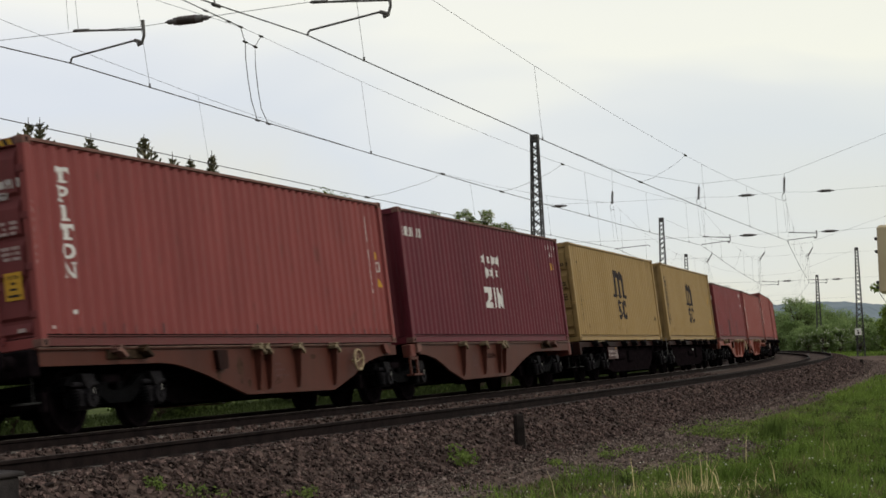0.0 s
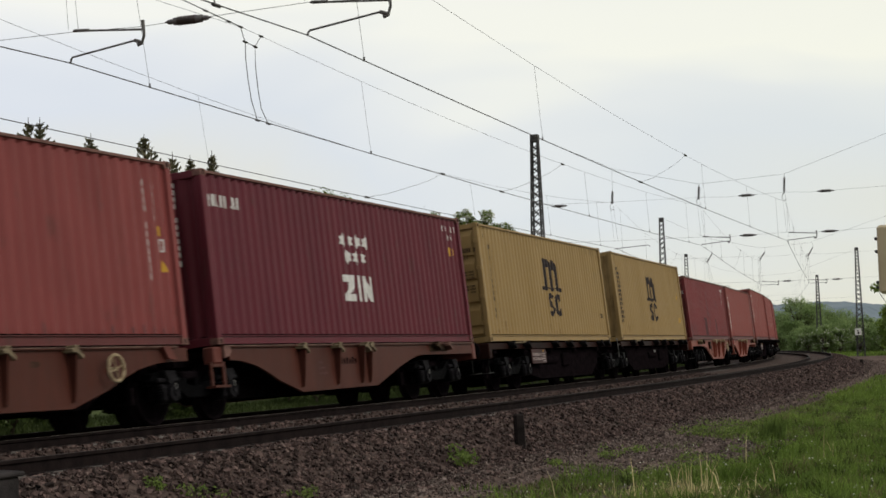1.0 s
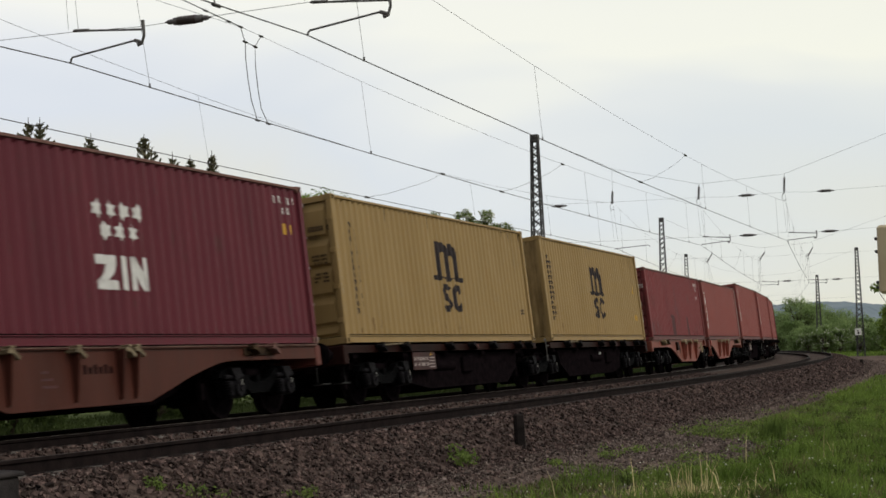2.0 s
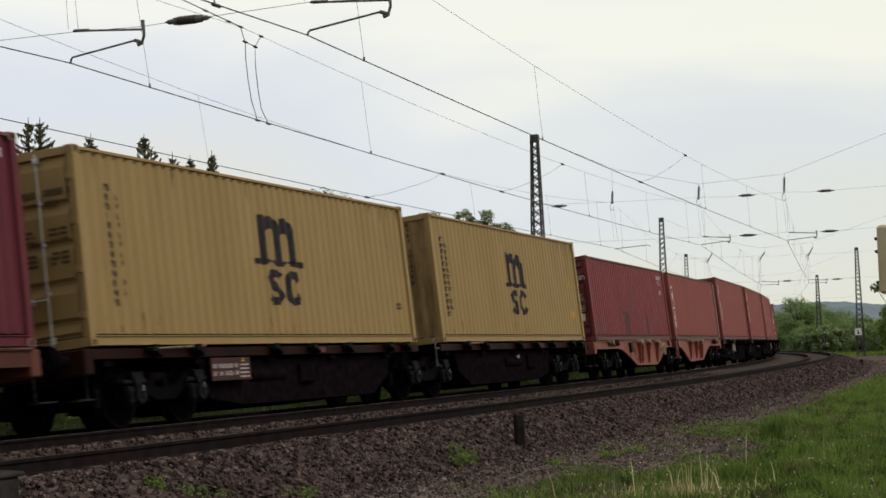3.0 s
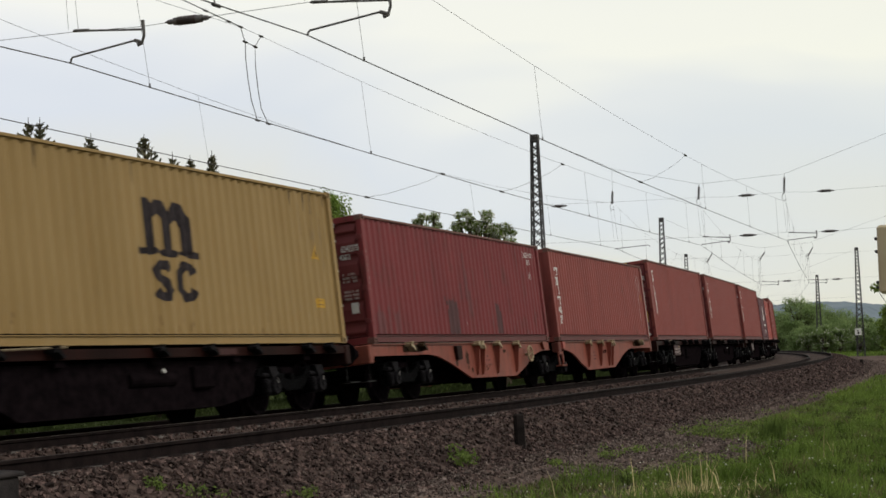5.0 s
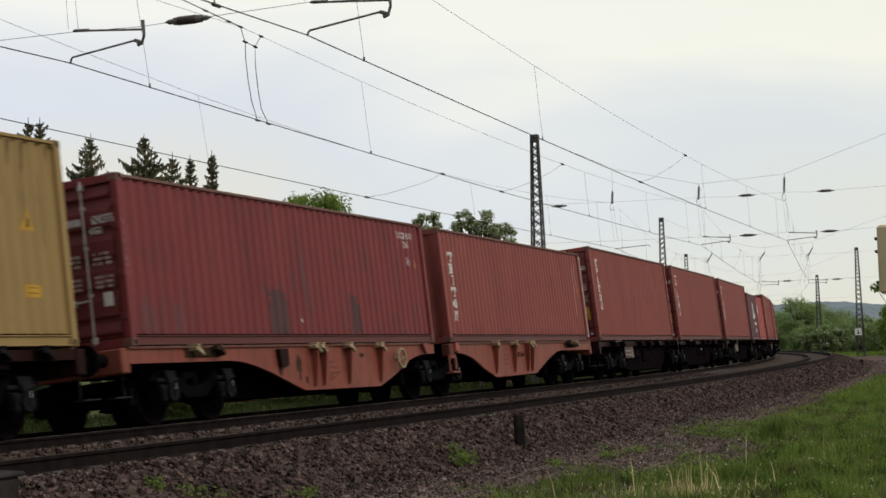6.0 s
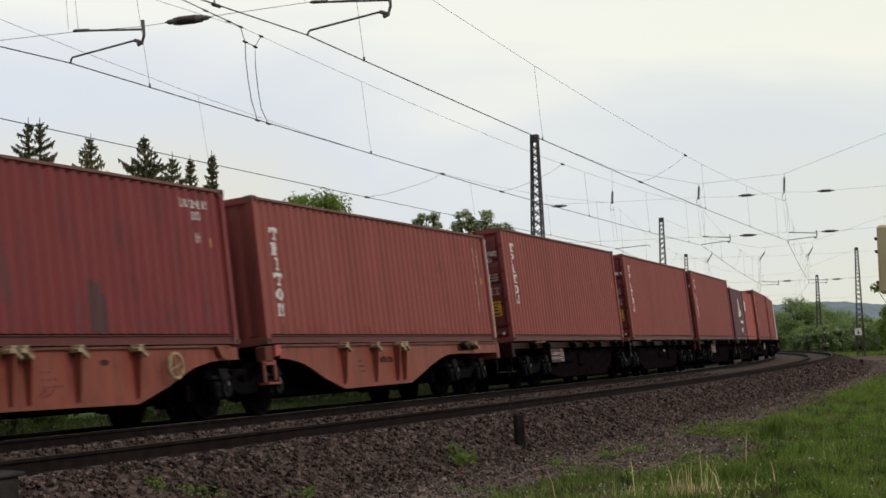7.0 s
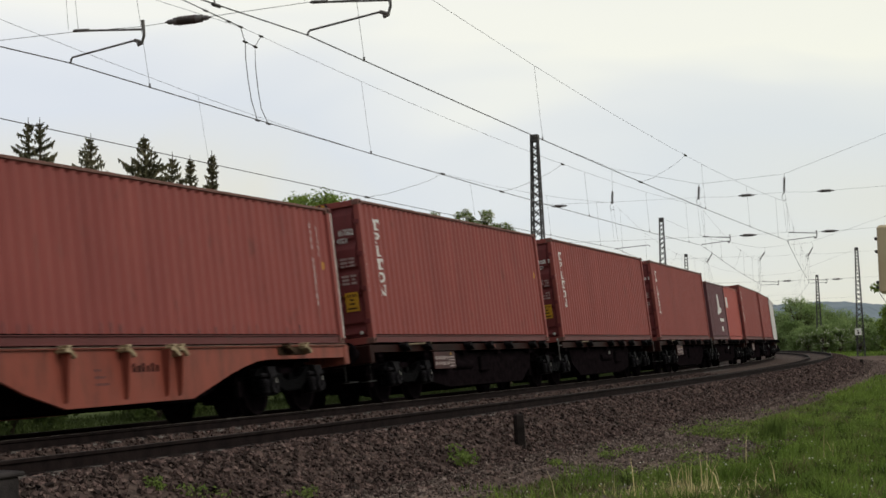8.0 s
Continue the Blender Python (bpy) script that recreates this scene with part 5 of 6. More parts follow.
def build_train():
    c45, c42 = 2.896, 2.591
    rows = [
        ("A", 0.06, RED, 12.192, c45, True, "type45 no191 sticker column rightcodes smudges", "brick red corrugated steel container with white blocks and closed doors"),
        ("B", 13.17, MAROON, 12.192, c45, False, "stars endcodes", "dark maroon corrugated container with white stars and mark"),
        ("C", 26.62, YELLOW, 12.192, c45, True, "type45 pillars", "faded ochre yellow container with charcoal emblem, doors shut"),
        ("D", 40.40, YELLOW, 12.192, c45, False, "pillars endcodes", "faded ochre yellow container with charcoal emblem and plain end"),
        ("E", 53.92, WINE, 12.192, c42, True, "type42 no624 paper patches corner", "dull red lower container with grey paint patches"),
        ("F", 67.10, BRICK, 12.192, c42, False, "column rightcodes smudges", "brick red lower container with white blocks and plain end"),
        ("G", 80.68, BRICK, 12.192, c45, True, "type45 no617 sticker column rightcodes", "brick red high container with white blocks, yellow door sticker"),
        ("H", 94.35, BRICK, 12.192, c45, True, "type45 sticker column", "brick red high container with white blocks, yellow door sticker"),
        ("I", 108.08, BRICK, 12.192, c45, True, "type45 column", "brick red high container with white blocks"),
        ("J", 118.45, SLATE, 6.058, c42, True, "emblem", "short slate dark container with white mark"),
        ("K", 124.62, CORAL, 6.058, c42, False, "square", "short coral red container"),
        ("L", 135.3, BRICK, 12.192, c45, True, "column", "brick red high container far along the bend"),
        ("M", 148.95, BRICK, 12.192, c45, True, "", "plain brick red high container far along the bend"),
        ("N", 162.6, WHITE_PAINT, 12.192, c45, True, "", "white container far along the bend"),
    ]
    for _, s, mat, ln, hi, doors, marks, label in rows:
        ob = container("shipping_container", label, mat, ln, hi, doors, marks, GALV if "type42" in marks or mat is YELLOW else None)
        TRAIN.append((ob, s, 1.18))
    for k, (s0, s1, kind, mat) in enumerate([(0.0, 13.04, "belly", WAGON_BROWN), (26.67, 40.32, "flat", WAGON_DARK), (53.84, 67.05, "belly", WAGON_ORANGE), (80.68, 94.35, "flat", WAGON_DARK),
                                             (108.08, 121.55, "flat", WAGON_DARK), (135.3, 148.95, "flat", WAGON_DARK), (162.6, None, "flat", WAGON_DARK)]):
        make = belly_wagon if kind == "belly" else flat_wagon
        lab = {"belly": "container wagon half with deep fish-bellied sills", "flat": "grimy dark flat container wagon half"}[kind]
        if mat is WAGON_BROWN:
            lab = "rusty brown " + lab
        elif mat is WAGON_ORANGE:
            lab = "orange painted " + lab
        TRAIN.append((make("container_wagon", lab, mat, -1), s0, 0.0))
        if s1:
            TRAIN.append((make("container_wagon", lab, mat, 1), s1, 0.0))


# ---- overhead line ----
ROWS = [-54.65, -4.2, 46.25, 96.7, 147.15, 197.6, 248.0]
WIRES = {
    "near": [4.3, 4.22, 4.37, 3.6, 4.4, 4.4, 4.4],
    "middle": [0.5, 0.34, 0.64, 0.1, 0.5, 0.5, 0.5],
    "far": [-3.6, -3.85, -3.25, -3.8, -3.4, -3.4, -3.4],
}


def wire_at(track, s, z):
    i = max(0, min(len(ROWS) - 2, int(np.searchsorted(ROWS, s)) - 1))
    u = (s - ROWS[i]) / (ROWS[i + 1] - ROWS[i])
    a, b = at(ROWS[i], WIRES[track][i]), at(ROWS[i + 1], WIRES[track][i + 1])
    p = a.lerp(b, u)
    return Vector((p.x, p.y, z))


def span_u(s):
    i = max(0, min(len(ROWS) - 2, int(np.searchsorted(ROWS, s)) - 1))
    u = (s - ROWS[i]) / (ROWS[i + 1] - ROWS[i])
    return 4 * u * (1 - u)


HANG = {"near": (7.2, 0.42, 0.115), "middle": (7.23, 0.47, 0.115), "far": (7.6, 0.85, 0.05)}


def messenger_z(track, s):
    return HANG[track][0] - HANG[track][1] * span_u(s)


def contact_z(track, s):
    return {"near": 5.5, "middle": 5.478, "far": 5.54}[track] - HANG[track][2] * span_u(s)


def insulator(bm, a, b, r=0.07, sheds=7):
    a, b = Vector(a), Vector(b)
    tube(bm, a, b, r * 0.4, n=8)
    for i in range(sheds):
        u = 0.12 + 0.76 * i / (sheds - 1)
        c = a.lerp(b, u)
        d = (b - a).normalized() * 0.022
        tube(bm, c - d, c + d, r, r * 0.75, n=10)


def build_catenary(track, label):
    root = thing("overhead_line", label, "overhead line", "overhead lines")
    bm = bmesh.new()
    ss = sorted(set([ROWS[0] + (ROWS[-1] - ROWS[0]) * i / 84 for i in range(85)] + ROWS))
    strand(bm, [wire_at(track, s, contact_z(track, s)) for s in ss], 0.0095)
    part("contact_wire", bm, WIRE, root)
    bm = bmesh.new()
    ss = sorted(set([ROWS[0] + (ROWS[-1] - ROWS[0]) * i / 84 for i in range(85)] + ROWS))
    strand(bm, [wire_at(track, s, messenger_z(track, s)) for s in ss], 0.0042, 4)
    part("messenger_wire", bm, WIRE, root)
    shift = {"near": 0.1, "middle": 0.0, "far": 0.3}[track]
    for r in ROWS[1:-2]:
        for d in ({"near": 2.0, "middle": 2.33, "far": 2.42}[track], 11.75, 30.6, 39.8, 47.6):
            s = r + d + shift
            bm = bmesh.new()
            strand(bm, [wire_at(track, s, contact_z(track, s) + 0.03), wire_at(track, s - 0.45, messenger_z(track, s - 0.45))], 0.0035, 4)
            part("dropper", bm, WIRE, root)
            bm = bmesh.new()
            tube(bm, wire_at(track, s, contact_z(track, s) - 0.012), wire_at(track, s, contact_z(track, s) + 0.06), 0.016, n=6)
            part("clamp", bm, WIRE, root)
        # anchor rope between the two wires in the middle of the span
        s = r + 21.1 + shift
        a, b = wire_at(track, s + 6.4, messenger_z(track, s + 6.4)), wire_at(track, s, contact_z(track, s))
        mid = a.lerp(b, 0.5) + Vector((0, 0, -0.09))
        bm = bmesh.new()
        strand(bm, [a, a.lerp(mid, 0.5) + Vector((0, 0, -0.04)), mid, mid.lerp(b, 0.5) + Vector((0, 0, -0.04)), b], 0.005, 4)
        part("anchor_rope", bm, WIRE, root)
        d = wire_at(track, s + 1, 5.5) - wire_at(track, s, 5.5)
        for c in (a, b):
            bm = bmesh.new()
            tube(bm, c - d * 0.16, c + d * 0.16, 0.026, n=6)
            part("clamp", bm, WIRE, root)
    if track == "middle":
        # current link: two slack cables from messenger to contact wire, tied together near the top
        for pts in (((1.42, messenger_z(track, 1.42)), (1.5, 6.92), (1.6, 6.8), (1.6, 6.5), (1.68, 6.1), (1.8, 5.75), (2.02, 5.42)),
                    ((2.26, messenger_z(track, 2.26)), (2.12, 6.9), (2.0, 6.78), (2.0, 6.4), (2.08, 6.0), (2.2, 5.65), (2.48, 5.41)),
                    ((1.6, 6.8), (2.0, 6.78))):
            bm = bmesh.new()
            strand(bm, [wire_at(track, s, z) for s, z in pts], 0.008)
            part("current_link", bm, WIRE, root)
        for s, z in ((1.42, messenger_z(track, 1.42)), (2.26, messenger_z(track, 2.26)), (1.6, 6.8), (2.0, 6.78), (2.02, 5.42), (2.48, 5.41)):
            bm = bmesh.new()
            tube(bm, wire_at(track, s - 0.07, z), wire_at(track, s + 0.07, z), 0.02, n=6)
            part("clamp", bm, WIRE, root)
        # the thicker stitch rope along the messenger, and the messenger's own way to the support
        bm = bmesh.new()
        strand(bm, [wire_at(track, s, messenger_z(track, s) + 0.004) for s in (1.42, 0.9, 0.0, -1.5, -3.0, -4.2)], 0.0095)
        for s in (0.95, 0.1):
            tube(bm, wire_at(track, s - 0.06, messenger_z(track, s)), wire_at(track, s + 0.06, messenger_z(track, s)), 0.02, n=6)
        part("stitch_rope", bm, WIRE, root)
        bm = bmesh.new()
        strand(bm, [wire_at(track, 1.42, messenger_z(track, 1.42)), wire_at(track, -1.5, messenger_z(track, -1.5) - 0.2), wire_at(track, -4.2, messenger_z(track, -4.2) - 0.32)], 0.004, 4)
        part("messenger_wire", bm, WIRE, root)
        bm = bmesh.new()
        strand(bm, [wire_at("near", -6.55, 5.46), wire_at("near", -6.62, 5.6), wire_at("near", -6.85, 6.1), wire_at("near", -7.1, messenger_z("near", -7.1))], 0.009)
        tube(bm, wire_at("near", -6.62, 5.47), wire_at("near", -6.45, 5.47), 0.025, n=6)
        part("current_link", bm, WIRE, root)


def mast(l, s, top, label, wide_top=0.34, taper=0.045, base_z=-0.7):
    root = thing("catenary_mast", label, "catenary mast", "masts of the overhead line", place(s, l, 0))
    w = lambda z: (wide_top + taper * (top - z)) / 2
    for sx in (-1, 1):
        for sy in (-1, 1):
            bm = bmesh.new()
            for a, b in (((0, 0), (0.075, 0.02)), ((0, 0), (0.02, 0.075))):
                vs = []
                for z in (base_z, top):
                    h = w(z)
                    for x, y in ((a[0], a[1]), (b[0], a[1]), (b[0], b[1]), (a[0], b[1])):
                        vs.append(bm.verts.new((sx * (h - x), sy * (h - y), z)))
                for f in ((0, 1, 2, 3), (7, 6, 5, 4), (0, 4, 5, 1), (1, 5, 6, 2), (2, 6, 7, 3), (3, 7, 4, 0)):
                    bm.faces.new([vs[i] for i in f])
            part("leg", bm, MAST_STEEL, root)
    for face in range(4):
        bm = bmesh.new()
        z = base_z + 0.3
        while z < top - 0.5:
            z2 = z + w(z) * 1.7
            for sg in (-1, 1):
                a, b = w(z) - 0.02, w(z2) - 0.02
                p, q = (sg * a, a, z), (-sg * b, b, min(z2, top - 0.3))
                rot = lambda v: (v[0], v[1], v[2]) if face == 0 else (v[1], -v[0], v[2]) if face == 1 else (-v[0], -v[1], v[2]) if face == 2 else (-v[1], v[0], v[2])
                tube(bm, rot(p), rot(q), 0.02, n=4)
            z = z2
        part("lattice", bm, MAST_STEEL, root)
    bm = bmesh.new()
    h = w(top) + 0.012
    box(bm, -h, h, -h, h, top - 0.32, top + 0.02, 0.01)
    part("cap_plate", bm, MAST_STEEL, root)
    bm = bmesh.new()
    h = w(base_z) + 0.08
    box(bm, -h, h, -h, h, base_z - 0.6, base_z + 0.16, 0.03)
    part("foundation", bm, CONCRETE, root)
    return root


def build_span(k, left, right):
    """Cross wires between a pair of masts, with insulators and registration arms."""
    s = ROWS[k]
    root = thing("head_span", "thin cross wires with insulators and registration arms", "head span", "head spans over the tracks", None)
    P = lambda l, z: at(s, l, z)
    cl = [WIRES["far"][k], WIRES["middle"][k], WIRES["near"][k]]
    pull = 0.36 if k == 3 else 0.0
    low = {1: 5.95, 2: 5.86, 3: 5.7}.get(k, 5.6)
    drop = low - 5.95
    sag = -0.22 if k == 3 else 0.0
    bm = bmesh.new()
    strand(bm, [P(left, 10.75), P(cl[0] + 0.12, 9.1), P(cl[1], 8.2), P(cl[2], 8.42), P(right, 10.6)], 0.0055, 4)
    part("head_wire", bm, WIRE, root)
    for z0, nm in ((7.62, "upper_cross_wire"), (low, "lower_cross_wire")):
        bm = bmesh.new()
        strand(bm, [P(left, z0 + 0.06), P(cl[0], z0), P(cl[1] + 0.05, z0 - 0.02), P(cl[1] + 1.2, z0 - 0.06), P(cl[2] + 0.05, z0 + 0.0), P(cl[2] + 1.1, z0 - 0.06), P(right, z0 + 0.08)], 0.0042, 4)
        part(nm, bm, WIRE, root)
        for l in (left + 0.9, *((2.35, 5.95) if k == 1 else (2.7, 6.1) if z0 > 7 else (2.7, 6.2) if k == 2 else (2.0, 5.6))):
            if (l < -5 and z0 < 7) or k > 3 or (k == 3 and z0 > 7):
                continue
            bm = bmesh.new()
            insulator(bm, P(l - 0.17, z0 - 0.045), P(l + 0.17, z0 - 0.045), 0.07, 6)
            ceramic = part("insulator", bm, PORCELAIN, root, "dark ribbed insulator")
            for sg in (-1, 1):
                bm = bmesh.new()
                for u0, u1, r0, r1 in ((0.14, 0.23, 0.06, 0.054), (0.23, 0.27, 0.028, 0.028), (0.27, 0.33, 0.04, 0.03), (0.33, 0.38, 0.018, 0.01)):
                    tube(bm, P(l + sg * u0, z0 - 0.045), P(l + sg * u1, z0 - 0.045 + 0.02 * (u1 > 0.4)), r0, r1, n=10)
                part("end_cap", bm, ARM_STEEL, ceramic, "grey cast end cap")
    for i, (l, z1) in enumerate(zip(cl, (9.1, 8.2, 8.42))):
        if k > 3:
            break
        long = 1.0 if i else 1.35
        z2 = (8.12, 8.1, 8.3)[i]
        bm = bmesh.new()
        insulator(bm, P(l - 0.04, (7.52 if i < 2 else 7.62) + sag), P(l + pull, z2 + sag), 0.062, 8)
        strand(bm, [P(l + pull, z1), P(l + pull, z2 + sag - 0.1)], 0.0055, 4)
        part("insulator", bm, PORCELAIN, root, "dark ribbed hanging insulator")
        bm = bmesh.new()
        a = P(l, 7.66)
        strand(bm, [a, P(l - 0.14, 7.45), P(l - 0.1, 7.25), P(l + 0.06, 7.3), P(l, 7.25)], 0.012, 5)
        part("clamp", bm, ARM_STEEL, root)
        bm = bmesh.new()
        strand(bm, [P(l - 0.12, 7.55), P(l - 0.01, 5.98 + drop)], 0.0035, 4)
        part("hanger_wire", bm, WIRE, root)
        bm = bmesh.new()
        strand(bm, [P(l, 7.55), P(l + 0.16, 5.97 + drop)], 0.0035, 4)
        part("hanger_wire", bm, WIRE, root)
        if i:
            bm = bmesh.new()
            tube(bm, P(l + 0.08, 5.945 + drop), P(l + 1.27, 5.845 + drop), 0.016, n=8)
            tube(bm, P(l + 0.1, 5.945 + drop), P(l + 0.34, 5.93 + drop), 0.024, n=8)
            strand(bm, [P(l + 1.26, 5.96 + drop), P(l + 1.28, 5.76 + drop), P(l + 1.24, 5.64 + drop), P(l + 1.17, 5.62 + drop)], 0.021, 8)
            tube(bm, P(l + 1.26, 5.98 + drop), P(l + 1.28, 5.78 + drop), 0.028, 0.022, n=8)
            tube(bm, P(l + 1.12, 5.7 + drop), P(l + 1.24, 5.66 + drop), 0.026, n=8)
            part("arm_tube", bm, ARM_STEEL, root)
        bm = bmesh.new()
        strand(bm, [P(l + 1.18 * long, 5.62 + drop), P(l + 1.16 * long, 5.69 + drop), P(l + 1.1 * long, 5.695 + drop), P(l + 0.06, 5.555 + drop * 0.5), P(l + 0.03, 5.53), P(l + 0.02, 5.48)], 0.015, 8)
        part("steady_arm", bm, ARM_STEEL, root)


def build_overhead():
    for t in ("near", "middle", "far"):
        build_catenary(t, {"near": "contact wire, messenger and droppers over the empty track", "middle": "contact wire and messenger over the train", "far": "contact wire and messenger over the grassy side track"}[t])
    lefts = {1: -6.8, 2: -6.77, 3: -7.13, 4: -6.72, 5: -6.8}
    rights = {1: 12.8, 2: 10.95, 3: 10.95, 4: 10.95, 5: 13.5}
    for k in range(1, 6):
        mast(lefts[k], ROWS[k], 10.9 if k == 2 else 10.8, "dark riveted lattice steel mast behind the tracks")
        mast(rights[k], ROWS[k], 10.8 if k != 5 else 10.2, "dark lattice steel mast on the meadow side")
        build_span(k, lefts[k] + 0.15, rights[k] - 0.15)
    # white board on the far mast
    root = thing("track_sign", "white square board with a dark bar mark on a mast", "sign", "", place(ROWS[4], 10.7, 0))
    bm = bmesh.new()
    box(bm, -0.5, -0.47, -0.32, 0.36, 1.65, 2.35, 0.005)
    board = part("board", bm, SIGN_WHITE, root)
    bm = bmesh.new()
    box(bm, -0.506, -0.499, -0.1, 0.08, 1.78, 2.0)
    box(bm, -0.506, -0.499, -0.02, 0.1, 2.05, 2.2)
    part("bar", bm, CHARCOAL, board)
    bm = bmesh.new()
    tube(bm, (-0.46, -0.25, 1.8), (0.0, -0.25, 1.8), 0.03)
    tube(bm, (-0.46, 0.25, 2.2), (0.0, 0.25, 2.2), 0.03)
    part("bracket", bm, MAST_STEEL, root)


# ---- plants ----
def leaf_cloud(centres, radii, count, size, seed, flat=0.8, loose=1.12, tumble=0.9):
    """Corners of small leaf triangles pairs scattered through clumps."""
    rng = np.random.default_rng(seed)
    centres, radii = np.asarray(centres, float), np.asarray(radii, float)
    idx = rng.choice(len(centres), count, p=radii ** 2 / np.sum(radii ** 2))
    d = rng.normal(size=(count, 3))
    d /= np.linalg.norm(d, axis=1)[:, None]
    rad = radii[idx] * rng.uniform(0.25, loose, count) ** 0.5
    p = centres[idx] + d * rad[:, None] * np.array([1, 1, flat])
    n = d + tumble * rng.normal(size=(count, 3)) + np.array([0, 0, 0.5])
    n /= np.linalg.norm(n, axis=1)[:, None]
    a = np.cross(n, rng.normal(size=(count, 3)))
    a /= np.linalg.norm(a, axis=1)[:, None]
    b = np.cross(n, a)
    sz = size * rng.uniform(0.55, 1.3, count)[:, None]
    v = np.stack([p - a * sz, p + b * sz * 0.55 + n * sz * 0.12, p + a * sz, p - b * sz * 0.55 + n * sz * 0.12], 1)
    t = np.array([(0, 1, 2), (0, 2, 3)])[None] + 4 * np.arange(count)[:, None, None]
    return v.reshape(-1, 3), t.reshape(-1, 3)


def broad_tree(label, x, y, top, width, seed, leaf=LEAF, leaves=3200, size=0.17, blossom=0, base=-0.6, low=0.35, name="tree", clumps=26, slim=1.0, lumps=(0.1, 0.185), loose=1.12, ragged=0.0, tumble=0.9):
    rnd = random.Random(seed)
    root = thing(name, label, "tree" if name == "tree" else "bush", "trees and bushes beside the line", pose(x, y, base))
    h = top - base
    bm = bmesh.new()
    fork = h * low
    tube(bm, (0, 0, -0.1), (0.05, 0.02, fork), 0.035 * h * slim, 0.022 * h * slim, n=9)
    tips, radii = [], []
    for i in range(clumps):
        a = 2.4 * i + rnd.uniform(-0.4, 0.4)
        u = (i + 0.5) / clumps
        zz = fork * 0.8 + (h - fork * 0.8) * (0.12 + 0.8 * u)
        rr = width / 2 * math.sqrt(max(0.03, 1 - (abs(u - 0.35) / 0.72) ** 2)) * rnd.uniform(0.45, 0.95)
        tip = Vector((rr * math.cos(a), rr * math.sin(a), min(zz, h - 0.12 * width)))
        if ragged:
            tip += Vector((rnd.gauss(0, ragged * width), rnd.gauss(0, ragged * width), rnd.gauss(-0.25 * ragged * h, ragged * h * 0.6)))
            tip.z = max(0.1, tip.z)
        tips.append(tip)
        radii.append(width * rnd.uniform(*lumps))
        start = Vector((0.05, 0.02, fork * rnd.uniform(0.6, 1.0)))
        bend = start.lerp(tip, 0.5) + Vector((0, 0, 0.08 * h))
        tube(bm, start, bend, 0.012 * h * slim, 0.007 * h * slim, n=5)
        tube(bm, bend, tip, 0.007 * h * slim, 0.003 * h, n=5)
    part("trunk", bm, BARK, root, "brown trunk and limbs")
    v, t = leaf_cloud(tips, radii, leaves, size, seed, loose=loose, tumble=tumble)
    crown = bulk("crown", v, t, leaf, root)
    if blossom:
        v, t = leaf_cloud(tips, np.array(radii) * 1.25, blossom, size, seed + 7, loose=loose)
        tagged(bulk("blossom", v, t, BLOSSOM, root), "cream blossom clusters")
    return root


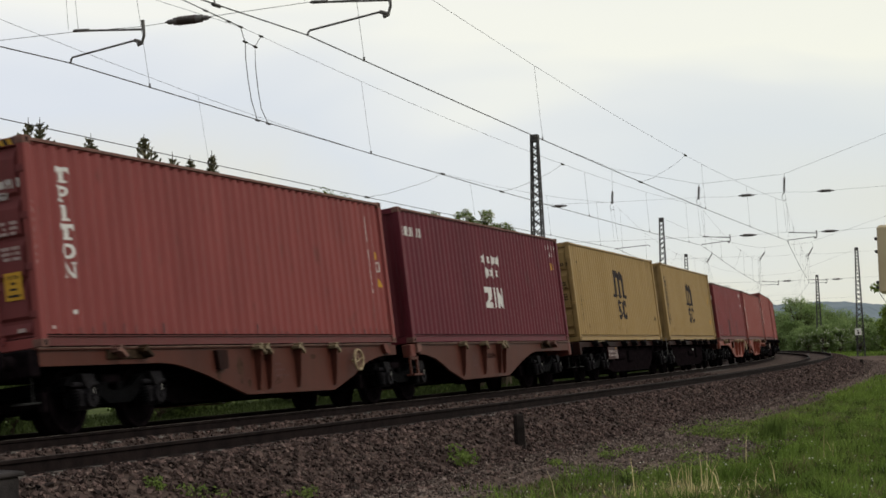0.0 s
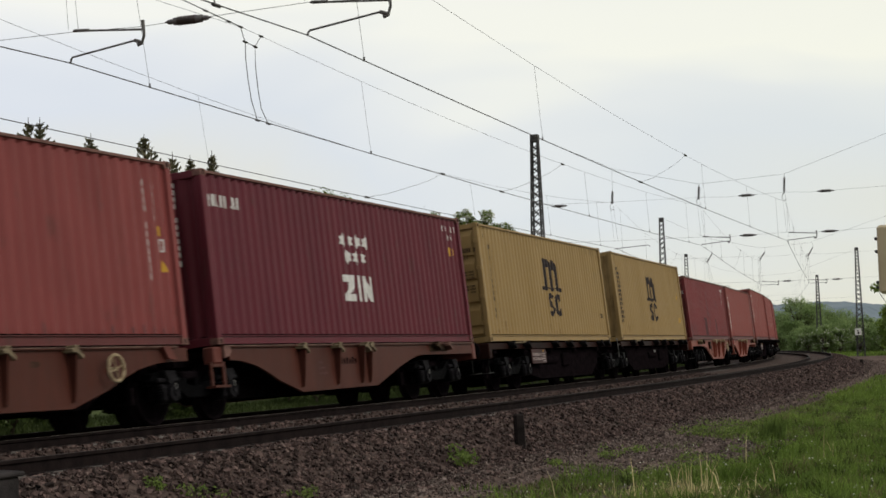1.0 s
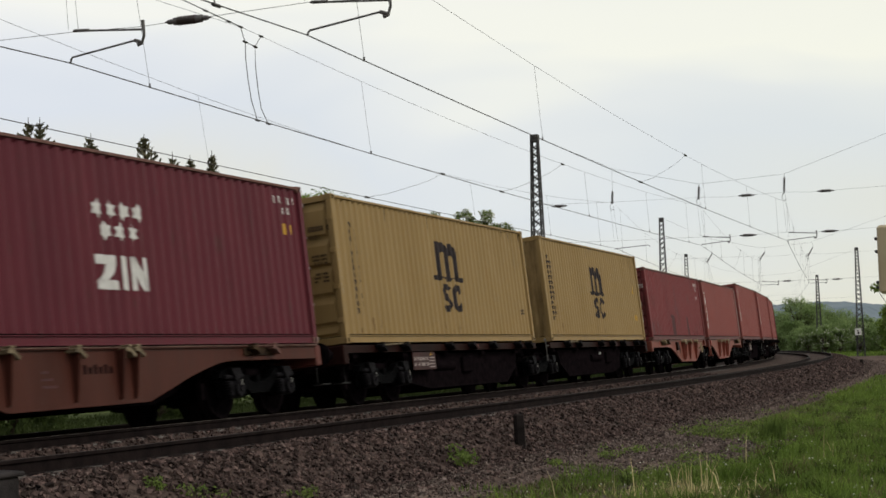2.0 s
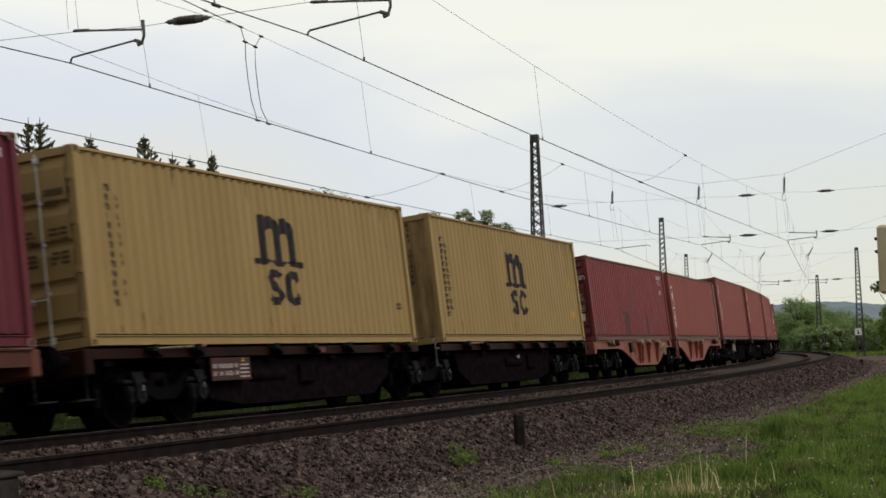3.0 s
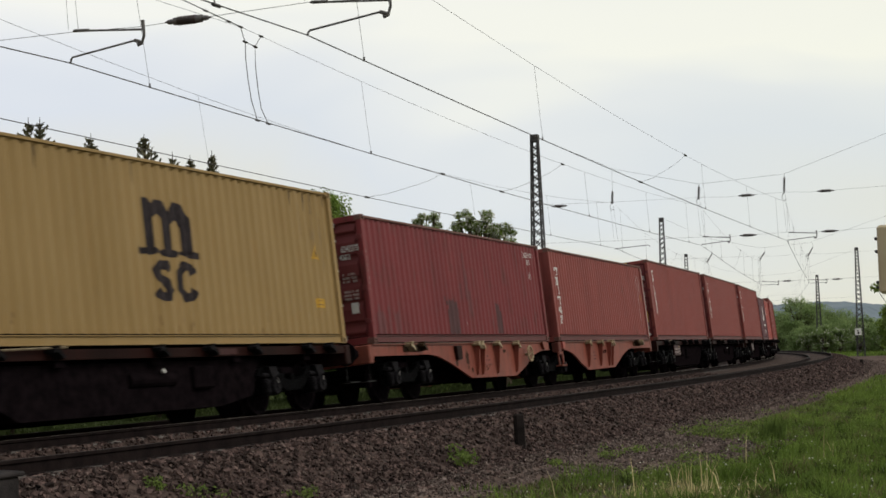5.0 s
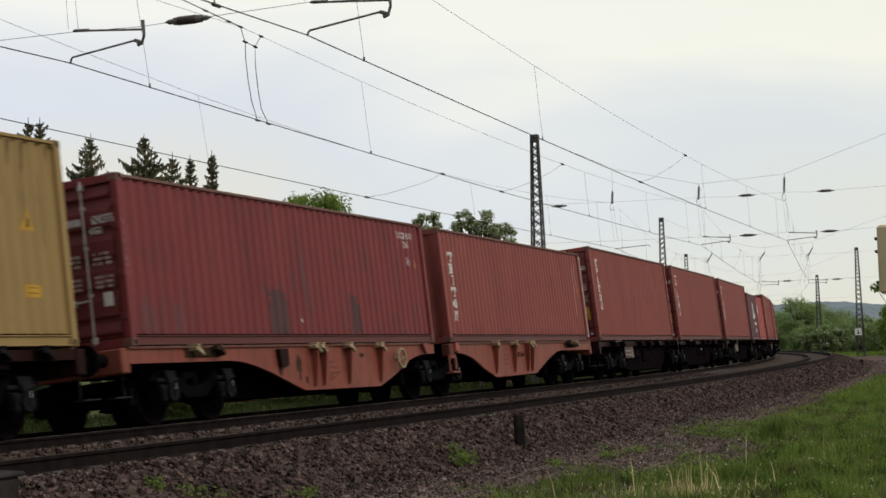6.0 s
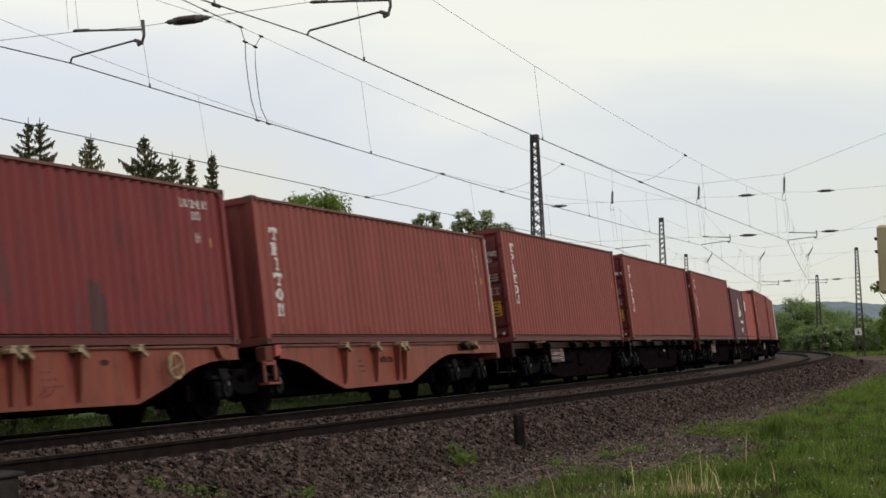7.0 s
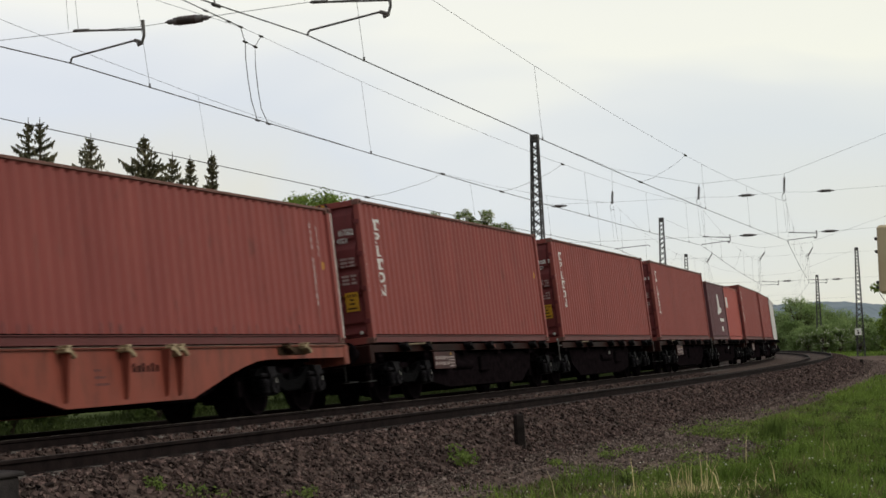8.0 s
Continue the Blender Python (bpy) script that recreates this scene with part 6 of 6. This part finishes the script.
def spruce(label, x, y, top, width, seed, forked=False, sparse=1.0, base=-0.6):
    rnd = random.Random(seed)
    root = thing("spruce", label, "tree", "spruces behind the line", pose(x, y, base))
    h = top - base
    bm = bmesh.new()
    tube(bm, (0, 0, -0.1), (0, 0, h * 0.72), 0.02 * h, 0.007 * h, n=8)
    leaders = [((0, 0), 0.0)] if not forked else [((-0.3, 0.1), 0.0), ((0.36, -0.1), -0.05), ((-1.0, 0.2), -2.3)]
    for (dx, dy), dz in leaders:
        tube(bm, (0, 0, h * 0.7), (dx, dy, h * 0.84 + dz * 0.5), 0.0065 * h, 0.004 * h, n=6)
        tube(bm, (dx, dy, h * 0.84 + dz * 0.5), (dx, dy, h + dz), 0.004 * h, 0.0012 * h, n=5)
    vs, ts = [], []

    def spray(p, d, ln, droop):
        """A twig with needle blades on both sides."""
        d = d.normalized()
        side = d.cross(Vector((0, 0, 1))).normalized()
        n = max(3, int(ln / 0.13))
        for i in range(n):
            u = (i + 0.6) / n
            c = p + d * ln * u + Vector((0, 0, -droop * u * u + 0.25 * ln * u ** 3))
            for sg in (-1, 1):
                w = 0.21 * (1.15 - u) + 0.06
                tip = c + side * sg * w * rnd.uniform(0.6, 1.1) + d * 0.13 + Vector((0, 0, rnd.uniform(-0.16, 0.1)))
                k = len(vs)
                vs.extend([c - d * 0.07, c + d * 0.07 + Vector((0, 0, rnd.uniform(-0.02, 0.07))), tip])
                ts.append((k, k + 1, k + 2))
            k = len(vs)
            vs.extend([c - d * 0.08, c + d * 0.1, c + Vector((rnd.uniform(-0.05, 0.05), rnd.uniform(-0.05, 0.05), -0.2 - 0.1 * rnd.random()))])
            ts.append((k, k + 1, k + 2))

    for (dx, dy), dz in leaders:
        whorls = int(30 * sparse)
        for wv in range(whorls):
            u = (wv + 0.5) / whorls
            z = h + dz - 0.35 - (h * 0.8) * u ** 1.15
            ln = 0.12 + width / 2 * min(1.0, (u * 1.75)) ** 0.9 * rnd.uniform(0.7, 1.15) * (0.5 if forked and u < 0.05 else 1.2 if forked and u < 0.2 else 1)
            cx, cy = (dx, dy) if z > h * 0.84 + dz * 0.5 else (dx * 0.3, dy * 0.3)
            m = (4 if forked else 5) if u < 0.2 else 8
            off = rnd.uniform(0, 6.28)
            for q in range(m):
                if rnd.random() < 0.18:
                    continue
                a = off + 2 * math.pi * q / m + rnd.uniform(-0.25, 0.25)
                rise = 0.55 - 0.75 * u + rnd.uniform(-0.22, 0.25)
                L2 = ln * rnd.uniform(0.55, 1.25)
                d = Vector((math.cos(a), math.sin(a), rise))
                p = Vector((cx, cy, z))
                spray(p, d, L2, 0.15 * L2)
                if L2 > 0.8:
                    for b in (-0.6, 0.6):
                        d2 = Vector((math.cos(a + b), math.sin(a + b), rise * 0.7))
                        spray(p + d.normalized() * L2 * 0.45, d2, L2 * 0.45, 0.08)
    part("trunk", bm, BARK, root, "thin brown trunk with bare leader")
    bulk("needles", [tuple(v) for v in vs], ts, NEEDLE, root)
    return root


def build_trees():
    lab = "dark green spruce with pointed bare leader"
    spruce("old spruce with forked thin top", -21.35, 84, 14.15, 3.9, 1, forked=True, sparse=1.0)
    spruce(lab, -17.9, 82, 12.9, 6.0, 2, sparse=0.8)
    spruce("full dark green spruce", -14.8, 80, 12.5, 5.6, 3, sparse=1.1)
    spruce(lab, -13.9, 83, 11.95, 3.4, 4, sparse=0.85)
    spruce("small slim dark spruce tree", -13.45, 86, 12.15, 2.2, 5)
    spruce("slim dense dark spruce tree", -12.0, 84, 12.1, 1.8, 6, sparse=1.2)
    broad_tree("fresh green rounded broadleaf tree", -6.0, 76, 9.2, 5.4, 29, LEAF_LIGHT, 30000, 0.074, clumps=320, lumps=(0.05, 0.09), loose=1.9, ragged=0.025, low=0.25)
    broad_tree("thin leafy top of a young tree", -7.45, 78, 9.3, 1.3, 22, LEAF, 500, 0.12, clumps=10)
    broad_tree("flowering broadleaf tree with pale clusters", -0.65, 73, 7.85, 2.9, 23, LEAF, 9000, 0.07, 4600, clumps=110, lumps=(0.045, 0.08), loose=1.5, ragged=0.025)
    broad_tree("flowering broadleaf tree with pale clusters", 1.5, 75, 8.1, 3.1, 24, LEAF, 10500, 0.07, 5200, clumps=120, lumps=(0.045, 0.08), loose=1.5, ragged=0.025)
    broad_tree("small flowering tree beside the mast", 2.75, 75.5, 7.55, 1.6, 25, LEAF, 4200, 0.07, 2000, clumps=40, lumps=(0.1, 0.17), loose=1.5, ragged=0.03)
    rnd = random.Random(3)
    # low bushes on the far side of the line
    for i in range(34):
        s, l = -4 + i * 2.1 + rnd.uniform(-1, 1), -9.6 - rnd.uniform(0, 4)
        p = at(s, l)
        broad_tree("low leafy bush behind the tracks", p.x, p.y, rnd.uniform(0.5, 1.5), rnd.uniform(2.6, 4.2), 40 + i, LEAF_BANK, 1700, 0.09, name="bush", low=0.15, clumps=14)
    # the thicket outside the bend
    for i, (px, Y, top, wd) in enumerate([(52.8, 240, 8.0, 6.0), (49.6, 250, 6.4, 6.0), (55.2, 245, 7.7, 6.5), (58.4, 243, 6.4, 7.0), (62.5, 240, 5.0, 6.5), (65.5, 236, 3.9, 6.0), (51.0, 226, 3.4, 5.0),
                                          (54.8, 224, 4.0, 5.5), (58.3, 222, 3.7, 6.0), (61.5, 220, 3.2, 5.0), (68.5, 246, 3.6, 7.0), (47.0, 262, 6.0, 6.5), (44.5, 272, 5.2, 6.0), (46.5, 240, 3.6, 5.0), (50.5, 236, 4.6, 5.0), (56.5, 234, 4.8, 6.0)]):
        broad_tree("dense green thicket tree", px, Y, top, wd * 1.2, 70 + i, THICKET, 7600, 0.15, base=-0.3, low=0.02, clumps=90, lumps=(0.08, 0.14), loose=1.4, ragged=0.08, tumble=0.45)
    for i, (px, Y, top, wd) in enumerate([(47.8, 212, 2.4, 2.6), (49.6, 211, 3.4, 3.0), (51.6, 211, 3.1, 2.8), (54.6, 213, 4.2, 3.6), (57.4, 212, 3.2, 3.4)]):
        broad_tree("white flowering bush at the thicket's edge", px, Y, top, wd, 90 + i, THICKET, 3600, 0.12, 420 if i < 3 else 160, base=-0.3, name="bush", low=0.05, clumps=30, lumps=(0.08, 0.15), loose=1.4, ragged=0.12, tumble=0.5)
    for i, (X, Y, top, wd) in enumerate([(43.2, 150, 6.2, 5.0), (47.5, 156, 7.5, 6.5), (49.0, 172, 4.6, 5.0)]):
        broad_tree("leafy broadleaf tree at the meadow's edge", X, Y, top, wd, 110 + i, LEAF_LIGHT, 7000, 0.14, base=-0.4, low=0.1, clumps=60, lumps=(0.06, 0.12), loose=1.5, ragged=0.12)


def blades(name, spots, high, wide, mat, seed, lean=0.35, parent=None):
    rng = np.random.default_rng(seed)
    n = len(spots)
    spots = np.asarray(spots, float)
    a = rng.uniform(0, 2 * np.pi, n)
    h = high * rng.uniform(0.45, 1.25, n)
    side = np.stack([np.cos(a), np.sin(a), 0 * a], -1) * wide * rng.uniform(0.6, 1.3, n)[:, None]
    b = rng.uniform(0, 2 * np.pi, n)
    bend = np.stack([np.cos(b), np.sin(b), 0 * b], -1) * (lean * h * rng.uniform(0.1, 1.0, n))[:, None]
    up = np.stack([0 * h, 0 * h, h], -1)
    v = np.stack([spots - side, spots + side, spots + bend * 0.35 + up * 0.6 + side * 0.7, spots + bend * 0.35 + up * 0.6 - side * 0.7, spots + bend + up], 1)
    t = np.array([(0, 1, 2), (0, 2, 3), (3, 2, 4)])[None] + 5 * np.arange(n)[:, None, None]
    return bulk(name, v.reshape(-1, 3), t.reshape(-1, 3), mat, parent)


def meadow_spots(n, s0, s1, l0, l1, seed, z=-0.6, near=1.0, thin=None):
    rng = np.random.default_rng(seed)
    s = s0 + (s1 - s0) * rng.random(n) ** near
    l = l0 + (l1 - l0) * rng.random(n)
    a = PHI0 + s / R
    p = np.stack([CENTRE.x + (R + l) * np.sin(a), CENTRE.y - (R + l) * np.cos(a), 0 * s + z], -1)
    if thin:
        keep = np.array([noise.noise(Vector((q[0] * 0.9, q[1] * 0.9, seed))) > thin for q in p])
        p, l = p[keep], l[keep]
    p[:, 2] = np.maximum(np.interp(l, [q[0] for q in PROFILE], [q[1] for q in PROFILE]), z)
    return p


def off_path(p):
    """Only the spots outside the bare service path."""
    d = p[:, :2] - np.array([CENTRE.x, CENTRE.y])
    s = (np.arctan2(d[:, 0], -d[:, 1]) - PHI0) * R
    l = np.hypot(d[:, 0], d[:, 1]) - R
    return p[(s < 46) | (l > np.interp(s, [46, 58, 66, 76, 90, 156], [8.3, 9.4, 11.5, 17, 24, 30]))]


def off_patch(p):
    """Leaves the bare gravel tongue free."""
    d = p[:, :2] - np.array([CENTRE.x, CENTRE.y])
    s = (np.arctan2(d[:, 0], -d[:, 1]) - PHI0) * R
    l = np.hypot(d[:, 0], d[:, 1]) - R
    inside = ((s + 0.5) / 4.2) ** 2 + ((l - 8.25) / 1.2) ** 2
    rng = np.random.default_rng(77)
    return p[inside > 0.7 + 0.5 * rng.random(len(p))]


def build_grass():
    tagged(blades("grass", off_patch(meadow_spots(120000, -14, 26, 7.9, 15.5, 1, near=1.2)), 0.085, 0.006, GRASS, 2, lean=1.1), "fresh green meadow grass", "grass", kind="stuff")
    tagged(blades("tall_grass", off_patch(meadow_spots(60000, -14, 26, 8.2, 15.5, 61, near=1.2, thin=0.12)), 0.17, 0.004, GRASS, 62, lean=0.9), "taller grass in uneven patches", "grass", kind="stuff")
    tagged(blades("tall_grass", off_patch(meadow_spots(40000, -14, 26, 8.6, 15.5, 63, near=1.2, thin=0.28)), 0.27, 0.0035, GRASS, 64, lean=0.8), "tall seeding grass in patches", "grass", kind="stuff")
    tagged(blades("grass", off_path(meadow_spots(34000, 20, 90, 7.9, 16, 3, near=1.4)), 0.2, 0.012, GRASS, 4, lean=0.8), "fresh green meadow grass", "grass", kind="stuff")
    tagged(blades("grass", meadow_spots(12000, 150, 235, 8.6, 34, 5), 0.3, 0.05, GRASS, 6), "far meadow grass", "grass", kind="stuff")
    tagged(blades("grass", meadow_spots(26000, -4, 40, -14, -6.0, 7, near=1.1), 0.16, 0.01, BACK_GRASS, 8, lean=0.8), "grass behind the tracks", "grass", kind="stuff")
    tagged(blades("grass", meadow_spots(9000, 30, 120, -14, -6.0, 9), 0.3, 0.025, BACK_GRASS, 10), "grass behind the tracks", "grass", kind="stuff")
    tagged(blades("grass_tufts", meadow_spots(9000, -13, 30, 7.35, 8.4, 11, thin=0.25), 0.09, 0.007, GRASS, 12), "grass tufts creeping onto the gravel", "grass", kind="stuff")
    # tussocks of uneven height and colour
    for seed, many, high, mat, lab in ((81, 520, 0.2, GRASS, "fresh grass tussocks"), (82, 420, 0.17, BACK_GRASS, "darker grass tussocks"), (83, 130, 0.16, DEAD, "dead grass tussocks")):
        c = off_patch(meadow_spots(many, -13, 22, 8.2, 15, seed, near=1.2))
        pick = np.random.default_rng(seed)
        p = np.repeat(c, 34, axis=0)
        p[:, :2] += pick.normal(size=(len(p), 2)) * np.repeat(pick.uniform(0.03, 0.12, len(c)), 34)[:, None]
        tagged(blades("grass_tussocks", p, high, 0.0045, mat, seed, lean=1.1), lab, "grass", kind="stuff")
    # dry stalks
    rng = np.random.default_rng(4)
    heads = []
    for s, l, n in ((-6.75, 9.95, 11), (-6.6, 10.1, 7), (-6.9, 10.4, 4), (-7.2, 8.65, 1), (-7.3, 9.3, 3), (-7.2, 9.55, 2), (-2.8, 9.93, 1), (-1.2, 10.6, 3), (-0.9, 10.75, 2), (-6.2, 10.6, 2)):
        c = at(s, l, -0.6)
        for _ in range(n):
            heads.append((c.x + rng.normal() * 0.09, c.y + rng.normal() * 0.09, -0.6))
    tagged(blades("dry_stalks", heads, 0.43, 0.0055, STRAW, 13, lean=0.45), "pale dry grass stalks", "grass", kind="stuff")
    tagged(blades("dead_grass", off_patch(meadow_spots(30000, -14, 20, 7.9, 15, 68, near=1.2, thin=-0.15)), 0.1, 0.005, DEAD, 69, lean=1.4), "dead brown grass among the green", "grass", kind="stuff")
    # a low dead mat round the stalks, and a dark tuft
    mat = []
    for s, l, n, w in ((-6.7, 9.85, 160, 0.2), (-7.0, 9.5, 90, 0.25), (-6.6, 10.4, 70, 0.25)):
        c = at(s, l, -0.6)
        mat += [(c.x + rng.normal() * w, c.y + rng.normal() * w, -0.6) for _ in range(n)]
    tagged(blades("dry_grass", mat, 0.17, 0.004, STRAW, 66, lean=1.2), "pale dead grass mat", "grass", kind="stuff")
    c = at(2.7, 9.2, -0.6)
    tagged(blades("grass_tuft", [(c.x + rng.normal() * 0.1, c.y + rng.normal() * 0.1, -0.6) for _ in range(520)], 0.42, 0.007, LEAF, 67, lean=0.4), "tall dark green grass tuft", "grass", kind="stuff")
    # small white flowers
    p = meadow_spots(260, -13, 2, 8.4, 14, 15)
    p[:, 2] += rng.uniform(0.08, 0.24, len(p))
    tagged(stones("meadow_flowers", p, 0.01, BLOSSOM), "tiny white meadow flowers", "flowers", kind="stuff")
    # broad-leaved clumps in the grass
    c = meadow_spots(360, -12, 30, 8.6, 15, 51)
    c[:, 2] += 0.05
    v, t = leaf_cloud(c, np.random.default_rng(8).uniform(0.06, 0.24, len(c)), 24000, 0.024, 52, flat=0.5)
    v[:, 2] = np.maximum(v[:, 2], -0.6)
    tagged(bulk("meadow_clumps", v, t, LEAF, None), "broad-leaved green clumps in the meadow", "plants", kind="stuff")
    # leafy weeds on the ballast
    for i, (s, l, w, h) in enumerate(((-5.05, 6.66, 0.4, 0.3), (-11.2, 6.06, 0.2, 0.12), (-10.95, 6.22, 0.3, 0.1), (-10.65, 6.38, 0.4, 0.08), (-9.3, 6.55, 0.3, 0.08),
                                      (3.7, 8.1, 0.6, 0.3), (3.8, 7.6, 0.6, 0.14), (4.4, 8.5, 0.6, 0.24), (-1.9, 7.7, 0.3, 0.24), (-0.6, 7.7, 0.3, 0.12), (-3.4, 7.3, 0.2, 0.08), (2.9, 8.5, 0.5, 0.2), (1.9, 9.4, 0.8, 0.14))):
        c = at(s, l, max(bed_z(l), -0.6))
        root = thing("weed", "bright green leafy weed growing in the ballast", "weed", "weeds beside the line", pose(c.x, c.y, c.z))
        rnd = random.Random(i)
        cs = [(rnd.uniform(-w, w) / 2, rnd.uniform(-w, w) / 2, h * rnd.uniform(0.2, 0.8)) for _ in range(9)]
        v, t = leaf_cloud(cs, [w * 0.26] * 9, 190 if i == 0 else 170 if i < 5 or i > 7 else 520, 0.032 if i == 0 else 0.02, 30 + i)
        v[:, 2] = np.maximum(v[:, 2], 0.0)
        bulk("leaves", v, t, LEAF, root)
        bm = bmesh.new()
        for q in cs:
            tube(bm, (q[0] * 0.3, q[1] * 0.3, -0.03), q, 0.006, 0.003, n=4)
        part("stem", bm, LEAF, root)


# ---- small things beside the line, far hills ----
def build_small():
    c = at(-2.2, 6.46, -0.36)
    root = thing("marker_post", "short dark weathered concrete marker post leaning in ballast", "post", "", pose(c.x, c.y, c.z, 0, -2, 20))
    bm = bmesh.new()
    box(bm, -0.075, 0.075, -0.06, 0.06, -0.3, 0.5, 0.02)
    for v in bm.verts:
        if v.co.z > 0.3:
            v.co.x *= 0.9
            v.co.y *= 0.9
    part("shaft", bm, DARK_CONCRETE, root)
    bm = bmesh.new()
    box(bm, -0.11, 0.13, -0.11, 0.1, -0.32, -0.02, 0.03)
    part("footing", bm, DARK_CONCRETE, root)
    root = thing("cable_box", "dark concrete cable pit with a lid", "cable pit", "", place(-13.1, 5.75, 0))
    bm = bmesh.new()
    box(bm, -1.0, -0.03, -0.3, 0.3, -0.5, 0.16, 0.02)
    part("body", bm, PIT, root)
    bm = bmesh.new()
    box(bm, -1.02, 0.0, -0.33, 0.33, 0.17, 0.21, 0.012)
    for v in bm.verts:
        v.co.z += 0.03 * v.co.x + 0.012 * math.sin(9 * v.co.x + 5 * v.co.y)
    part("lid", bm, PIT, root)
    c = at(84.3, 6.75, -0.5)
    root = thing("marker_post", "small dark stump on the ballast slope", "post", "", pose(c.x, c.y, c.z))
    bm = bmesh.new()
    box(bm, -0.1, 0.1, -0.1, 0.1, -0.2, 0.32, 0.03)
    part("shaft", bm, DARK_CONCRETE, root)
    # cream case fixed to the mast at the meadow's edge
    root = thing("mast_case", "cream painted flat steel case on a lattice mast", "cabinet", "", place(ROWS[1], 12.8, 0))
    bm = bmesh.new()
    box(bm, -0.62, -0.34, -0.1, 0.98, 1.57, 2.37, 0.03)
    part("case", bm, CREAM, root)
    bm = bmesh.new()
    for z in (1.7, 1.76, 2.12, 2.27):
        box(bm, -0.56, -0.4, 0.97, 1.015, z - 0.07, z - 0.035, 0.006)
    part("clip", bm, MAST_STEEL, root)
    bm = bmesh.new()
    for z in (1.75, 2.3):
        box(bm, -0.36, -0.15, -0.2, 0.2, z, z + 0.05)
    part("bracket", bm, MAST_STEEL, root)


def build_hills():
    for k, (Y, x0, x1, zz, seed) in enumerate(((2300, -900, 1500, 74, 1), (2900, -1500, 2300, 84, 2))):
        vs, fs, n = [], [], 420
        for i in range(n + 1):
            u = i / n
            X = x0 + (x1 - x0) * u
            env = math.sin(math.pi * u) ** 0.4
            h = zz * env * (0.88 + 0.22 * noise.noise(Vector((X * 0.004, seed, 0))) + 0.035 * noise.noise(Vector((X * 0.035, seed, 1))) + 0.03 * noise.noise(Vector((X * 0.11, seed, 1))))
            for q, (dy, f) in enumerate(((0, -0.1), (120, 0.45), (260, 0.8), (420, 1.0), (900, 0.2))):
                vs.append((X + 10 * noise.noise(Vector((X * 0.01, q, seed))), Y + dy, max(-8, h * f) if q else -8))
        for i in range(n):
            for q in range(4):
                a = i * 5 + q
                fs.append((a, a + 5, a + 6, a + 1))
        tagged(raw("backdrop_hill", vs, fs, HILL), "far wooded hills in hazy blue-green", "hill", kind="structure")


build_ground()
bed = build_bed()
build_dirt()
build_track(4.11, 0.117, "empty curved track with rusty rails on concrete sleepers")
build_track(0.0, 0.0, "curved canted track that carries the container train")
build_track(-4.0, -0.2, "curved track with rusty rails next to the grass")
build_train()
build_overhead()
build_hills()
build_trees()
build_small()
build_grass()
build_stones(bed)


def build_insect():
    """A bumblebee that flies past, high over the meadow."""
    root = thing("flying_insect", "small dark bumblebee flying with spread wings", "insect")
    bm = bmesh.new()
    bmesh.ops.create_uvsphere(bm, u_segments=10, v_segments=6, radius=1.0, matrix=Matrix.Diagonal((0.005, 0.003, 0.003, 1.0)))
    part("body", bm, NEAR_BLACK, root)
    bm = bmesh.new()
    bmesh.ops.create_uvsphere(bm, u_segments=8, v_segments=5, radius=0.002, matrix=Matrix.Translation((0.0055, 0, 0)))
    part("head", bm, NEAR_BLACK, root)
    for sg in (-1, 1):
        bm = bmesh.new()
        prism(bm, [(-0.002, 0.0), (0.002, 0.0), (0.0026, 0.005), (0.0, 0.007), (-0.0026, 0.0045)], -0.0002, 0.0002)
        wing = part("wing", bm, ARM_STEEL, root, "pale thin wing")
        wing.matrix_basis = pose(0.001, sg * 0.002, 0.002, sg * -60, 0, 0)
    return root


INSECT = build_insect()
BEE_START, BEE_SPEED = (-0.4695, 15.567, 2.2902), (0.3241, -2.2424, -0.0364)


def motions():
    """The train rolls round the bend towards the meadow; its wheels turn."""
    times = [0.5 * i for i in range(17)]
    for ob, s, z in TRAIN:
        walk(ob, [(t, ride(s - gone(t)) @ Matrix.Translation((0, 0, z))) for t in times])
    a, v = Vector(BEE_START), Vector(BEE_SPEED)
    walk(INSECT, [(t, pose(*(a + v * t), 0, 0, -81.8)) for t in times])
    turns = [i / 15 for i in range(121)]
    spin = np.interp(turns, times, [gone(t) for t in times])
    for w, dx in WHEELS:
        walk(w, [(t, pose(dx, 0, 0.46, 0, -math.degrees(d / 0.46), 0)) for t, d in zip(turns, spin)])


motions()
